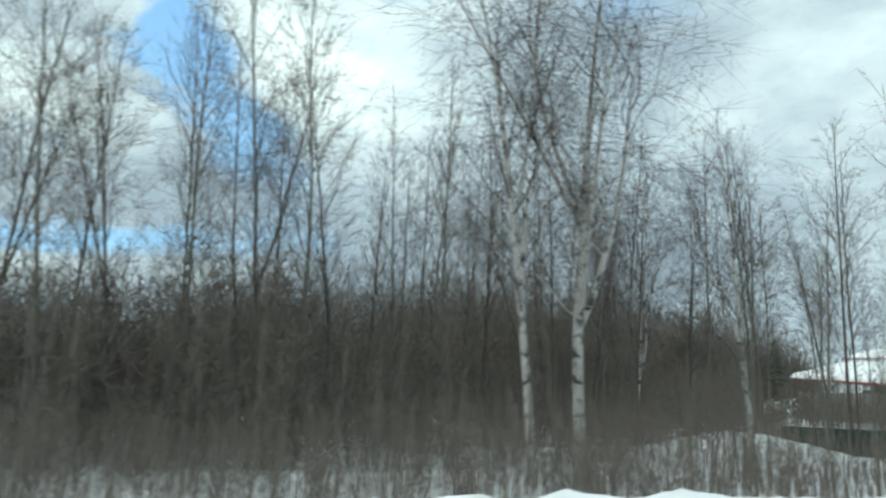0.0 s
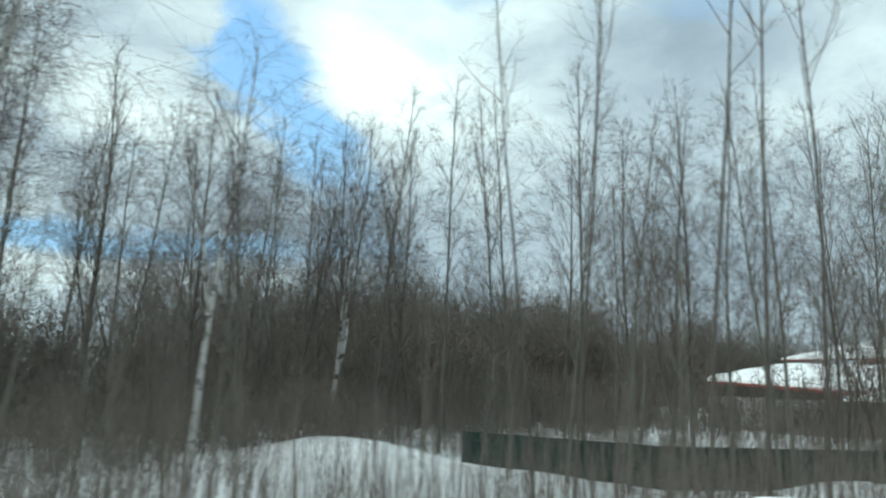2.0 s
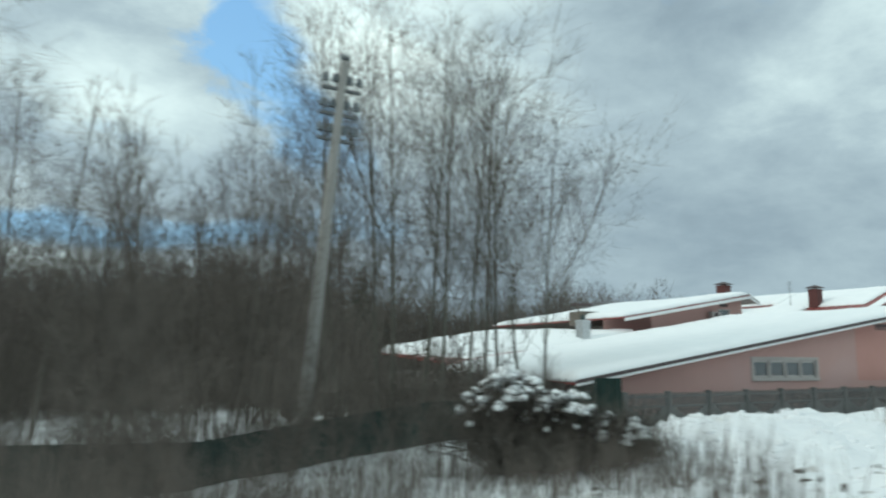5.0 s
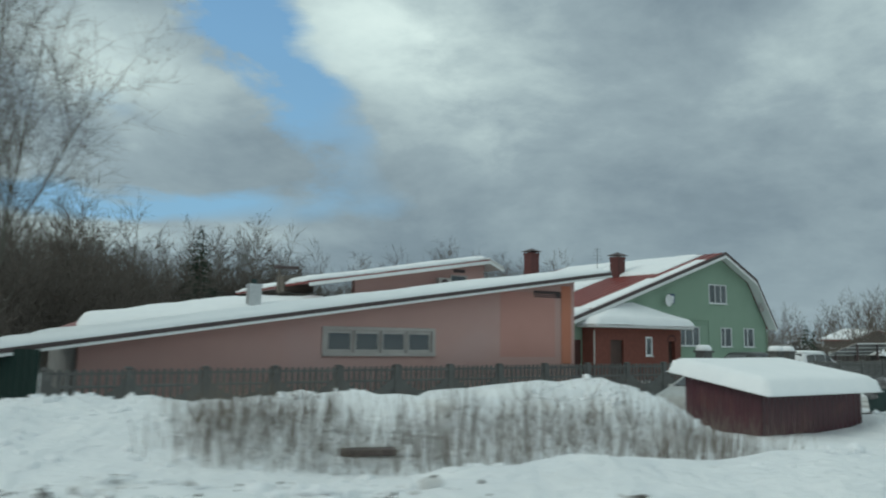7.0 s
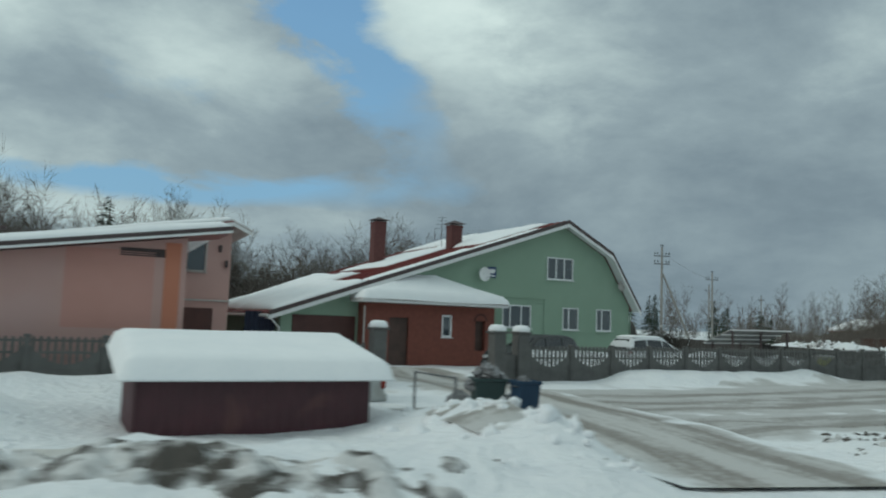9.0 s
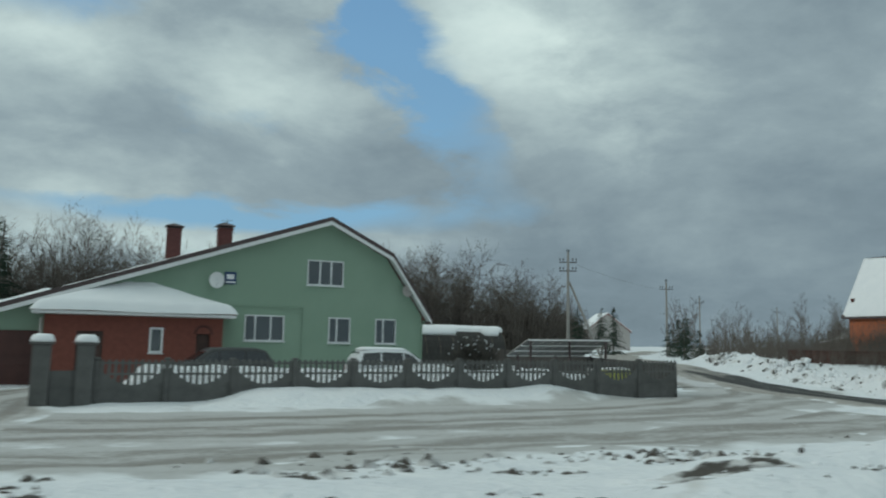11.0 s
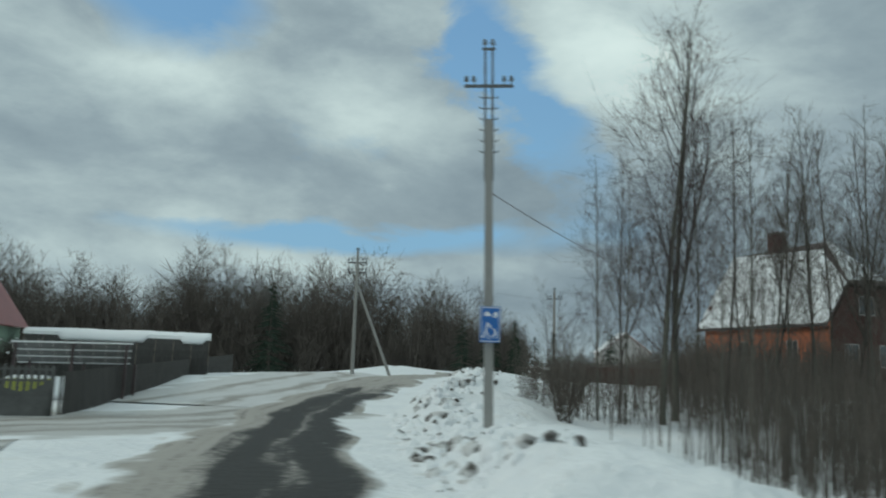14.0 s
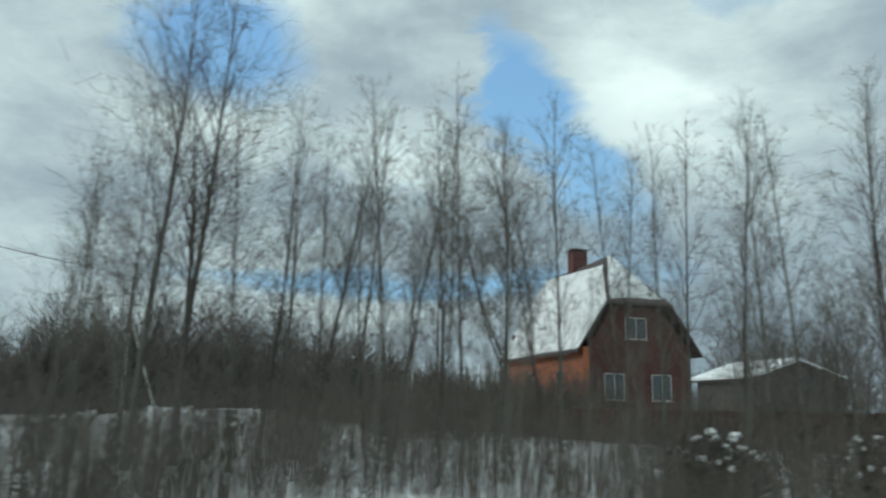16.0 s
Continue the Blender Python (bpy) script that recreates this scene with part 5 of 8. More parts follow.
def woods():
    rng = np.random.default_rng(11)
    hanging, rising = "tall bare birch with white bark and hanging twigs", "tall bare birch with fine rising twigs"
    birches = [plant("birch_tree", tree_limbs(20 + k, 15.0, 0.115, 0.24, 40, 0.80, 0.24, 8, 5, 0.85, 0.03, 0.06, 2 - k % 2, 6, 0.0062, 2, True), BIRCH, BIRCHTWIG, hanging, "tree") for k in range(3)]
    broad = plant("birch_tree", tree_limbs(27, 15.5, 0.15, 0.26, 34, 0.85, 0.24, 8, 5, 0.8, 0.02, 0.07, 4, 7, 0.0065, 2, False, 0.5), BIRCH, BIRCHTWIG, "broad forked bare birch with hanging twigs", "tree")
    feather = [plant("birch_tree", tree_limbs(30 + k, 15.0, 0.12, 0.16, 66, 0.86, 0.24, 9, 7, 0.12, 0.02, 0.06, k, 6, 0.0060, 2, True), BARKGREY, BIRCHTWIG, rising, "tree") for k in range(2)]
    upright = [plant("bare_tree", tree_limbs(40 + k, 14.0, 0.062, 0.26, 46, 0.80, 0.155, 8, 8, 0.0, 0.03, 0.04, 0, 6, 0.0056, 2), BARKGREY, TWIG, "slender bare deciduous tree with grey bark", "tree") for k in range(5)]
    dark = [plant("bare_tree", tree_limbs(60 + k, 13.5, 0.066, 0.26, 46, 0.86, 0.17, 8, 8, 0.05, 0.04, 0.03, k % 2, 6, 0.0056, 2), BARKDARK, TWIG, "bare deciduous tree with dark bark", "tree") for k in range(4)]
    lanky = [plant("bare_tree", tree_limbs(90 + k, 13.5, 0.040, 0.62, 9, 0.6, 0.17, 5, 4, 0.0, 0.02, 0.12, 0), BARKDARK, TWIG, "tall thin bare tree branching only near its top", "tree") for k in range(3)]
    sapling = [plant("sapling", tree_limbs(80 + k, 7.5, 0.034, 0.22, 18, 0.55, 0.17, 4, 3, 0.0, 0.05, 0.03, 0, 4, 0.006, 2), BARKGREY, TWIG, "thin bare sapling standing in the snow", "sapling") for k in range(4)]
    alder = [plant("bare_tree", tree_limbs(140 + k, 13.5, 0.066, 0.22, 34, 0.74, 0.31, 9, 9, 0.0, 0.05, 0.04, k % 2, 6, 0.006, 2), BARKGREY, TWIG, "slender bare tree with open rising branches", "tree") for k in range(3)]
    fan = [plant("shrub_tree", shrub_limbs(100 + k, 11.5, 6, 0.17, 28, 10, 0.045, 0.0066, 2, 8), BARKDARK, TWIG, "bare many-stemmed tree fanning out from its root", "tree") for k in range(3)]
    bush = [plant("bush", shrub_limbs(120 + k, 4.2, 14, 0.30, 14, 6, 0.018, 0.0058, 2, 6), BARKDARK, TWIG, "bare bush with many thin stems in the snow", "bush") for k in range(3)]
    # birches and trees along the first stretch
    for k, (x, y, s, tl) in enumerate(((-40.4, 1.4, 1.02, (0, -4)), (-34.3, 3.3, 0.72, (0, 10)), (-34.4, 15.4, 0.8, (0, 0)), (-14.8, 9.6, 0.62, (0, 6)))):
        stand(birches[k % 3], x, y, 70 * k, s, tl)
    stand(broad, -39.1, 2.1, 120, 1.04, (0, 1))
    spots = [(-52.2, 1.6, 1.05), (-53.6, 5.5, 1.0), (-51.4, 4.2, 1.05), (-49.5, 3.8, 1.08), (-47.9, 5.3, 1.1), (-46.6, 5.5, 1.05), (-54.8, 3.0, 1.0), (-50.6, 6.8, 1.05), (-48.8, 7.6, 1.0), (-56.5, 5.0, 1.0), (-45.6, 13.0, 0.85), (-43.4, 15.0, 0.9), (-41.5, 17.5, 0.85), (-37.5, 19.0, 0.9),
             (-32.0, 15.1, 0.85), (-30.6, 17.0, 1.0), (-29.8, 15.2, 0.95), (-28.6, 17.0, 1.0), (-27.4, 18.6, 0.95), (-26.8, 13.8, 1.0), (-25.6, 14.6, 1.0), (-33.6, 20.0, 1.05), (-31.1, 18.6, 1.0),
             (-27.9, 17.6, 1.05), (-25.4, 17.5, 1.1), (-24.8, 19.6, 1.05), (-23.5, 21.3, 1.05), (-22.4, 22.8, 1.0), (-21.0, 20.8, 0.9), (-36.0, 16.5, 0.9), (-29.6, 21.4, 1.0), (-38.7, 18.7, 0.95), (-35.2, 22.5, 1.0), (-32.5, 24.0, 1.05), (-28.0, 25.0, 1.05), (-25.5, 24.5, 1.05),
             (-30.2, 19.2, 1.0), (-26.5, 21.0, 1.05), (-34.6, 18.2, 0.95), (-23.6, 17.9, 0.9), (-33.0, 14.4, 0.8), (-37.0, 24.5, 1.0), (-40.5, 22.0, 0.95), (-44.5, 19.0, 0.9), (-42.4, 8.6, 0.95), (-40.8, 11.0, 0.9), (-44.2, 10.2, 1.0), (-38.2, 12.4, 0.85), (-36.4, 11.6, 0.8), (-46.2, 8.8, 1.0), (-41.6, 14.4, 0.95), (-34.8, 13.2, 0.8), (-48.6, 11.4, 1.0), (-37.4, 15.8, 0.9), (-39.6, 16.0, 0.9), (-43.0, 12.8, 0.9), (-20.0, 27.0, 0.9), (-17.5, 33.0, 0.9), (-15.0, 29.0, 0.85), (-22.5, 29.5, 0.95), (-13.5, 26.0, 0.8)]
    for k, (x, y, s) in enumerate(spots):
        if (k % 3 == 1 and -34 < x < -23 and y < 25) or (k % 2 == 0 and -32 < x < -20 and y > 17):
            continue
        stand((upright + dark)[(k * 4 + k // 3) % 9], x, y, 47 * k, s * rng.uniform(0.94, 1.06), (rng.normal(0, 1.5), rng.normal(0, 1.5)))
    for k, (x, y, s) in enumerate(((-21.5, 7.4, 0.75), (-22.8, 7.8, 0.7), (-20.6, 7.0, 0.65), (-23.5, 8.4, 0.8), (-22.1, 6.6, 0.7), (-26.6, 9.4, 0.8), (-25.2, 8.2, 0.75), (-24.4, 7.4, 0.7))):
        stand((upright + dark)[(k * 2 + 1) % 9], x, y, 71 * k, s, (rng.normal(0, 2), rng.normal(0, 2)))
    for k, (x, y, s) in enumerate(((-24.9, 1.8, 0.95), (-23.6, 2.8, 1.0), (-26.9, 4.0, 0.95), (-27.6, 5.6, 0.9), (-22.2, 3.8, 0.92))):
        stand(lanky[k % 3], x, y, 33 * k + 10, s, (rng.normal(0, 2), rng.normal(0, 2)))
    for k, (x, y, s) in enumerate(((-16.1, 11.8, 0.78), (-14.6, 12.9, 0.80), (-12.8, 11.2, 0.66), (-17.6, 14.0, 0.6), (-13.4, 16.6, 0.95), (-12.2, 15.4, 0.85), (-14.6, 18.0, 0.95), (-11.4, 20.4, 0.9))):
        stand(fan[k % 3], x, y, 80 * k, s)
    for k, (x, y, s) in enumerate(((-11.2, 7.6, 0.85), (-12.6, 9.0, 0.95), (-10.2, 10.6, 0.9), (-7.5, 13.0, 0.75), (-9.8, 13.8, 0.8), (-6.0, 13.2, 0.6), (-14.5, 7.9, 0.7), (-5.2, 15.4, 0.6), (-9.0, 16.4, 0.9), (-7.0, 15.8, 0.85))):
        stand(bush[k % 3], x, y, 50 * k, s)
    for k, (x, y, s, tl) in enumerate(((-6.3, 24.0, 0.92, (0, 4)), (-5.6, 23.6, 0.72, (0, 5)), (-8.4, 23.2, 1.08, (0, 1)), (-9.3, 23.8, 1.1, (1, -1)), (-7.5, 23.5, 1.02, (0, 2)), (-10.6, 24.2, 1.12, (0, -2)), (-11.6, 23.4, 1.05, (0, -2)), (-9.9, 22.8, 1.05, (0, 1)), (-12.6, 24.6, 1.1, (0, -1)), (-7.2, 26.2, 1.0, (0, 3)), (-4.9, 24.0, 0.84, (0, 7)))):
        stand(alder[k % 3], x, y, 70 * k + 20, s, tl)
    # beyond the junction
    for k, (x, y, s) in enumerate(((56.9, 65.0, 0.97), (57.2, 66.4, 1.0))):
        stand(feather[k], x, y, 95 * k, s)
    for k, (x, y, s) in enumerate(((54.7, 64.7, 0.72), (55.2, 66.1, 0.72), (55.8, 63.9, 0.62), (58.9, 68.1, 0.86), (57.7, 70.7, 0.8), (60.5, 68.4, 0.84), (60.6, 70.6, 0.82), (62.2, 70.3, 0.84), (62.8, 72.6, 0.9), (64.2, 71.4, 0.85), (64.6, 74.6, 0.88), (65.9, 76.3, 0.9), (59.4, 73.4, 0.75), (61.4, 75.3, 0.8), (67.4, 70.4, 0.8), (69.0, 72.7, 0.8), (70.7, 69.5, 0.75), (72.4, 73.6, 0.8), (74.0, 70.9, 0.75), (76.3, 74.6, 0.8), (78.2, 71.9, 0.8), (56.5, 72.0, 0.7), (65.6, 66.8, 0.7), (63.3, 68.4, 0.75), (68.4, 75.6, 0.8), (59.8, 65.8, 0.72), (61.7, 66.7, 0.7), (70.3, 76.8, 0.85), (65.2, 72.6, 0.8), (73.3, 68.5, 0.72), (75.7, 69.1, 0.72))):
        stand((upright + dark)[(k * 5 + 1) % 9], x, y, 61 * k, s * rng.uniform(0.93, 1.07), (rng.normal(0, 1.5), rng.normal(0, 1.5)))
    for k, (x, y, s) in enumerate(((76.5, 65.0, 0.9), (79.5, 66.5, 1.0), (82.5, 65.0, 0.9), (84.5, 68.0, 1.1), (78.0, 62.5, 0.75), (81.0, 62.8, 0.8), (87.0, 66.5, 1.0), (73.8, 66.8, 0.8))):
        stand(bush[k % 3], x, y, 50 * k, s)
    for k, (x, y, s) in enumerate(((78.6, 69.0, 0.75), (82.0, 70.0, 0.8), (85.5, 71.5, 0.85), (80.2, 72.5, 0.8), (73.6, 74.0, 0.6), (75.4, 77.0, 0.65), (76.8, 73.0, 0.6), (72.4, 79.5, 0.6), (74.6, 80.5, 0.65))):
        stand(fan[k % 3], x, y, 40 * k, s)
    stand(bush[0], 54.2, 61.7, 10, 0.8, label="bare bush with rising stems beside the concrete pole")
    stand(fan[1], 54.1, 61.9, 30, 0.46, label="bare bush with rising stems beside the concrete pole")
    stand(bush[1], 53.2, 65.0, 60, 0.6)
    for k in range(60):
        x, y = rng.uniform(59, 86), rng.uniform(57, 72)
        d, _ = away(np.array([x]), np.array([y]), ROAD)
        if d[0] < 9.5:
            continue
        stand(sapling[k % 4], x, y, 37 * k, rng.uniform(0.4, 0.8), (rng.normal(0, 3), rng.normal(0, 3)))
    for k in range(64):
        x = rng.uniform(-58, -18)
        y = np.interp(x, ROAD[:, 0], ROAD[:, 1]) + rng.uniform(12, 19) / 0.93
        if -28 < x and y > 9:
            continue
        stand(sapling[k % 4], x, y, 37 * k, rng.uniform(0.4, 0.8), (rng.normal(0, 3), rng.normal(0, 3)))
    for p in birches + [broad] + feather + upright + dark + lanky + sapling + fan + bush + alder:
        drop_proto(p)
    # thick undergrowth
    under = [[far_shrub(200 + k, 4.0, 6, 10, 1, 0.24, 0.0098)] for k in range(6)]

    wide = [[far_shrub(220 + k, 4.0, 6, 14, 0, 0.24, 0.017)] for k in range(6)]

    def thicket(name, label, rows, kinds=under):
        v, f = lattice(kinds, rows)
        tagged(new(name, raw_mesh(name, v, f, TWIG)), label, "undergrowth", kind="stuff")

    rows = []
    for k in range(1450):
        x = rng.uniform(-76, -9)
        deep = rng.uniform(0, 1) ** 1.3
        y = np.interp(x, ROAD[:, 0], ROAD[:, 1]) + 21.5 + 20 * deep + (3.0 if x > -30 else 0)
        if (x > -26 and y < 15.5) or x > -32 + (y + 12.9) / 4.47:
            continue
        turn = math.degrees(math.atan2(y + 14.3, x + 35.65))
        fall = min(1.0, max(0.3, (turn - 72) / 14)) * (1 + 0.28 * step(-44, -50, x)) * (0.62 if x > -33 + (y - 20) * 0.75 else 1.0)
        rows.append((k % 6, x, y, spot(x, y), rng.uniform(0, 6.28), (rng.uniform(0.95, 1.22) + 0.40 * deep) * fall))
    for k in range(330):
        x = rng.uniform(-66, -33)
        y = np.interp(x, ROAD[:, 0], ROAD[:, 1]) + rng.uniform(11.5, 20.0) / 0.93
        rows.append((k % 6, x, y, spot(x, y), rng.uniform(0, 6.28), rng.uniform(0.32, 0.7)))
    for k in range(230):
        x = rng.uniform(-30, -11)
        y = np.interp(x, [-29.5, -24.0, -12.5, -9.0], [12.5, 9.2, 12.6, 20.5]) + rng.uniform(0.7, 9.0)
        rows.append((k % 6, x, y, spot(x, y), rng.uniform(0, 6.28), rng.uniform(0.18, 0.62)))
    thicket("undergrowth", "dense brown leafless undergrowth behind the fence", rows)
    rows = []
    for k in range(900):
        y = rng.uniform(30, 66)
        limit = min(-36 + (y + 14.3) / 2.81, -14.5) - 0.5
        x = limit - rng.uniform(0, 1) ** 0.8 * 22
        rows.append((k % 6, x, y, spot(x, y), rng.uniform(0, 6.28), rng.uniform(1.2, 2.3) * min(1.0, 0.35 + (limit - x) / 9) * min(1.0, max(0.45, (math.degrees(math.atan2(y + 14.3, x + 35.65)) - 73) / 14))))
    for k in range(120):
        y = rng.uniform(26, 46)
        x = -5.6 - (y - 24.7) * 0.66 - abs(rng.normal(0, 4.5))
        rows.append((k % 6, x, y, spot(x, y), rng.uniform(0, 6.28), rng.uniform(0.7, 1.25)))
    thicket("undergrowth", "dark leafless scrub behind the pink house", rows, wide)
    rows = []
    for k in range(1150):
        x, y = rng.uniform(53, 100), rng.uniform(57, 88)
        d, _ = away(np.array([x]), np.array([y]), ROAD)
        if d[0] < 10.5 or x < 55.5 + max(0, 74 - y) * 0.35 or (d[0] < 17 and rng.random() < (0.85 if x < 70 else 0.45)):
            continue
        rows.append((k % 6, x, y, spot(x, y), rng.uniform(0, 6.28), rng.uniform(0.55, 1.05) * (0.55 if d[0] < 17 else 1.0) * (0.72 if x > 64 and y > 66 else 1.0)))
    for k in range(70):
        x, y = rng.uniform(51.4, 58.5), rng.uniform(62.6, 70.5)
        if x + 0.35 * (y - 62) > 52.4:
            rows.append((k % 6, x, y, spot(x, y), rng.uniform(0, 6.28), rng.uniform(0.5, 0.85)))
    for k in range(120):
        u, d = rng.uniform(63.5, 74), rng.uniform(8.8, 14.0)
        i = int(np.interp(u, ROAD[:, 0], np.arange(len(ROAD))))
        t = (ROAD[i + 1] - ROAD[i]) / np.hypot(*(ROAD[i + 1] - ROAD[i]))
        x, y = u - t[1] * d, np.interp(u, ROAD[:, 0], ROAD[:, 1]) + t[0] * d
        if x > 59.6 + max(0, 53.5 - y) * 0.38 and math.hypot(x - 67.4, y - 58.6) > 2.2:
            rows.append((k % 6, x, y, spot(x, y), rng.uniform(0, 6.28), rng.uniform(0.28, 0.55)))
    for k in range(60):
        x, y = rng.uniform(70.6, 77.5), rng.uniform(57.5, 64.5)
        if y - 57.5 > (x - 70.6) * 0.5 - 1.5:
            rows.append((k % 6, x, y, spot(x, y), rng.uniform(0, 6.28), rng.uniform(0.3, 0.62)))
    thicket("undergrowth", "brown leafless undergrowth before the brick house", rows)
    rows = []
    for k in range(900):
        x, y = rng.uniform(43, 66), rng.uniform(78, 112)
        if x < np.interp(y, LANE[:, 1], LANE[:, 0]) + 6.5 or (x > 62 and y > 87) or y < 74 + (66 - x) * 0.55:
            continue
        rows.append((k % 6, x, y, spot(x, y), rng.uniform(0, 6.28), rng.uniform(0.45, 0.85) * (0.62 if x < 56 else 1.0)))
    thicket("undergrowth", "low brown scrub between the lane and the brick house", rows, wide)
    woodset = [[far_limbs(300 + k, 12.0, 0.035, 24, 20, 0, 0.22, 0.12, 0.72, 0.0165)] for k in range(9)]
    edge = np.array([(-95, 42), (-60, 52), (-34, 74), (-12, 92), (8, 108), (24, 122), (31, 136), (24, 160), (4, 190)], float)
    rows, low = [], []
    for k in range(1120):
        t = rng.uniform(1, len(edge) - 1.001) if k % 5 < 3 else rng.uniform(1.7, 4.6)
        i = int(t)
        p = edge[i] + (edge[i + 1] - edge[i]) * (t - i)
        deep = rng.uniform(0, 1) ** 1.2 * 26
        x, y = p[0] - deep * 0.55, p[1] + deep * 0.85
        tall = 0.96 + 0.30 * step(3.6, 2.2, t) + 0.20 * math.exp(-((t - 4.4) / 0.9) ** 2) + 0.10 * math.sin(t * 7.0) + 0.06 * math.sin(t * 19.0 + 1)
        tall = tall * (1 - 0.38 * step(4.7, 6.3, t))
        rows.append((k % 9, x, y, spot(x, y), rng.uniform(0, 6.28), tall * (rng.uniform(0.80, 1.15) if k % 5 < 2 else rng.uniform(0.5, 0.85))))
    for k in range(260):
        y = rng.uniform(46, 78)
        x = min(-36 + (y + 14.3) / 2.81, -14.5) - 5 - rng.uniform(0, 28)
        rows.append((k % 9, x, y, spot(x, y), rng.uniform(0, 6.28), rng.uniform(0.6, 1.0)))
    for k in range(1350):
        t = rng.uniform(1, len(edge) - 1.001)
        i = int(t)
        p = edge[i] + (edge[i + 1] - edge[i]) * (t - i)
        deep = rng.uniform(-2.5, 13)
        x, y = p[0] - deep * 0.55, p[1] + deep * 0.85
        low.append((k % 6, x, y, spot(x, y), rng.uniform(0, 6.28), rng.uniform(1.0, 2.3) * (1 - 0.4 * step(4.7, 6.3, t))))
    v, f = lattice(woodset, rows)
    tagged(new("far_wood", raw_mesh("far_wood", v, f, TWIG)), "dark leafless wood behind the houses", "wood", kind="stuff")
    thicket("undergrowth", "dark undergrowth at the foot of the far wood", low, wide)
    rows = []
    for k in range(150):
        x = rng.uniform(45, 330)
        y = 175 + rng.uniform(0, 40) + abs(x - 60) * 0.15
        rows.append((k % 9, x, y, spot(x, y), rng.uniform(0, 6.28), rng.uniform(0.6, 1.0)))
    for k in range(46):
        x, y = rng.uniform(66, 90), rng.uniform(118, 150)
        rows.append((k % 9, x, y, spot(x, y), rng.uniform(0, 6.28), rng.uniform(0.55, 0.85)))
    v, f = lattice(woodset, rows)
    tagged(new("far_wood", raw_mesh("far_wood", v, f, TWIG)), "distant line of leafless trees", "wood", kind="stuff")
    rows = []
    for k in range(420):
        x = rng.uniform(44, 200)
        y = 114 + rng.uniform(0, 54) + abs(x - 60) * 0.1
        rows.append((k % 6, x, y, spot(x, y), rng.uniform(0, 6.28), rng.uniform(0.7, 1.4)))
    thicket("undergrowth", "distant brown scrub beyond the lane", rows, wide)


def laden_bush(x, y, seed, wide=1.6, h=2.2, clumps=85, size=1.0):
    """A low bush bent under clumps of snow."""
    z = spot(x, y)
    b = thing("snowy_bush", "dark dense bush laden with clumps of snow", "bush", pose(x, y, z))
    rng = np.random.default_rng(seed)
    limbs = Limbs()
    for k in range(260):
        a, r = rng.uniform(0, math.tau), rng.uniform(0, 0.5)
        d = (math.cos(a) * rng.uniform(0.2, 0.9), math.sin(a) * rng.uniform(0.2, 0.9), 1.0)
        limbs.put(grow(rng, (r * math.cos(a), r * math.sin(a), -0.1), d, h * rng.uniform(0.6, 1.0), 0.16, -0.12, 5), np.array([2.2, 2.0, 1.8, 1.6, 1.3, 1.0]) * 0.009, 3)
        for _ in range(3):
            p = np.array([math.cos(a) * r * 2, math.sin(a) * r * 2, rng.uniform(0.3, 0.8) * h])
            limbs.put(grow(rng, p, rng.normal(0, 1, 3) + (0, 0, 0.3), 0.8, 0.2, -0.1, 3), np.array([1.6, 1.3, 1.0, 0.6]) * 0.009, 2)
    v, f = limbs.arrays()
    tw = new("branchwork", raw_mesh("branchwork", v, f, BARKDARK))
    tw.parent = b
    for k in range(clumps):
        a, r = rng.uniform(0, math.tau), wide * math.sqrt(rng.uniform(0, 1))
        s = size * rng.uniform(0.05, 0.19) * (1.25 - 0.6 * r / wide)
        bm = bmesh.new()
        bmesh.ops.create_icosphere(bm, subdivisions=2, radius=1.0)
        for q in bm.verts:
            n = 1 + 0.35 * float(lumps(q.co.x * 2 + k * 3.1, q.co.y * 2 + q.co.z * 1.7, 0.7))
            q.co = Vector((q.co.x * s * 1.25 * n, q.co.y * s * 1.25 * n, q.co.z * s * (0.72 if q.co.z > 0 else 0.35) * n)) + Vector((r * math.cos(a), r * math.sin(a), h * (0.98 - 0.40 * (r / wide) ** 2 + 0.07 * math.sin(r * 5 + a * 3)) - rng.uniform(0.0, 0.10)))
        me = bpy.data.meshes.new("snow_clump")
        bm.to_mesh(me)
        bm.free()
        me.polygons.foreach_set("use_smooth", [True] * len(me.polygons))
        me.materials.append(ROOF_SNOW)
        o = new("snow_clump", me)
        o.parent = b
    return b


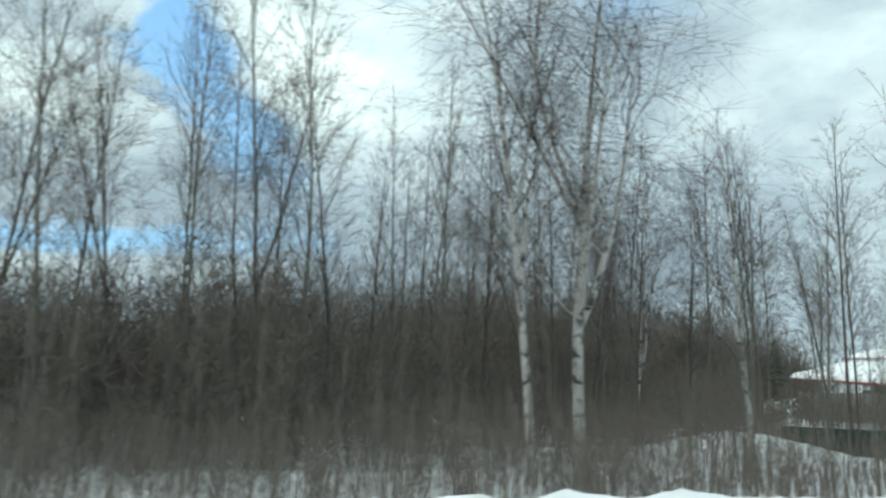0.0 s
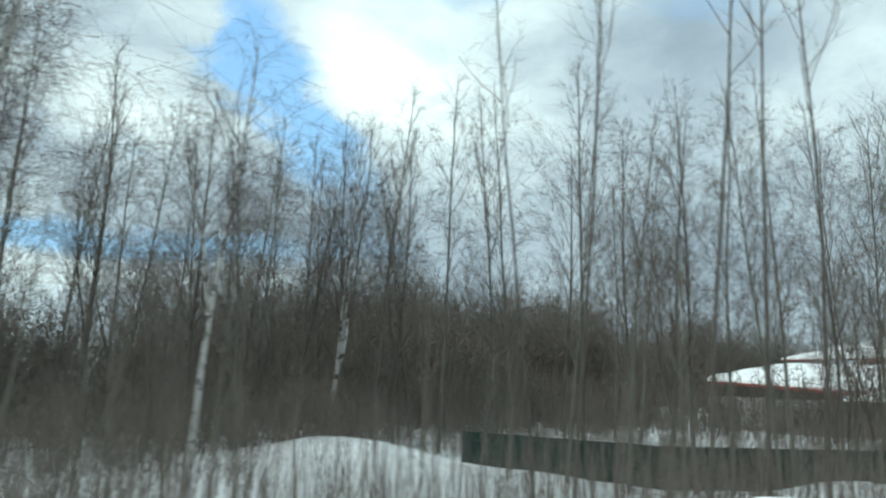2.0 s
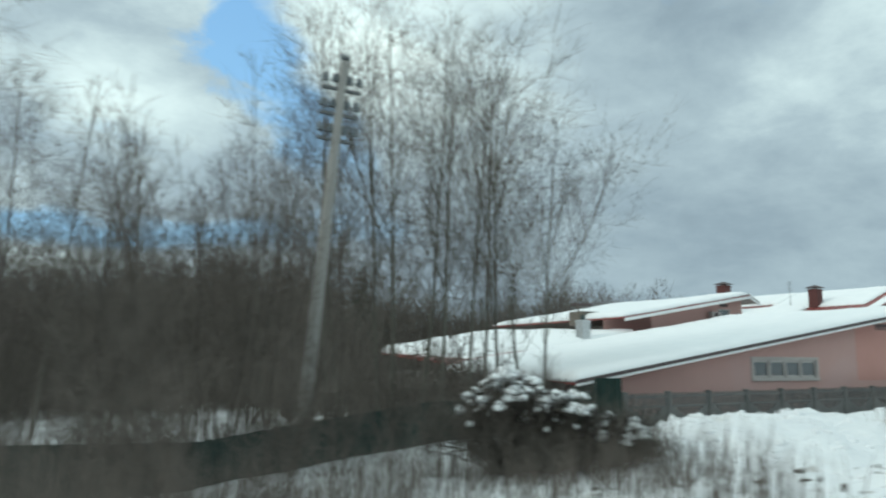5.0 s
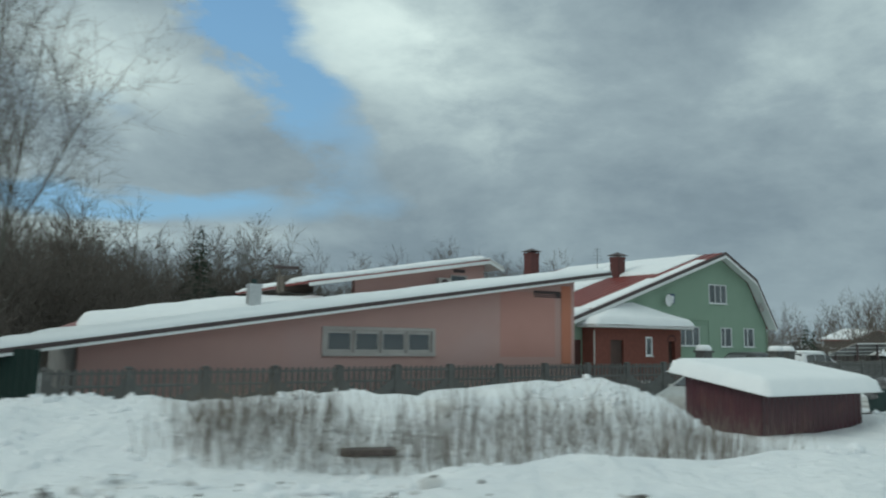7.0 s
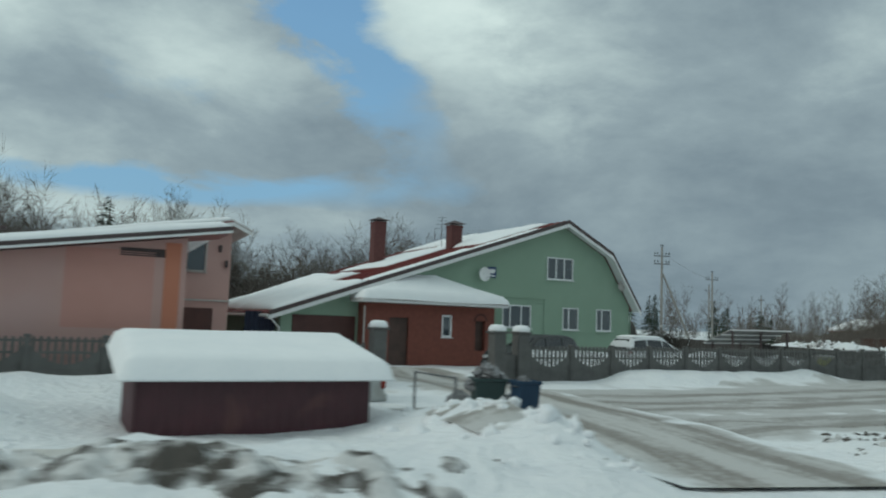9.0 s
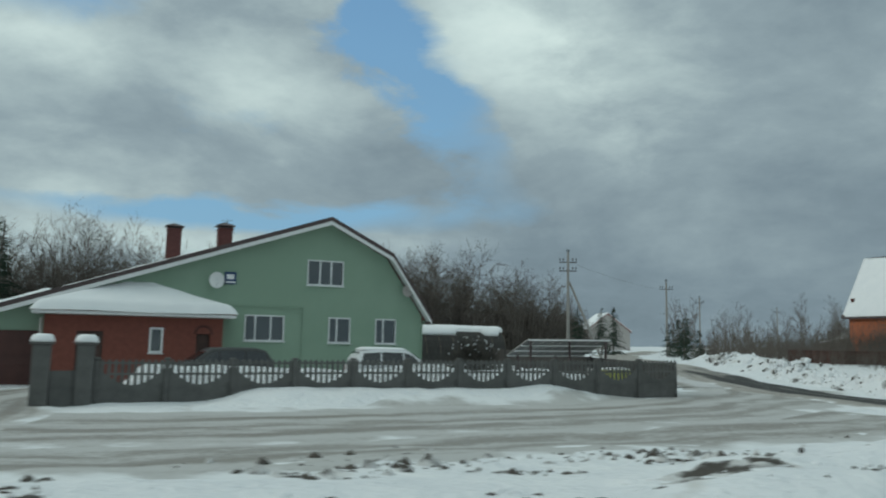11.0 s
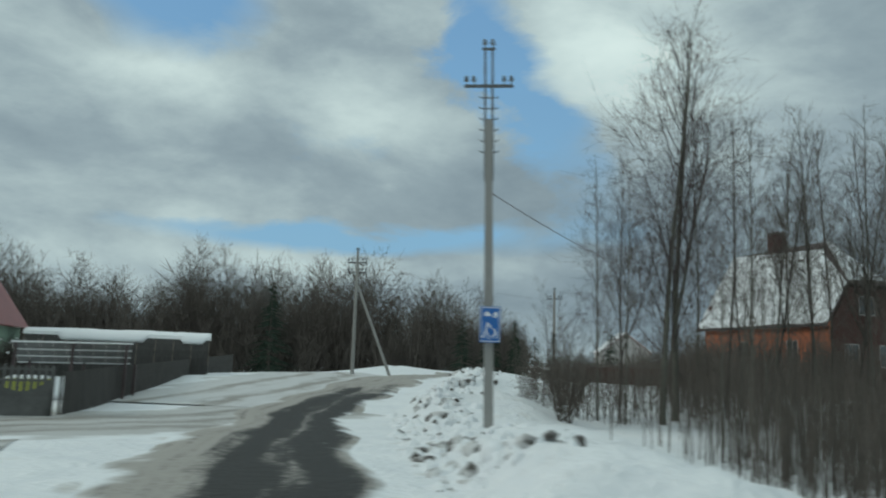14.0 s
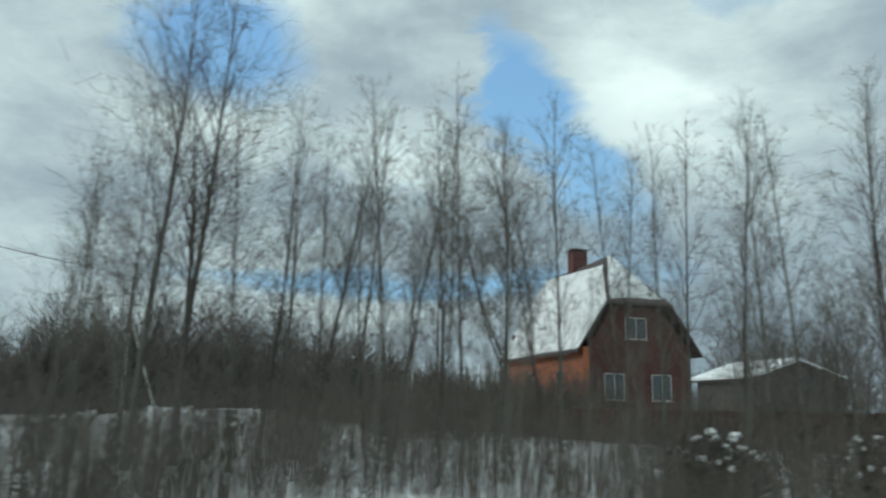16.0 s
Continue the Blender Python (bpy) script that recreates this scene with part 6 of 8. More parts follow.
def spruce(x, y, h, seed):
    rng = np.random.default_rng(seed)
    ob = thing("spruce_tree", "dark green spruce with drooping boughs", "tree", Matrix.Translation((x, y, spot(x, y))))
    tr = Limbs()
    tr.put(grow(rng, (0, 0, -0.3), (0, 0, 1), h + 0.3, 0.01, 0, 6), np.linspace(0.02 * h, 0.02, 7), 6)
    t = new("trunk", raw_mesh("trunk", *tr.arrays(), BARKDARK, True))
    vs, fs, n = [], [], 0
    for k in range(int(h * 20)):
        q = rng.uniform(0.06, 1.0)
        a = rng.uniform(0, math.tau)
        ln = (1 - q) ** 0.75 * h * 0.36 * rng.uniform(0.7, 1.15) + 0.1
        z = q * h
        for s in range(7):
            u = (s + 0.5) / 7
            p = np.array([math.cos(a) * ln * u, math.sin(a) * ln * u, z - 0.3 * ln * u * u])
            w = (0.22 * ln * (1.1 - u) + 0.06)
            for g in (-1, 1):
                d = np.array([-math.sin(a) * g, math.cos(a) * g, -0.25 + rng.normal(0, 0.15)]) * w + np.array([math.cos(a), math.sin(a), 0]) * w * 0.7
                vs += [p, p + d * 0.5 + np.array([0, 0, 0.05 * w]), p + d, p + d * 0.4 - np.array([0, 0, 0.12 * w + 0.02])]
                fs.append((n, n + 1, n + 2, n + 3))
                n += 4
    c = new("crown", raw_mesh("crown", np.array(vs), np.array(fs), NEEDLE))
    t.parent = c.parent = ob
    return ob


def blades(name, label, places, hmin, hmax, width, seed, material, lean=0.25):
    """Dead grass and reeds: thin bent blades, each a narrow strip."""
    rng = np.random.default_rng(seed)
    x, y = places
    n = len(x)
    z = height(x, y)
    h = rng.uniform(hmin, hmax, n)
    a = rng.uniform(0, math.tau, n)
    lx, ly = rng.normal(0, lean, n) * h, rng.normal(0, lean, n) * h
    wx, wy = np.cos(a) * width, np.sin(a) * width
    P = np.stack([np.stack([x - wx, y - wy, z - 0.1], -1), np.stack([x + wx, y + wy, z - 0.1], -1),
                  np.stack([x + wx * 0.7 + lx * 0.4, y + wy * 0.7 + ly * 0.4, z + h * 0.6], -1), np.stack([x - wx * 0.7 + lx * 0.4, y - wy * 0.7 + ly * 0.4, z + h * 0.6], -1),
                  np.stack([x + lx + wx * 0.2, y + ly + wy * 0.2, z + h], -1), np.stack([x + lx - wx * 0.2, y + ly - wy * 0.2, z + h], -1)], 1)
    i = np.arange(n)[:, None] * 6
    f = np.concatenate([i + np.array([[0, 1, 2, 3]]), i + np.array([[3, 2, 4, 5]])])
    return tagged(new(name, raw_mesh(name, P.reshape(-1, 3), f, material)), label, "grass", kind="stuff")


def grasses():
    rng = np.random.default_rng(5)

    def along(d0, d1, x0, x1, n):
        x = rng.uniform(x0, x1, n)
        d = rng.uniform(d0, d1, n)
        s = np.interp(x, ROAD[:, 0], np.arange(len(ROAD)))
        y = np.interp(x, ROAD[:, 0], ROAD[:, 1])
        i = np.clip(s.astype(int), 0, len(ROAD) - 2)
        t = ROAD[i + 1] - ROAD[i]
        t = t / np.hypot(t[:, 0], t[:, 1])[:, None]
        return x - t[:, 1] * d, y + t[:, 0] * d

    u, off = rng.uniform(0, 1, 3000) ** 1.2 + rng.normal(0, 0.03, 3000), rng.uniform(-1.1, 1.2, 3000)
    x, y = 4.0 + 10.2 * u - 0.31 * off, 17.0 + 3.2 * u + 0.95 * off
    k = lumps(x, y, 0.25) > -0.7 + 0.5 * u
    blades("dead_grass", "dry brown grass stalks standing in the snow bank", (x[k], y[k]), 0.25, 0.95, 0.0065, 1, REED, 0.24)
    x, y = along(7.5, 10.5, -8.5, 1.5, 1500)
    k = lumps(x, y, 0.9) > -0.25 + 0.09 * (x + 4)
    blades("dead_grass", "dark dry stalks sticking out of the roadside snow", (x[k], y[k]), 0.4, 1.2, 0.008, 6, TWIG, 0.15)
    x, y = along(9.8, 16.5, -62, -6, 9000)
    k = lumps(x, y, 1.1) > np.where(x < -34, -0.6, -0.3)
    blades("dead_grass", "dry stalks and thin shoots along the verge", (x[k], y[k]), 0.5, 2.0, 0.008, 2, TWIG, 0.13)
    x, y = along(9.2, 22.0, 67, 102, 4300)
    k = (lumps(x, y, 1.1) > -0.5) & (x > 59.2 + np.maximum(0, 53.5 - y) * 0.38 + rng.normal(0, 0.9, len(x)))
    blades("dead_grass", "dry stalks and thin shoots along the verge", (x[k], y[k]), 0.5, 2.3, 0.010, 3, TWIG, 0.07)
    x, y = along(8.6, 15.0, 62, 74, 1150)
    k = (lumps(x + 9, y, 0.4) > -0.35) & (np.hypot(x - 67.4, y - 58.6) > 1.7) & (x > 59.2 + np.maximum(0, 53.5 - y) * 0.38 + rng.normal(0, 0.9, len(x)))
    blades("dead_grass", "upright bare shoots crowding the verge beyond the lane", (x[k], y[k]), 0.9, 2.6, 0.015, 14, BARKDARK, 0.05)
    x, y = along(8.3, 17.0, 60, 82, 3000)
    k = (lumps(x, y, 0.5) > -0.15) & (np.hypot(x - 67.4, y - 58.6) > 1.7) & (x > 59.2 + np.maximum(0, 53.5 - y) * 0.38 + rng.normal(0, 0.9, len(x)))
    blades("dead_grass", "dark shoots standing thick on the bank", (x[k], y[k]), 0.7, 2.1, 0.014, 9, BARKDARK, 0.05)
    x, y = along(11.0, 15.5, -6.0, 3.4, 1500)
    k = (x < -2.4 - 0.3 * (y - 13)) & (lumps(x, y, 0.5) > -0.35)
    blades("dead_grass", "dark thin shoots in the roadside snow", (x[k], y[k]), 0.4, 1.2, 0.008, 10, BARKDARK, 0.15)


# ---- fences, poles, signs ----
def concrete_fence():
    """One panel of the concrete fence with its post, to be copied: solid slab below, pickets above."""
    f = thing("fence_panel", "grey concrete fence panel with picket-topped upper part", "fence", group="concrete fence panels")
    L_ = 2.05
    make("post", MB().box(-0.08, -0.08, -0.3, 0.08, 0.08, 1.52, bevel=0.02).box(-0.10, -0.10, 1.52, 0.10, 0.10, 1.60, bevel=0.02), CONCRETE, f)
    x0, x1, n = 0.082, L_ - 0.082, 14
    dip = lambda x: 0.76 + 0.52 * (2 * (x - x0) / (x1 - x0) - 1) ** 2
    xs = [x0 + (x1 - x0) * k / n for k in range(n + 1)]
    make("slab", MB().prism([(x1, -0.2), (x0, -0.2)] + [(x, dip(x)) for x in xs], -0.03, 0.03), CONCRETE, f)
    make("slab_face", MB().box(0.22, -0.042, -0.05, L_ - 0.22, -0.031, 0.62, bevel=0.005), CONCRETE, f)
    make("rail", MB().box(0.30, -0.034, 1.06, L_ - 0.30, 0.034, 1.13, bevel=0.01), CONCRETE, f)
    n = 10
    for k in range(n):
        x = 0.16 + (L_ - 0.32) * k / (n - 1)
        make("picket", MB().prism([(x - 0.052, dip(x) - 0.03), (x + 0.052, dip(x) - 0.03), (x + 0.052, 1.50), (x, 1.56), (x - 0.052, 1.50)], -0.022, 0.022), CONCRETE, f)
    make("rail", MB().box(x0, -0.03, 1.40, x1, -0.0225, 1.46), CONCRETE, f)
    return f


def fence_run(proto, a, b, zs, label=""):
    a, b = np.array(a, float), np.array(b, float)
    n = max(1, round(float(np.hypot(*(b - a))) / 2.05))
    ang = math.degrees(math.atan2(b[1] - a[1], b[0] - a[0]))
    for k in range(n):
        p = a + (b - a) * k / n
        z = zs[0] + (zs[1] - zs[0]) * k / n
        ob = copy_thing(proto, pose(p[0], p[1], z, 0, 0, ang))
        ob.scale = (float(np.hypot(*(b - a))) / n / 2.05, 1, 1)


def gate_post(x, y, z, ang):
    g = thing("gate_post", "grey brick gate post with a round snow cap", "post", pose(x, y, z, 0, 0, ang), group="gate posts")
    make("shaft", MB().box(-0.24, -0.24, -0.3, 0.24, 0.24, 1.92, bevel=0.015), CONCRETE, g)
    make("cap", MB().box(-0.31, -0.31, 1.92, 0.31, 0.31, 2.0, bevel=0.02), CONCRETE, g)
    rings = []
    for k in range(7):
        q = k / 6
        r = 0.33 * math.cos(q * math.pi / 2) ** 0.45 + 0.001
        rings.append([(r * math.cos(i * math.tau / 12), r * math.sin(i * math.tau / 12), 2.0 + 0.24 * math.sin(q * math.pi / 2)) for i in range(12)])
    make("snow_cap", MB().loft(rings, True), ROOF_SNOW, g, "round cap of snow", True)
    return g


def sheet_fence(name, a, b, za, zb, h, material, label, pitch=0.12):
    """A fence or wall of ribbed sheet metal from a to b."""
    a, b = Vector((*a, 0)), Vector((*b, 0))
    d = b - a
    L_ = d.length
    n = max(2, int(L_ / (pitch / 2)))
    ob = thing(name, label, "fence", pose(a.x, a.y, 0, 0, 0, math.degrees(math.atan2(d.y, d.x))))
    verts, faces = [], []
    for i in range(n + 1):
        x, y = L_ * i / n, 0.022 * (1 if (i // 2) % 2 else -1)
        z = za + (zb - za) * i / n
        verts += [(x, y, z), (x, y, z + h), (x, y + 0.006, z), (x, y + 0.006, z + h)]
    for i in range(n):
        k = i * 4
        faces += [(k, k + 4, k + 5, k + 1), (k + 2, k + 3, k + 7, k + 6), (k + 1, k + 5, k + 7, k + 3)]
    make("sheet", MB().add(verts, faces), material, ob)
    for k in range(int(L_ / 2.5) + 1):
        x = min(L_ - 0.03, k * 2.5 + 0.03)
        z = za + (zb - za) * x / L_
        make("post", MB().box(x - 0.03, 0.035, z - 0.4, x + 0.03, 0.095, z + h + 0.03, bevel=0.008), material, ob)
    return ob


def insulator(parent, x, y, z, s=1.0):
    mb = MB().tube([(x, y, z), (x, y, z + 0.10 * s)], 0.012, 6)
    mb.tube([(x, y, z + 0.10 * s), (x, y, z + 0.16 * s), (x, y, z + 0.17 * s), (x, y, z + 0.23 * s), (x, y, z + 0.26 * s)], [0.055 * s, 0.07 * s, 0.045 * s, 0.05 * s, 0.02 * s], 9)
    make("insulator", mb, PORCELAIN, parent)


def trident_pole(x, y, turn, top=11.3, base=None, lean=(0, 0), label=""):
    """A concrete power pole with a steel extension, crossarm and short step arms."""
    z = spot(x, y) if base is None else base
    p = thing("power_pole", label or "grey concrete power pole with steel extension and crossarm", "power pole", Matrix.Translation((x, y, z)) @ Euler((radians(lean[0]), radians(lean[1]), radians(turn))).to_matrix().to_4x4())
    H = top - z
    hc = H - 2.6
    make("shaft", MB().loft([[(-a, -b, zz), (a, -b, zz), (a, b, zz), (-a, b, zz)] for a, b, zz in ((0.13, 0.12, -0.5), (0.115, 0.105, hc * 0.5), (0.095, 0.085, hc + 0.4))]), POLECON, p)
    for s in (-1, 1):
        make("extension_bar", MB().box(s * 0.10 - 0.03, -0.03, hc - 1.3, s * 0.10 + 0.03, 0.03, H - 0.1, bevel=0.006), STEEL, p)
    arm = H - 1.25
    make("crossarm", MB().box(-0.68, -0.04, arm, 0.68, 0.04, arm + 0.08, bevel=0.008), STEEL, p)
    for xx in (-0.62, -0.42, 0.42, 0.62):
        insulator(p, xx, 0, arm + 0.08)
    for xx in (-0.11, 0.11):
        insulator(p, xx, 0, H - 0.1)
    make("crossarm", MB().box(-0.18, -0.035, H - 0.16, 0.18, 0.035, H - 0.10), STEEL, p)
    for k in range(6):
        zz = arm - 0.30 - k * 0.31
        make("step_arm", MB().tube([(-0.26, -0.02, zz + 0.04), (-0.2, 0, zz), (0.2, 0, zz), (0.26, -0.02, zz + 0.04)], 0.016, 6), STEEL, p)
    return p


def wood_pole(x, y, turn, top, arms=1, strut=None, label="grey power pole with crossarm and insulators", lean=(0, 0), half=0.75, thick=1.0):
    z = spot(x, y)
    p = thing("power_pole", label, "power pole", Matrix.Translation((x, y, z)) @ Euler((radians(lean[0]), radians(lean[1]), radians(turn))).to_matrix().to_4x4())
    H = top - z
    make("shaft", MB().tube([(0, 0, -0.5), (0, 0, H * 0.5), (0, 0, H)], [0.15 * thick, 0.125 * thick, 0.10 * thick], 8), POLECON, p)
    for k in range(arms):
        zz = H - 0.9 - k * 0.75
        make("crossarm", MB().box(-half, -0.05, zz, half, 0.05, zz + 0.09, bevel=0.01), STEEL, p)
        for xx in (-half + 0.07, -half + 0.35, half - 0.35, half - 0.07):
            insulator(p, xx, 0, zz + 0.09, 1.2 * thick)
    for xx in (-0.07, 0.07):
        insulator(p, xx, 0, H - 0.05, 1.2)
    if strut:
        make("strut", MB().tube([(strut, 0, -0.4), (0.1, 0, H * 0.72)], [0.12, 0.09], 8), POLECON, p)
    return p


def wire(a, b, sag, r=0.012):
    a, b = Vector(a), Vector(b)
    pts = [a.lerp(b, k / 14) - Vector((0, 0, sag * 4 * (k / 14) * (1 - k / 14))) for k in range(15)]
    ob = make("power_line", MB().tube([tuple(p) for p in pts], r, 4), DARKTRIM, label="thin dark overhead power line")
    ob["category"] = "cable"
    return ob


def zone_sign(x, y, z, turn):
    """Blue residential-zone sign on the pole, with thin white symbols."""
    s = thing("zone_sign", "blue residential zone road sign with small white symbols on the pole", "road sign", pose(x, y, z, 0, 0, turn) @ Matrix.Diagonal((0.76, 1, 0.9, 1)))
    make("plate", MB().box(-0.35, -0.02, -0.52, 0.35, 0.0, 0.52, bevel=0.008), SIGNBLUE, s)
    f = -0.026
    for x0, z0, x1, z1 in ((-0.325, 0.475, 0.325, 0.495), (-0.325, -0.495, 0.325, -0.475), (-0.325, -0.475, -0.305, 0.475), (0.305, -0.475, 0.325, 0.475)):
        make("rim", MB().box(x0, f, z0, x1, f + 0.005, z1), SIGNWHITE, s)
    make("car_symbol", MB().prism([(-0.20, 0.24), (0.02, 0.24), (0.02, 0.31), (-0.04, 0.32), (-0.07, 0.37), (-0.15, 0.37), (-0.18, 0.32), (-0.20, 0.31)], f, f + 0.005), SIGNWHITE, s)
    make("house_symbol", MB().prism([(0.12, 0.20), (0.25, 0.20), (0.25, 0.32), (0.185, 0.38), (0.12, 0.32)], f, f + 0.005), SIGNWHITE, s)
    for pts in ([(-0.08, 0.06), (-0.14, -0.16), (-0.25, -0.40)], [(-0.14, -0.16), (-0.06, -0.26), (-0.04, -0.42)], [(-0.08, 0.02), (0.04, -0.10)], [(0.12, -0.12), (0.20, -0.24), (0.27, -0.40)], [(0.20, -0.24), (0.08, -0.38)]):
        make("symbol_bar", MB().tube([(x, f, z) for x, z in pts], 0.026, 6), SIGNWHITE, s)
    make("strap", MB().box(-0.2, 0.001, 0.2, 0.2, 0.03, 0.24).box(-0.2, 0.001, -0.24, 0.2, 0.03, -0.20), STEEL, s)
    return s


def yield_sign(x, y, z, turn):
    """Give-way sign seen from behind on a steel post."""
    s = thing("give_way_sign", "grey back of a triangular give-way sign on a steel post", "road sign", pose(x, y, z, 0, 0, turn))
    make("post", MB().tube([(0, 0, -0.6), (0, 0, 2.42)], 0.035, 10), STEEL, s)
    a = 0.45
    tri = [(-a, 2.46), (-a + 0.04, 2.50), (a - 0.04, 2.50), (a, 2.46), (0.035, 1.72), (-0.035, 1.72)]
    make("plate", MB().prism(tri, 0.04, 0.055), GREYTRIM, s, "bare grey sheet back")
    make("rim", MB().prism([(-a - 0.01, 2.47), (-a + 0.03, 2.515), (a - 0.03, 2.515), (a + 0.01, 2.47), (a - 0.02, 2.455), (-a + 0.02, 2.455)], 0.03, 0.04), GALV, s)
    make("bracket", MB().box(-0.16, -0.002, 2.30, 0.16, 0.04, 2.34), STEEL, s)
    make("bracket", MB().box(-0.10, -0.002, 2.02, 0.10, 0.04, 2.06), STEEL, s)
    return s


# ---- shed, bins, cars, carport ----
def low_shed():
    s = thing("metal_shed", "low maroon sheet-metal shed under a thick snow cap", "shed", pose(16.06, 25.19, 0.0, 0, 0, 36.3))
    W, D = 4.68, 2.48

    def ribs(m, L_, h0, h1):
        verts, faces = [], []
        n = int(L_ / 0.06)
        for i in range(n + 1):
            x, y = L_ * i / n, 0.012 * (1 if (i // 2) % 2 else -1)
            verts += [(x, y, -0.3), (x, y, h0 + (h1 - h0) * i / n), (x, y + 0.03, -0.3), (x, y + 0.03, h0 + (h1 - h0) * i / n)]
        for i in range(n):
            k = i * 4
            faces += [(k, k + 4, k + 5, k + 1), (k + 2, k + 3, k + 7, k + 6), (k + 1, k + 5, k + 7, k + 3)]
        return MB(m).add(verts, faces)

    make("wall", ribs(Matrix(), W, 1.15, 1.15), MAROON, s)
    make("wall", ribs(pose(0, 0, 0, 0, 0, 90), D, 1.15, 1.5), MAROON, s)
    make("wall", ribs(pose(W, 0, 0, 0, 0, 90), D, 1.15, 1.5), MAROON, s)
    make("wall", ribs(pose(0, D, 0), W, 1.5, 1.5), MAROON, s)
    q = [(-0.25, -0.35, 1.11), (W + 0.3, -0.35, 1.11), (W + 0.3, D + 0.3, 1.55), (-0.25, D + 0.3, 1.55)]
    make("roof", MB().add(q + [(x, y, z + 0.05) for x, y, z in q], [(3, 2, 1, 0), (4, 5, 6, 7), (0, 1, 5, 4), (1, 2, 6, 5), (2, 3, 7, 6), (3, 0, 4, 7)]), MAROON, s)
    nx, ny = 40, 22
    top, low = [], []
    for j in range(ny + 1):
        for i in range(nx + 1):
            u, v = i / nx, j / ny
            x, y = -0.38 + (W + 0.8) * u, -0.48 + (D + 0.9) * v
            e = min(u * (W + 0.8), (1 - u) * (W + 0.8), v * (D + 0.9), (1 - v) * (D + 0.9)) / 0.42
            k = math.sqrt(max(0.0, 1 - (1 - min(1, e)) ** 2))
            zb = 1.16 + 0.15 * (y + 0.35)
            top.append((x, y, zb - 0.10 + (0.44 + 0.04 * float(lumps(x + 7, y, 1.1))) * k))
            low.append((x, y, zb - (0.12 if e < 0.05 else 0.0)))
    w, k = nx + 1, len(top)
    f = [(j * w + i, j * w + i + 1, (j + 1) * w + i + 1, (j + 1) * w + i) for j in range(ny) for i in range(nx)]
    make("snow_cap", MB().add(top, f), ROOF_SNOW, s, "thick rounded snow cap", True)
    make("snow_underside", MB().add(low, f), ROOF_SNOW, s, "", True)
    return s


def wheel(parent, x, y, z, r=0.33, w=0.22):
    whl = part_empty("wheel", parent, pose(x, y, z))
    make("tyre", MB().tube([(0, -w / 2, 0), (0, -w / 2 + 0.03, 0), (0, w / 2 - 0.03, 0), (0, w / 2, 0)], [r - 0.04, r, r, r - 0.04], 22), RUBBER, whl)
    make("rim", MB().tube([(0, -w / 2 - 0.008, 0), (0, w / 2 + 0.008, 0)], [r * 0.6, r * 0.6], 16), GALV, whl)


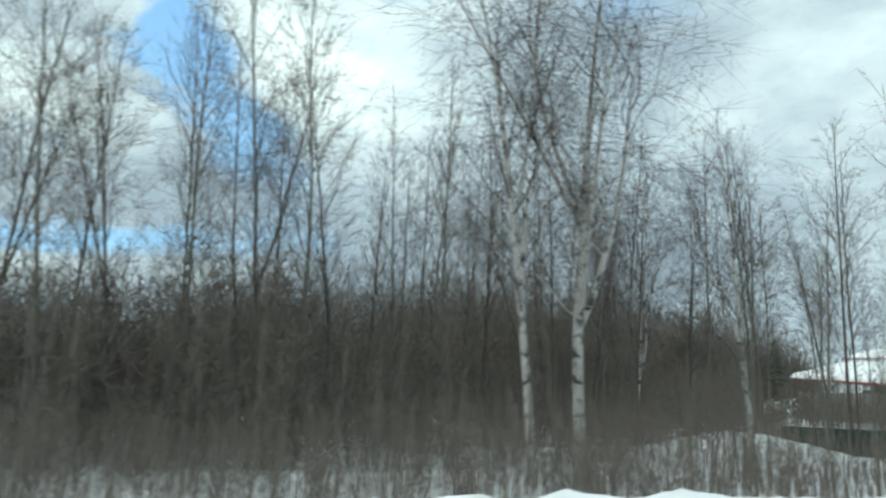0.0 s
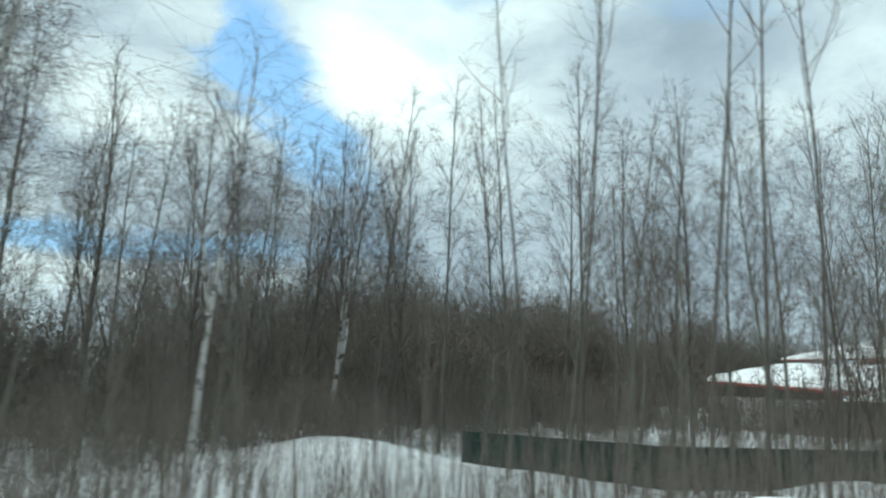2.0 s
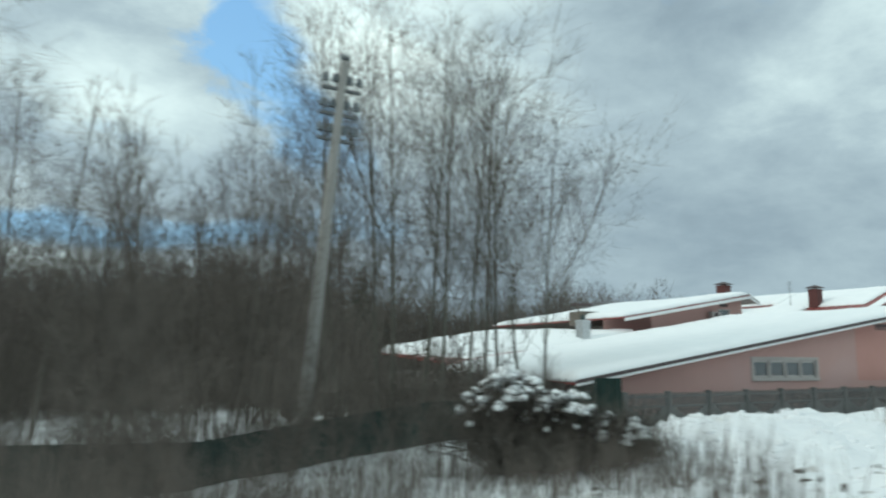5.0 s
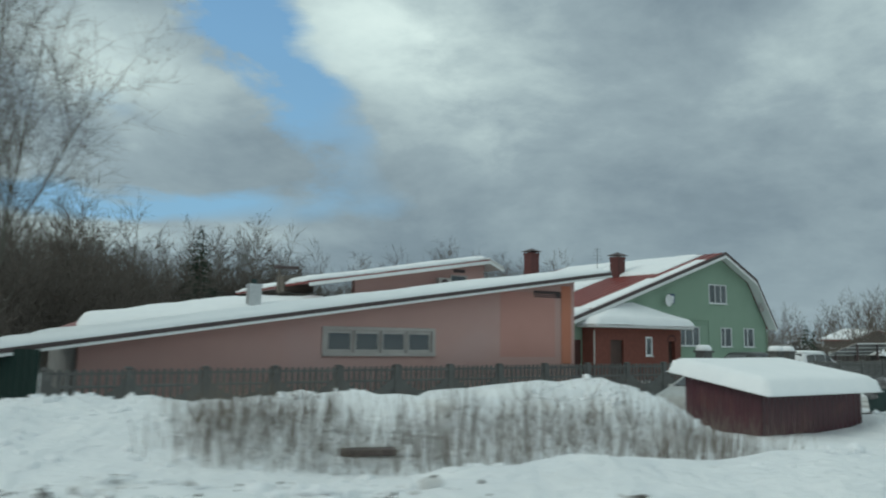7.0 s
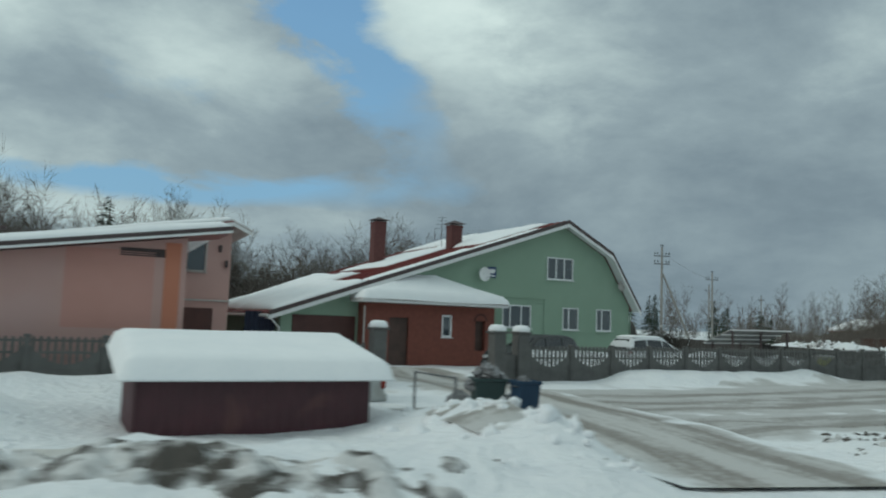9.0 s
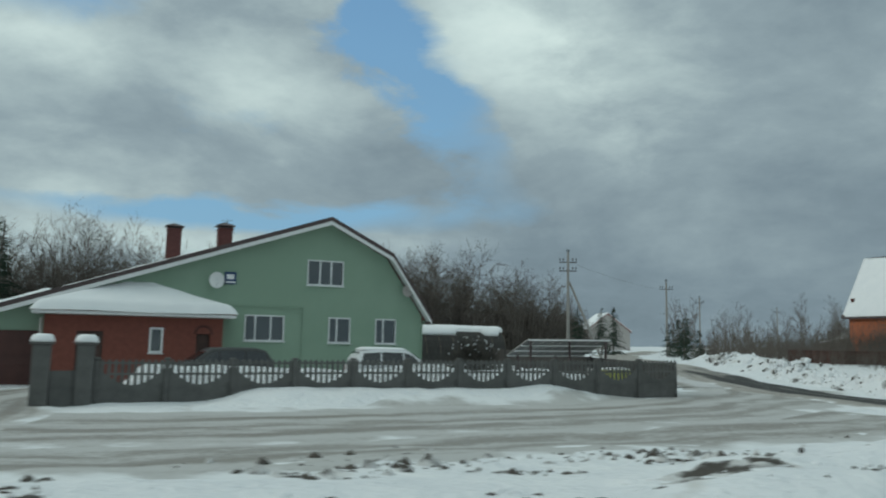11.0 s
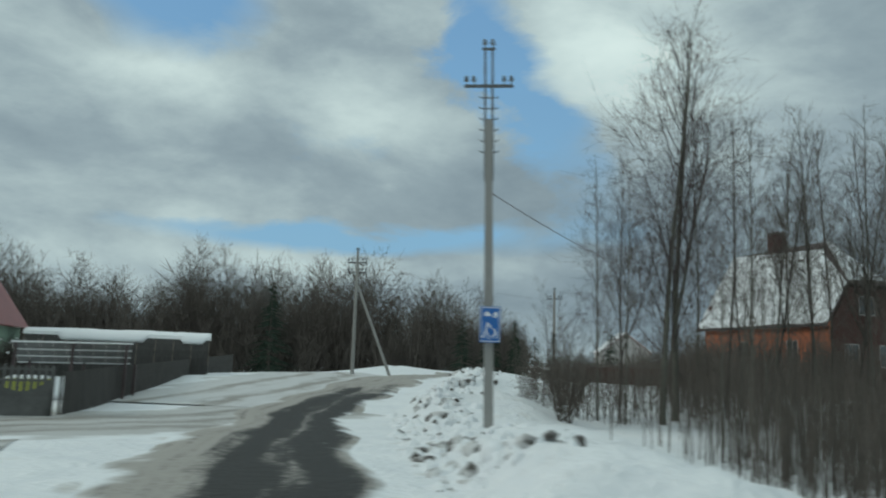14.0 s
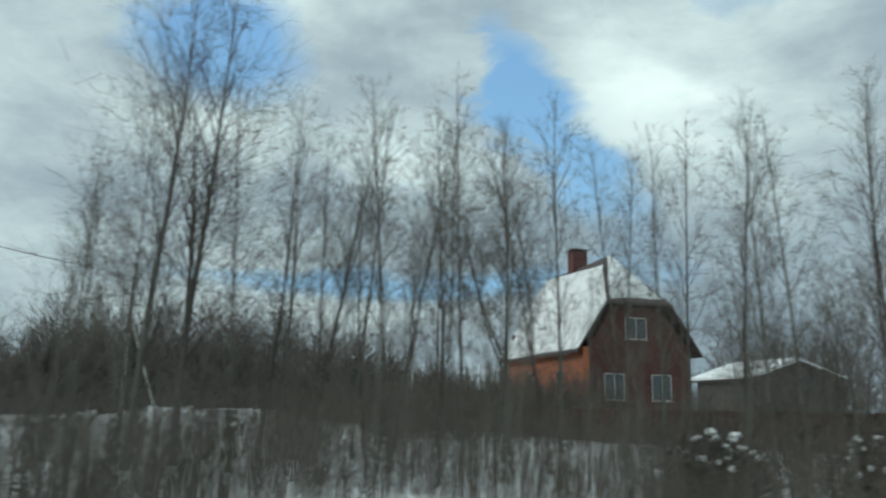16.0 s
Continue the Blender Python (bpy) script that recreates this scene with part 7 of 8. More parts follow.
def car(name, label, m, paint, H=1.7, W=1.8, stations=(), panes=(), axles=(), belt=1.0, snow=False):
    """A car along local x (front at +x), its shell drawn over stations of (x, top of the shell, half width, half width of the roof)."""
    c = thing(name, label, "car", m)
    hw = W / 2
    st = np.array(stations, float)
    xs = np.concatenate([np.linspace(a, b, 5)[:-1] for a, b in zip(st[:-1, 0], st[1:, 0])] + [st[-1:, 0]])
    top, wide, roof = (np.interp(xs, st[:, 0], st[:, k]) for k in (1, 2, 3))
    for _ in range(2):
        top[1:-1] = (top[:-2] + 2 * top[1:-1] + top[2:]) / 4
    rings = []
    for x, z, w, r in zip(xs, top, wide, roof):
        bz = min(belt, z - 0.05)
        half = [(w * 0.90, 0.26), (w * 0.985, 0.42), (w, 0.62), (w * 0.985, bz - 0.08), (w * 0.955, bz), (r + (w * 0.955 - r) * 0.16, bz + (z - bz) * 0.84), (r * 0.88, z - 0.025), (r * 0.45, z)]
        rings.append([(x, y, q) for y, q in half] + [(x, -y, q) for y, q in half[::-1]])
    make("body", MB().loft(rings), paint, c, "", True)

    def side(x, k):
        z, w, r = np.interp(x, xs, top), np.interp(x, xs, wide), np.interp(x, xs, roof)
        bz = min(belt, z - 0.05)
        y0, y1, z1 = w * 0.955, r + (w * 0.955 - r) * 0.16, bz + (z - bz) * 0.84
        return y0 + (y1 - y0) * k, bz + (z1 - bz) * k

    for s in (-1, 1):
        for x0, x1, t0, t1 in panes:
            a = []
            for x, k in ((x0, 0.06), (x1, 0.06), (t1, 0.97), (t0, 0.97)):
                y, z = side(x, k)
                a.append((x, s * (y + 0.004), z))
            make("side_window", MB().add(a + [(x, y + s * 0.012, z) for x, y, z in a], [(0, 1, 2, 3), (7, 6, 5, 4), (0, 4, 5, 1), (1, 5, 6, 2), (2, 6, 7, 3), (3, 7, 4, 0)]), CARGLASS, c)
        xr, xf = xs[0], xs[-1]
        make("tail_lamp", MB().box(xr - 0.02, s * (hw - 0.13) - 0.10, belt - 0.34, xr + 0.16, s * (hw - 0.13) + 0.115, belt - 0.02, bevel=0.05), REDLAMP, c)
        make("head_lamp", MB().box(xf - 0.22, s * (hw - 0.30) - 0.18, 0.60, xf + 0.01, s * (hw - 0.30) + 0.18, 0.76, bevel=0.05), GALV, c)
        make("door_seam", MB().box(panes[1][0] - 0.06, s * hw - 0.012, 0.40, panes[1][0] - 0.045, s * hw + 0.004, belt - 0.02), RUBBER, c)
        make("door_handle", MB().box(panes[1][0] + 0.02, s * hw - 0.02, belt - 0.14, panes[1][0] + 0.2, s * hw + 0.02, belt - 0.10, bevel=0.01), paint, c)
        make("wing_mirror", MB().box(panes[-1][1] - 0.1, s * (hw + 0.09) - 0.09, belt + 0.0, panes[-1][1] + 0.04, s * (hw + 0.09) + 0.09, belt + 0.16, bevel=0.04), paint, c)
        for x in axles:
            make("wheel_arch", MB().tube([(x, s * (hw - 0.06), 0.36), (x, s * (hw + 0.008), 0.36)], 0.40, 22), RUBBER, c)
            wheel(c, x, s * (hw - 0.08), 0.33)
    k = int(np.argmax(top > belt + 0.25))
    for nm, i, j, g in (("rear_window", st[0], st[2], -1), ("windscreen", st[-4], st[-3], 1)):
        xa, xb = (st[0, 0] if g < 0 else st[-3, 0]), (st[2, 0] if g < 0 else st[-4, 0])
        p = []
        for t, f in ((0.12, 0.80), (0.92, 0.78)):
            x = xa + (xb - xa) * t
            z = float(np.interp(x, xs, top)) + 0.012
            y = float(np.interp(x, xs, roof)) * f
            p += [(x + g * 0.012, -y, z), (x + g * 0.012, y, z)]
        p = [p[0], p[1], p[3], p[2]]
        make(nm, MB().add(p + [(x, y, z - 0.03) for x, y, z in p], [(0, 1, 2, 3), (7, 6, 5, 4), (0, 4, 5, 1), (1, 5, 6, 2), (2, 6, 7, 3), (3, 7, 4, 0)]), CARGLASS, c)
    make("rear_bumper", MB().box(xs[0] - 0.09, -hw + 0.06, 0.34, xs[0] + 0.12, hw - 0.06, 0.60, bevel=0.06), paint, c)
    make("front_bumper", MB().box(xs[-1] - 0.12, -hw + 0.06, 0.28, xs[-1] + 0.08, hw - 0.06, 0.52, bevel=0.06), paint, c)
    if snow:
        make("snow_cover", snow_sheet([(st[2, 0] + 0.1, -hw + 0.28, H - 0.03), (st[-5, 0], -hw + 0.28, H - 0.03), (st[-5, 0], hw - 0.28, H - 0.03), (st[2, 0] + 0.1, hw - 0.28, H - 0.03)], 0.10, 12, 8), ROOF_SNOW, c, "snow on the roof", True)
    return c


MINIVAN = dict(H=1.70, W=1.92, belt=1.02, axles=(-1.55, 1.50), stations=((-2.48, 0.98, 0.86, 0.70), (-2.36, 1.30, 0.92, 0.72), (-2.10, 1.60, 0.95, 0.72), (-1.60, 1.70, 0.96, 0.74), (0.50, 1.68, 0.96, 0.72), (0.90, 1.58, 0.96, 0.72), (1.65, 1.08, 0.95, 0.78), (2.35, 0.86, 0.88, 0.66), (2.48, 0.60, 0.78, 0.5)),
               panes=((-2.10, -1.00, -1.92, -1.00), (-0.92, 0.10, -0.92, 0.10), (0.18, 1.30, 0.18, 0.80)))
SUV = dict(H=1.76, W=1.86, belt=1.06, axles=(-1.32, 1.36), stations=((-2.25, 1.02, 0.84, 0.70), (-2.14, 1.40, 0.90, 0.70), (-1.95, 1.66, 0.93, 0.70), (-1.50, 1.76, 0.93, 0.71), (0.10, 1.74, 0.93, 0.70), (0.32, 1.64, 0.93, 0.70), (0.95, 1.16, 0.93, 0.78), (2.05, 0.98, 0.88, 0.70), (2.25, 0.64, 0.80, 0.55)),
           panes=((-1.98, -1.12, -1.84, -1.12), (-1.05, -0.12, -1.05, -0.12), (-0.05, 0.74, -0.05, 0.36)))


def bin_(x, y, z, turn, material, label):
    b = thing("rubbish_bin", label, "bin", pose(x, y, z, 0, 0, turn), group="rubbish bins")
    outer = [[(-a, -c, zz), (a, -c, zz), (a, c, zz), (-a, c, zz)] for a, c, zz in ((0.30, 0.28, -0.1), (0.38, 0.35, 0.92), (0.42, 0.39, 0.93), (0.42, 0.39, 1.0), (0.35, 0.32, 1.0), (0.33, 0.30, 0.6))]
    make("body", MB().loft(outer), material, b)
    for s in (-1, 1):
        make("handle", MB().tube([(s * 0.37, -0.2, 0.86), (s * 0.45, -0.2, 0.86), (s * 0.45, 0.2, 0.86), (s * 0.37, 0.2, 0.86)], 0.018, 6), STEEL, b)
    return b


def rubbish(x, y, z, seed, size, label="crumpled rubbish bag with snow"):
    rng = np.random.default_rng(seed)
    rings = []
    for k in range(7):
        q = k / 6
        r = size * math.sin(math.pi * (0.12 + 0.80 * q)) ** 0.7
        rings.append([(r * (1 + rng.normal(0, 0.16)) * math.cos(i * math.tau / 9), r * (1 + rng.normal(0, 0.16)) * math.sin(i * math.tau / 9), size * 1.3 * q + rng.normal(0, 0.03)) for i in range(9)])
    ob = make("rubbish_bag", MB().loft(rings), BAG, at=pose(x, y, z, 0, 0, seed * 40))
    return tagged(ob, label, "bag", "rubbish bags")


def carport():
    c = thing("carport", "lean-to carport with dull translucent sheets and pale battens", "carport", pose(33.3, 58.1, 0.5, 0, 0, 31))
    W = 4.5
    q = [Vector(p) for p in ((0, 0, 1.98), (W, 0, 2.03), (W - 0.5, 1.9, 1.22), (-0.35, 1.9, 1.17))]

    def at(u, v):
        return q[0] * (1 - u) * (1 - v) + q[1] * u * (1 - v) + q[2] * u * v + q[3] * (1 - u) * v

    n = 9
    for k in range(n):
        a, b = k / n, (k + 0.93) / n
        p = [at(a, 0), at(b, 0), at(b, 1), at(a, 1)]
        make("roof_sheet", MB().add([tuple(v) for v in p] + [tuple(v + Vector((0, 0, 0.02))) for v in p], [(3, 2, 1, 0), (4, 5, 6, 7), (0, 1, 5, 4), (1, 2, 6, 5), (2, 3, 7, 6), (3, 0, 4, 7)]), POLYC, c)
        make("rafter", MB().tube([tuple(at(a, -0.03) + Vector((0, 0, 0.02))), tuple(at(a, 1.03) + Vector((0, 0, 0.02)))], 0.024, 5), GREYTRIM, c)
    for t in (0.0, 0.35, 0.68, 1.0):
        make("batten", MB().tube([tuple(at(0, t) - Vector((0, 0, 0.03))), tuple(at(1, t) - Vector((0, 0, 0.03)))], 0.034, 5), WHITE, c)
    for x in (0.15, W / 2, W - 0.25):
        make("post", MB().box(x - 0.05, 0.05, -0.6, x + 0.05, 0.15, 1.94), DARKTRIM, c)
        make("post", MB().box(x - 0.05, 1.70, -0.6, x + 0.05, 1.80, 1.18), DARKTRIM, c)
    return c


def long_barn():
    b = thing("greenhouse", "long low greenhouse with snow on its rounded roof", "greenhouse", pose(20.5, 69.4, 0.3, 0, 0, 39))
    L_, W = 10.2, 3.2
    arc = [(-W / 2 * math.cos(math.pi * k / 12), 1.2 + 1.75 * math.sin(math.pi * k / 12)) for k in range(13)]
    turn = pose(0, 0, 0, 0, 0, -90)
    make("shell", MB(turn).prism([(-W / 2, -0.5)] + arc + [(W / 2, -0.5)], 0, L_), DARKBOARD, b, "dim plastic walls")
    for k in range(11):
        make("hoop", MB(turn).tube([(x * 1.01, k * L_ / 10, z + 0.01) for x, z in arc], 0.035, 5), TIMBER, b)
    n, rings = 40, []
    for k in range(n + 1):
        y = -0.1 + (L_ + 0.2) * k / n
        w = 0.20 + 0.10 * float(lumps(y * 1.3, 2.0, 0.8))
        lo = 3 + (1 if math.sin(y * 1.9) + math.sin(y * 0.83 + 1) > 0.3 else 0)
        inner = [(x * 1.02, z + 0.02) for x, z in arc]
        inner = [inner[max(lo, min(12 - lo, i))] for i in range(3, 10)]
        rings.append([(x, y, z) for x, z in inner] + [(x, y, z + w) for x, z in inner[::-1]])
    make("snow_cover", MB(turn).loft(rings), ROOF_SNOW, b, "patchy rounded snow", True)
    return b


def small_house(x, y, turn, w, d, h, rise, wallmat, roofmat, label, snow=True, lights=2):
    z = spot(x, y)
    o = thing("house", label, "house", pose(x, y, z, 0, 0, turn))
    make("wall", MB().prism([(0, -0.5), (w, -0.5), (w, h), (w / 2, h + rise), (0, h)], 0, d), wallmat, o)
    for a, b in (((-0.4, h - 0.3), (w / 2, h + rise + 0.05)), ((w / 2, h + rise + 0.05), (w + 0.4, h - 0.3))):
        make("roof", MB().prism([a, b, (b[0], b[1] + 0.15), (a[0], a[1] + 0.15)], -0.4, d + 0.4), roofmat, o)
        if snow:
            make("snow_cover", MB().prism([(a[0], a[1] + 0.152), (b[0], b[1] + 0.152), (b[0], b[1] + 0.40), (a[0], a[1] + 0.32)], -0.35, d + 0.35), ROOF_SNOW, o, "snow")
    for k in range(lights):
        window(o, w * (0.2 + 0.42 * k), 1.0, w * (0.2 + 0.42 * k) + 1.0, 2.3, Matrix.Translation((0, -0.06, 0)), 2, None, FRAME, GLASS, 0.05)
    return o


def dirty_ridge(name, label, x0, x1, d0, peak, seed):
    """A low ridge of ploughed soil and grey snow along the main road."""
    n, m = int((x1 - x0) / 0.07), 26
    x = np.linspace(x0, x1, n)[:, None] + np.zeros((1, m))
    d = d0 + np.linspace(-0.9, 0.9, m)[None] + 0.35 * np.sin(x * 1.1 + seed)
    i = np.clip(np.interp(x, ROAD[:, 0], np.arange(len(ROAD))).astype(int), 0, len(ROAD) - 2)
    t = ROAD[i + 1] - ROAD[i]
    t = t / np.hypot(t[..., 0], t[..., 1])[..., None]
    X_, Y_ = x - t[..., 1] * d, np.interp(x, ROAD[:, 0], ROAD[:, 1]) + t[..., 0] * d
    hill = np.clip(1 - (np.linspace(-1, 1, m)[None]) ** 2, 0, 1) * np.clip(np.minimum(x - x0, x1 - x) / 1.5, 0, 1)
    rough = 0.7 * np.clip(lumps(X_ + seed, Y_, 0.8), -0.3, 2) + 0.5 * np.abs(lumps(X_ * 2.2, Y_ * 2.2, 0.45)) + 0.7 * np.abs(lumps(X_ * 3.1 + 5, Y_ * 3.1, 0.30)) + 0.35 * np.abs(lumps(X_ * 2.3 - 9, Y_ * 2.3, 0.10))
    Z_ = height(X_, Y_) - 0.10 + hill * (0.02 + peak * rough)
    q = np.arange(n * m).reshape(n, m)
    f = np.stack([q[:-1, :-1], q[1:, :-1], q[1:, 1:], q[:-1, 1:]], -1).reshape(-1, 4)[:, ::-1]
    return tagged(new(name, raw_mesh(name, np.stack([X_, Y_, Z_], -1).reshape(-1, 3), f, DIRTY_SNOW)), label, "snow bank", kind="structure")


def clods(name, label, material, n, seed, where, smin, smax):
    """Lumps of soil and dirty snow lying on the banks, joined."""
    rng = np.random.default_rng(seed)
    ico = bmesh.new()
    bmesh.ops.create_icosphere(ico, subdivisions=1, radius=1.0)
    bv = np.array([v.co[:] for v in ico.verts])
    bf = np.array([[v.index for v in f.verts] for f in ico.faces])
    ico.free()
    x, y, s = where(rng, n)
    ways = np.min([away(x, y, w)[0] - r for w, r in ((DRIVE, 2.1), (STREET, 3.6), (LANE, 2.4))], 0)
    keep = (ways > 0) | ((ways > -1.2) & (rng.random(len(x)) < 0.1))
    x, y, s = x[keep], y[keep], s[keep]
    z = height(x, y)
    vs, fs = [], []
    for k in range(len(x)):
        q = bv * (1 + rng.normal(0, 0.22, (len(bv), 1))) * (rng.uniform(smin, smax) * s[k]) * rng.uniform(0.6, 1.3, 3)
        vs.append(q + (x[k], y[k], z[k] - 0.3 * float(np.abs(q).max())))
        fs.append(bf + k * len(bv))
    return tagged(new(name, raw_mesh(name, np.concatenate(vs), np.concatenate(fs), material, True)), label, "clods", kind="stuff")


# ---- the things, place by place ----
pink_house()
green_house()
porch()
brick_house()
low_shed()
panel = concrete_fence()
fence_run(panel, (-2.3, 23.0), (17.4, 36.9), (-0.1, 0.0))
fence_run(panel, (22.55, 40.7), (40.1, 54.4), (0.0, 0.15))
drop_proto(panel)
for gx_, gy_ in ((17.7, 37.1), (21.5, 39.6), (22.3, 40.5)):
    gate_post(gx_, gy_, 0.05, 37)
sheet_fence("board_fence", (40.0, 54.7), (18.0, 92.0), 0.15, 0.9, 1.35, DARKBOARD, "weathered dark grey board fence along the yard", 0.16)
wk = thing("wicket", "solid grey metal wicket panel between two gate posts", "gate", pose(21.5, 39.6, 0.05, 0, 0, 48))
make("sheet", MB().box(0.25, -0.03, 0.05, 0.98, 0.03, 1.15, bevel=0.01), CONCRETE, wk)
GF = [(-29.5, 12.5), (-24.0, 9.2), (-12.5, 12.6), (-8.6, 21.6), (-3.95, 23.38)]
for a, b in zip(GF[:-1], GF[1:]):
    sheet_fence("sheet_metal_fence", a, b, -0.95 if a[0] < -10 else -0.55, -0.95 if b[0] < -10 else (-0.55 if b[0] < -8 else -0.40), 1.75, GREENFENCE, "dark green ribbed sheet-metal fence in the snow")
sheet_fence("sheet_metal_gate", (-4.0, 23.4), (-2.4, 22.9), -0.2, -0.2, 2.15, GREENFENCE, "dark green sheet-metal gate leaf")
sheet_fence("sheet_metal_gate", (9.2, 45.6), (10.5, 46.1), 0.0, 0.0, 2.5, BLUESHEET, "dark blue sheet-metal gate between the two houses")
trident_pole(53.52, 56.0, 20, 11.0, None, (0, -1.3))
zone_sign(53.58, 55.75, 3.2, 22)
yield_sign(51.05, 40.6, 0.65, -25)
wood_pole(32.7, 86.6, 10, 10.15, 2, 3.0, "grey power pole with crossarm and slanting strut")
wood_pole(41.6, 111.0, 10, 9.6)
wood_pole(48.0, 150.0, 10, 10.2)
wood_pole(66.0, 190.0, 10, 10.5)
wood_pole(-11.6, 17.4, 25, 11.0, 3, None, "tall pole with three crossarms of insulators", (0, 5), 0.56, 1.35)
wire((53.4, 56.0, 6.8), (57.2, 73.0, 5.8), 0.35)
wire((33.0, 85.3, 9.2), (41.9, 107.7, 8.4), 0.4, 0.008)
for dz in (0, 0.6, 1.6):
    wire((-10.9, 17.6, 9.6 - dz), (-34.0, 62.0, 10.0 - dz), 0.5, 0.008)
car("minivan", "silver minivan parked behind the low shed", pose(16.70, 31.25, -0.22, 0, 0, 216.5), SILVER, **MINIVAN)
car("suv", "black car parked inside the fence", pose(22.4, 47.5, 0.15, 0, 0, 224), BLACKCAR, **SUV)
car("suv", "white off-road car parked beside the green house", pose(28.35, 52.9, 0.16, 0, 0, 36), WHITECAR, snow=True, **SUV)
laden_bush(-6.1, 13.9, 3, 1.15, 2.05, 90, 0.8)
laden_bush(-5.0, 13.7, 4, 0.9, 1.6, 60, 0.75)
laden_bush(-3.9, 13.6, 9, 0.7, 0.95, 40, 0.75)
laden_bush(72.4, 64.4, 5, 1.1, 1.6, 30, 0.45)
laden_bush(75.6, 66.0, 6, 1.2, 1.8, 34, 0.45)
laden_bush(79.0, 63.6, 7, 1.0, 1.5, 30, 0.45)
bin_(22.05, 31.2, -0.05, 20, GREENBIN, "dark green rubbish bin heaped with bags")
bin_(23.0, 30.9, -0.05, 30, BLUEBIN, "blue rubbish bin standing in the snow").scale = (0.72, 0.8, 1.0)
for k, (x, y, z, s) in enumerate(((21.7, 31.2, 0.6, 0.26), (22.1, 31.3, 0.65, 0.22), (21.9, 31.4, 0.7, 0.2), (22.6, 31.9, 0.1, 0.3), (21.2, 31.9, 0.1, 0.32), (23.1, 30.95, 0.6, 0.2), (22.15, 31.1, 0.92, 0.24), (21.85, 31.25, 0.95, 0.2), (22.3, 31.4, 0.75, 0.26), (22.0, 31.15, 1.12, 0.16), (22.95, 31.1, 0.8, 0.18))):
    rubbish(x, y, z, k, s)
rail = thing("barrier_rail", "thin steel rail on two posts in the snow", "rail", pose(20.3, 30.6, 0.0, 0, 0, -50))
for x in (0.0, 1.9):
    make("post", MB().tube([(x, 0, -0.2), (x, 0, 1.08)], 0.03, 8), STEEL, rail)
make("bar", MB().tube([(0, 0, 1.05), (1.9, 0, 1.05)], 0.022, 8), STEEL, rail)
plank = thing("plank", "dark weathered plank lying in the snow bank", "plank", pose(6.9, 17.6, spot(6.9, 17.6), 4, 0, 20))
make("board", MB().box(-0.5, -0.12, -0.02, 0.5, 0.12, 0.10, bevel=0.02), DARKTRIM, plank)
carport()
box = thing("storage_box", "yellow-green plastic box with snow on its lid behind the fence", "box", pose(37.2, 54.9, 0.3, 0, 0, 38))
make("body", MB().box(0, 0, 0, 1.25, 0.7, 0.85, bevel=0.04), YELLOW, box)
make("lid", MB().box(-0.04, -0.04, 0.852, 1.29, 0.74, 0.90, bevel=0.02), YELLOW, box)
make("snow_cover", snow_sheet([(0, 0, 0.9), (1.25, 0, 0.9), (1.25, 0.7, 0.9), (0, 0.7, 0.9)], 0.12, 12, 8), ROOF_SNOW, box, "snow", True)
board = thing("pale_board", "pale board leaning behind the concrete fence", "board", pose(36.2, 54.3, 0.3, 8, 0, 38))
make("sheet", MB().box(0, 0, 0, 0.75, 0.03, 1.0, bevel=0.008), GREYTRIM, board)
laden_bush(30.0, 60.7, 8, 1.5, 2.3, 44, 0.24)
long_barn()
small_house(25.0, 225.0, 20, 12, 10, 5.0, 4.5, GREYTRIM, REDROOF, "distant pale house with snowy gable roof")
small_house(66.0, 132.0, 25, 10, 6, 1.3, 1.3, WOODDOOR, REDROOF, "distant low shed with snowy roof")
small_house(71.0, 101.5, 38, 6, 7, 2.6, 0.8, DARKBOARD, DARKTRIM, "dark wooden house with snowy roof behind the trees", True, 0)
for k, (x, y, h) in enumerate(((34.3, 113.0, 5.6), (31.6, 112.0, 5.8), (42.3, 90.0, 3.4), (43.6, 91.5, 2.6), (41.6, 104.0, 3.6), (42.6, 107.0, 4.2), (35.5, 118.0, 6.0), (-22.0, 82.0, 14.0), (-34.0, 79.0, 12.0), (44.5, 126.0, 5.5), (12.0, 106.0, 10.0))):
    spruce(x, y, h, 500 + k)
sheet_fence("board_fence", (49.8, 85.6), (81.5, 75.2), 0.9, 1.0, 1.3, BROWNFENCE, "dark brown fence before the brick house", 0.24)
woods()
grasses()


def verge(rng, n):
    x = rng.uniform(-20, 95, n)
    d = np.abs(rng.normal(0, 0.8, n)) + 7.8
    keep = (rng.random(n) < np.where((x > 22) & (x < 38), 1.0, 0.5)) & (lumps(x, d * 2.0, 1.3) > np.where((x > 14) & (x < 36), -0.1, 0.2))
    x, d = x[keep], d[keep]
    i = np.clip(np.interp(x, ROAD[:, 0], np.arange(len(ROAD))).astype(int), 0, len(ROAD) - 2)
    t = ROAD[i + 1] - ROAD[i]
    t = t / np.hypot(t[:, 0], t[:, 1])[:, None]
    y = np.interp(x, ROAD[:, 0], ROAD[:, 1])
    return x - t[:, 1] * d, y + t[:, 0] * d, 0.6 + 0.8 * rng.random(len(x))


clods("soil_clods", "dark soil and dirty snow lumps on the ploughed bank", SOIL, 2600, 3, verge, 0.015, 0.060)
dirty_ridge("bank_1", "ridge of dirty ploughed snow and soil beside the road", 19.5, 27.5, 8.4, 0.17, 1.0)
dirty_ridge("bank_3", "low ridge of grey ploughed snow beside the road", -3.0, 19.0, 7.6, 0.07, 5.0)
dirty_ridge("bank_2", "ridge of dirty ploughed snow and soil beside the road", 34.0, 46.5, 8.6, 0.11, 3.0)


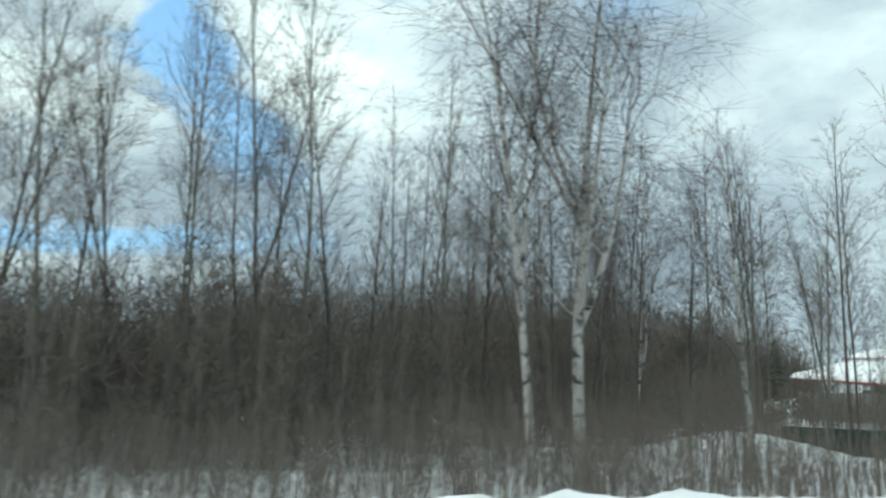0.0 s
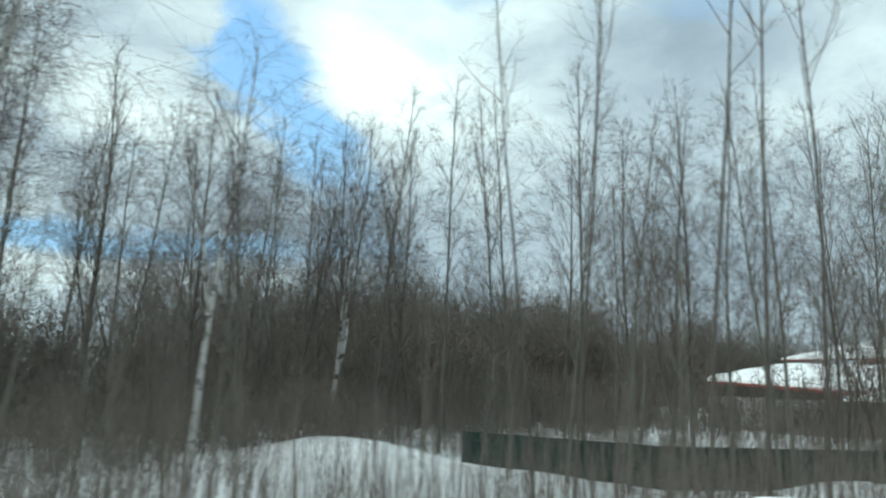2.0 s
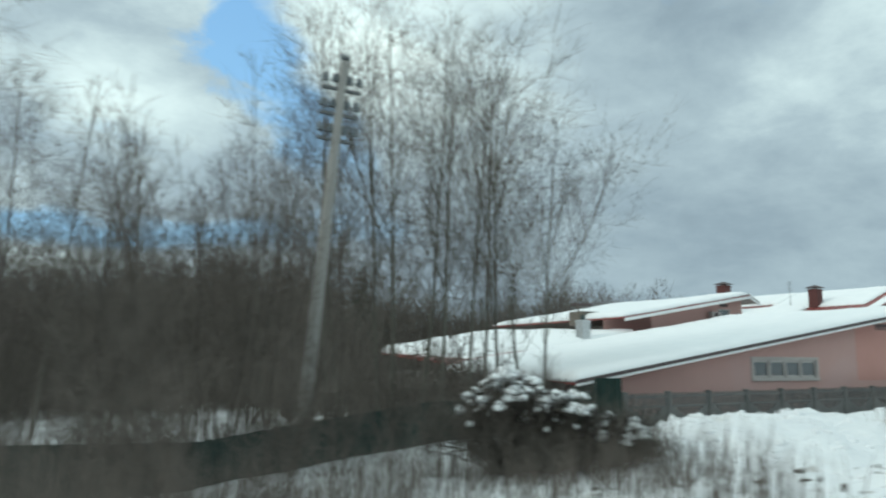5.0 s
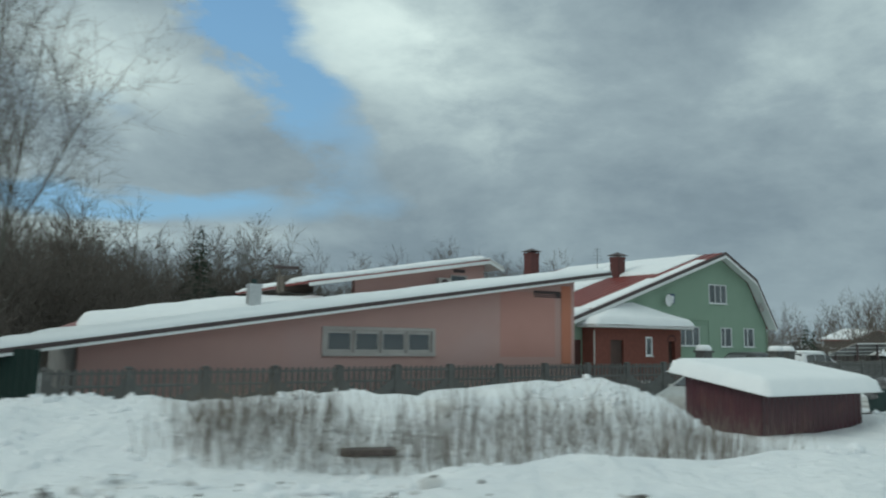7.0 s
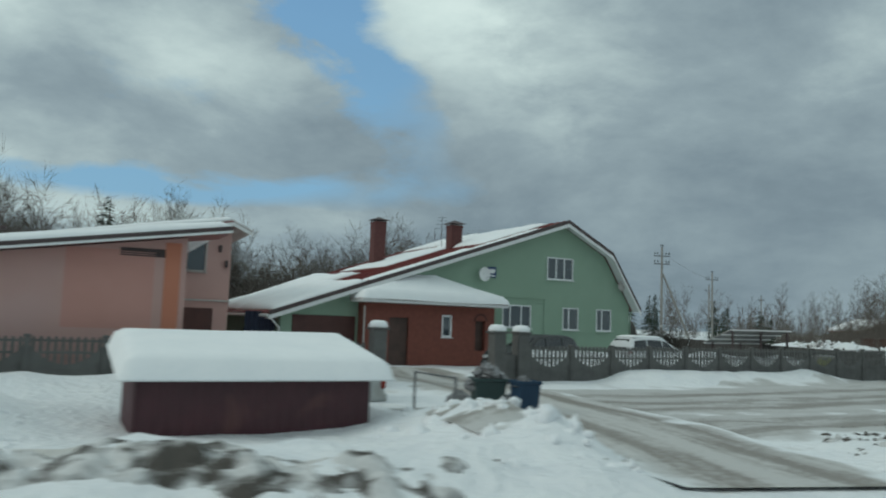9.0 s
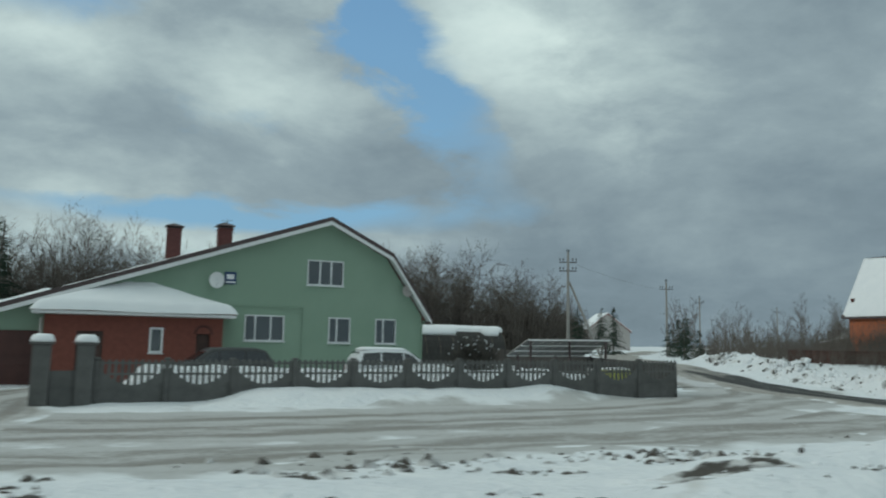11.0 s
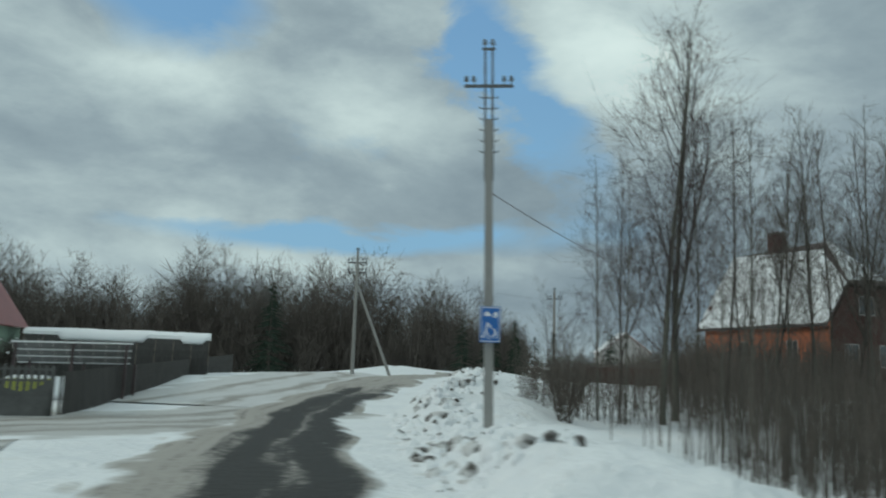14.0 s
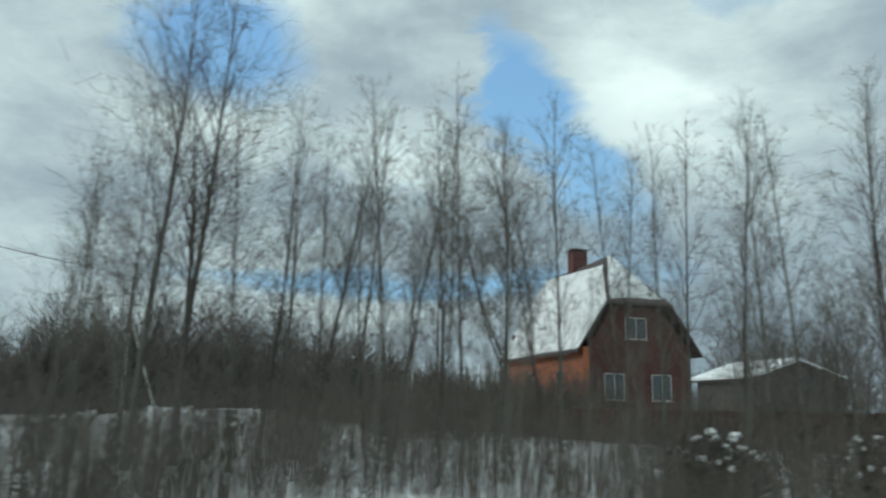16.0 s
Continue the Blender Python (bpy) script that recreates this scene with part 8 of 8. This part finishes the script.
def near_verge(rng, n):
    x, d = rng.uniform(-2, 13, n), rng.uniform(7.4, 10.5, n)
    i = np.clip(np.interp(x, ROAD[:, 0], np.arange(len(ROAD))).astype(int), 0, len(ROAD) - 2)
    t = ROAD[i + 1] - ROAD[i]
    t = t / np.hypot(t[:, 0], t[:, 1])[:, None]
    return x - t[:, 1] * d, np.interp(x, ROAD[:, 0], ROAD[:, 1]) + t[:, 0] * d, 0.4 + 1.0 * rng.random(n) ** 2


clods("soil_clods", "grey-brown soil lumps at the foot of the snow bank", SOIL, 150, 21, near_verge, 0.03, 0.075)
clods("snow_lumps", "dirty snow lumps at the foot of the snow bank", DIRTY_SNOW, 420, 22, near_verge, 0.04, 0.12)


def churned(rng, n):
    """Soil torn up by the plough between the street and the main road."""
    x = rng.uniform(29, 46, n)
    y = np.interp(x, [29, 34, 40, 46], [27.5, 30.5, 35.0, 41.0]) + rng.normal(0, 1.6, n)
    keep = lumps(x * 0.7, y * 1.6, 0.8) > 0.15
    return x[keep], y[keep], 0.4 + 1.0 * rng.random(int(keep.sum())) ** 2


clods("soil_clods", "dark soil lumps torn up beside the street", SOIL, 1500, 23, churned, 0.03, 0.11)
clods("snow_lumps", "dirty snow lumps torn up beside the street", DIRTY_SNOW, 1300, 24, churned, 0.04, 0.16)


def lane_side(rng, n):
    k = rng.uniform(0, 1, n)
    y = 48 + 34 * k
    x = np.interp(y, LANE[:, 1], LANE[:, 0]) + 2.6 + np.abs(rng.normal(0, 1.3, n))
    return x, y, 0.6 + 0.8 * rng.random(n)


clods("soil_clods", "brown soil lumps in the bank along the lane", SOIL, 300, 8, lane_side, 0.02, 0.08)
clods("snow_lumps", "lumps of ploughed snow along the lane", DIRTY_SNOW, 260, 11, lane_side, 0.08, 0.26)
clods("snow_lumps", "lumps of ploughed snow along the lane", SNOW, 1100, 9, lane_side, 0.05, 0.22)
clods("snow_lumps", "lumps of ploughed snow on the bank", SNOW, 4200, 4, verge, 0.03, 0.15)


def heap_side(rng, n):
    k = rng.integers(0, 5, n)
    c = np.array([(23.6, 27.2), (24.0, 25.0), (21.6, 28.2), (66.7, 59.2), (68.1, 59.5)])[k]
    return c[:, 0] + rng.normal(0, 1.0, n), c[:, 1] + rng.normal(0, 1.0, n), 0.6 + 0.8 * rng.random(n)


clods("snow_lumps", "lumps of shovelled snow on the heaps", SNOW, 420, 12, heap_side, 0.04, 0.18)


def grass_bank(rng, n):
    x, d = rng.uniform(-1, 22, n), rng.uniform(9.0, 20.0, n)
    keep = lumps(x * 1.7, d * 2.0, 0.9) > -0.15
    x, d = x[keep], d[keep]
    i = np.clip(np.interp(x, ROAD[:, 0], np.arange(len(ROAD))).astype(int), 0, len(ROAD) - 2)
    t = ROAD[i + 1] - ROAD[i]
    t = t / np.hypot(t[:, 0], t[:, 1])[:, None]
    return x - t[:, 1] * d, np.interp(x, ROAD[:, 0], ROAD[:, 1]) + t[:, 0] * d, 0.5 + 0.9 * rng.random(len(x)) ** 2


clods("snow_lumps", "lumps of ploughed snow before the pink house", SNOW, 6500, 15, grass_bank, 0.03, 0.12)
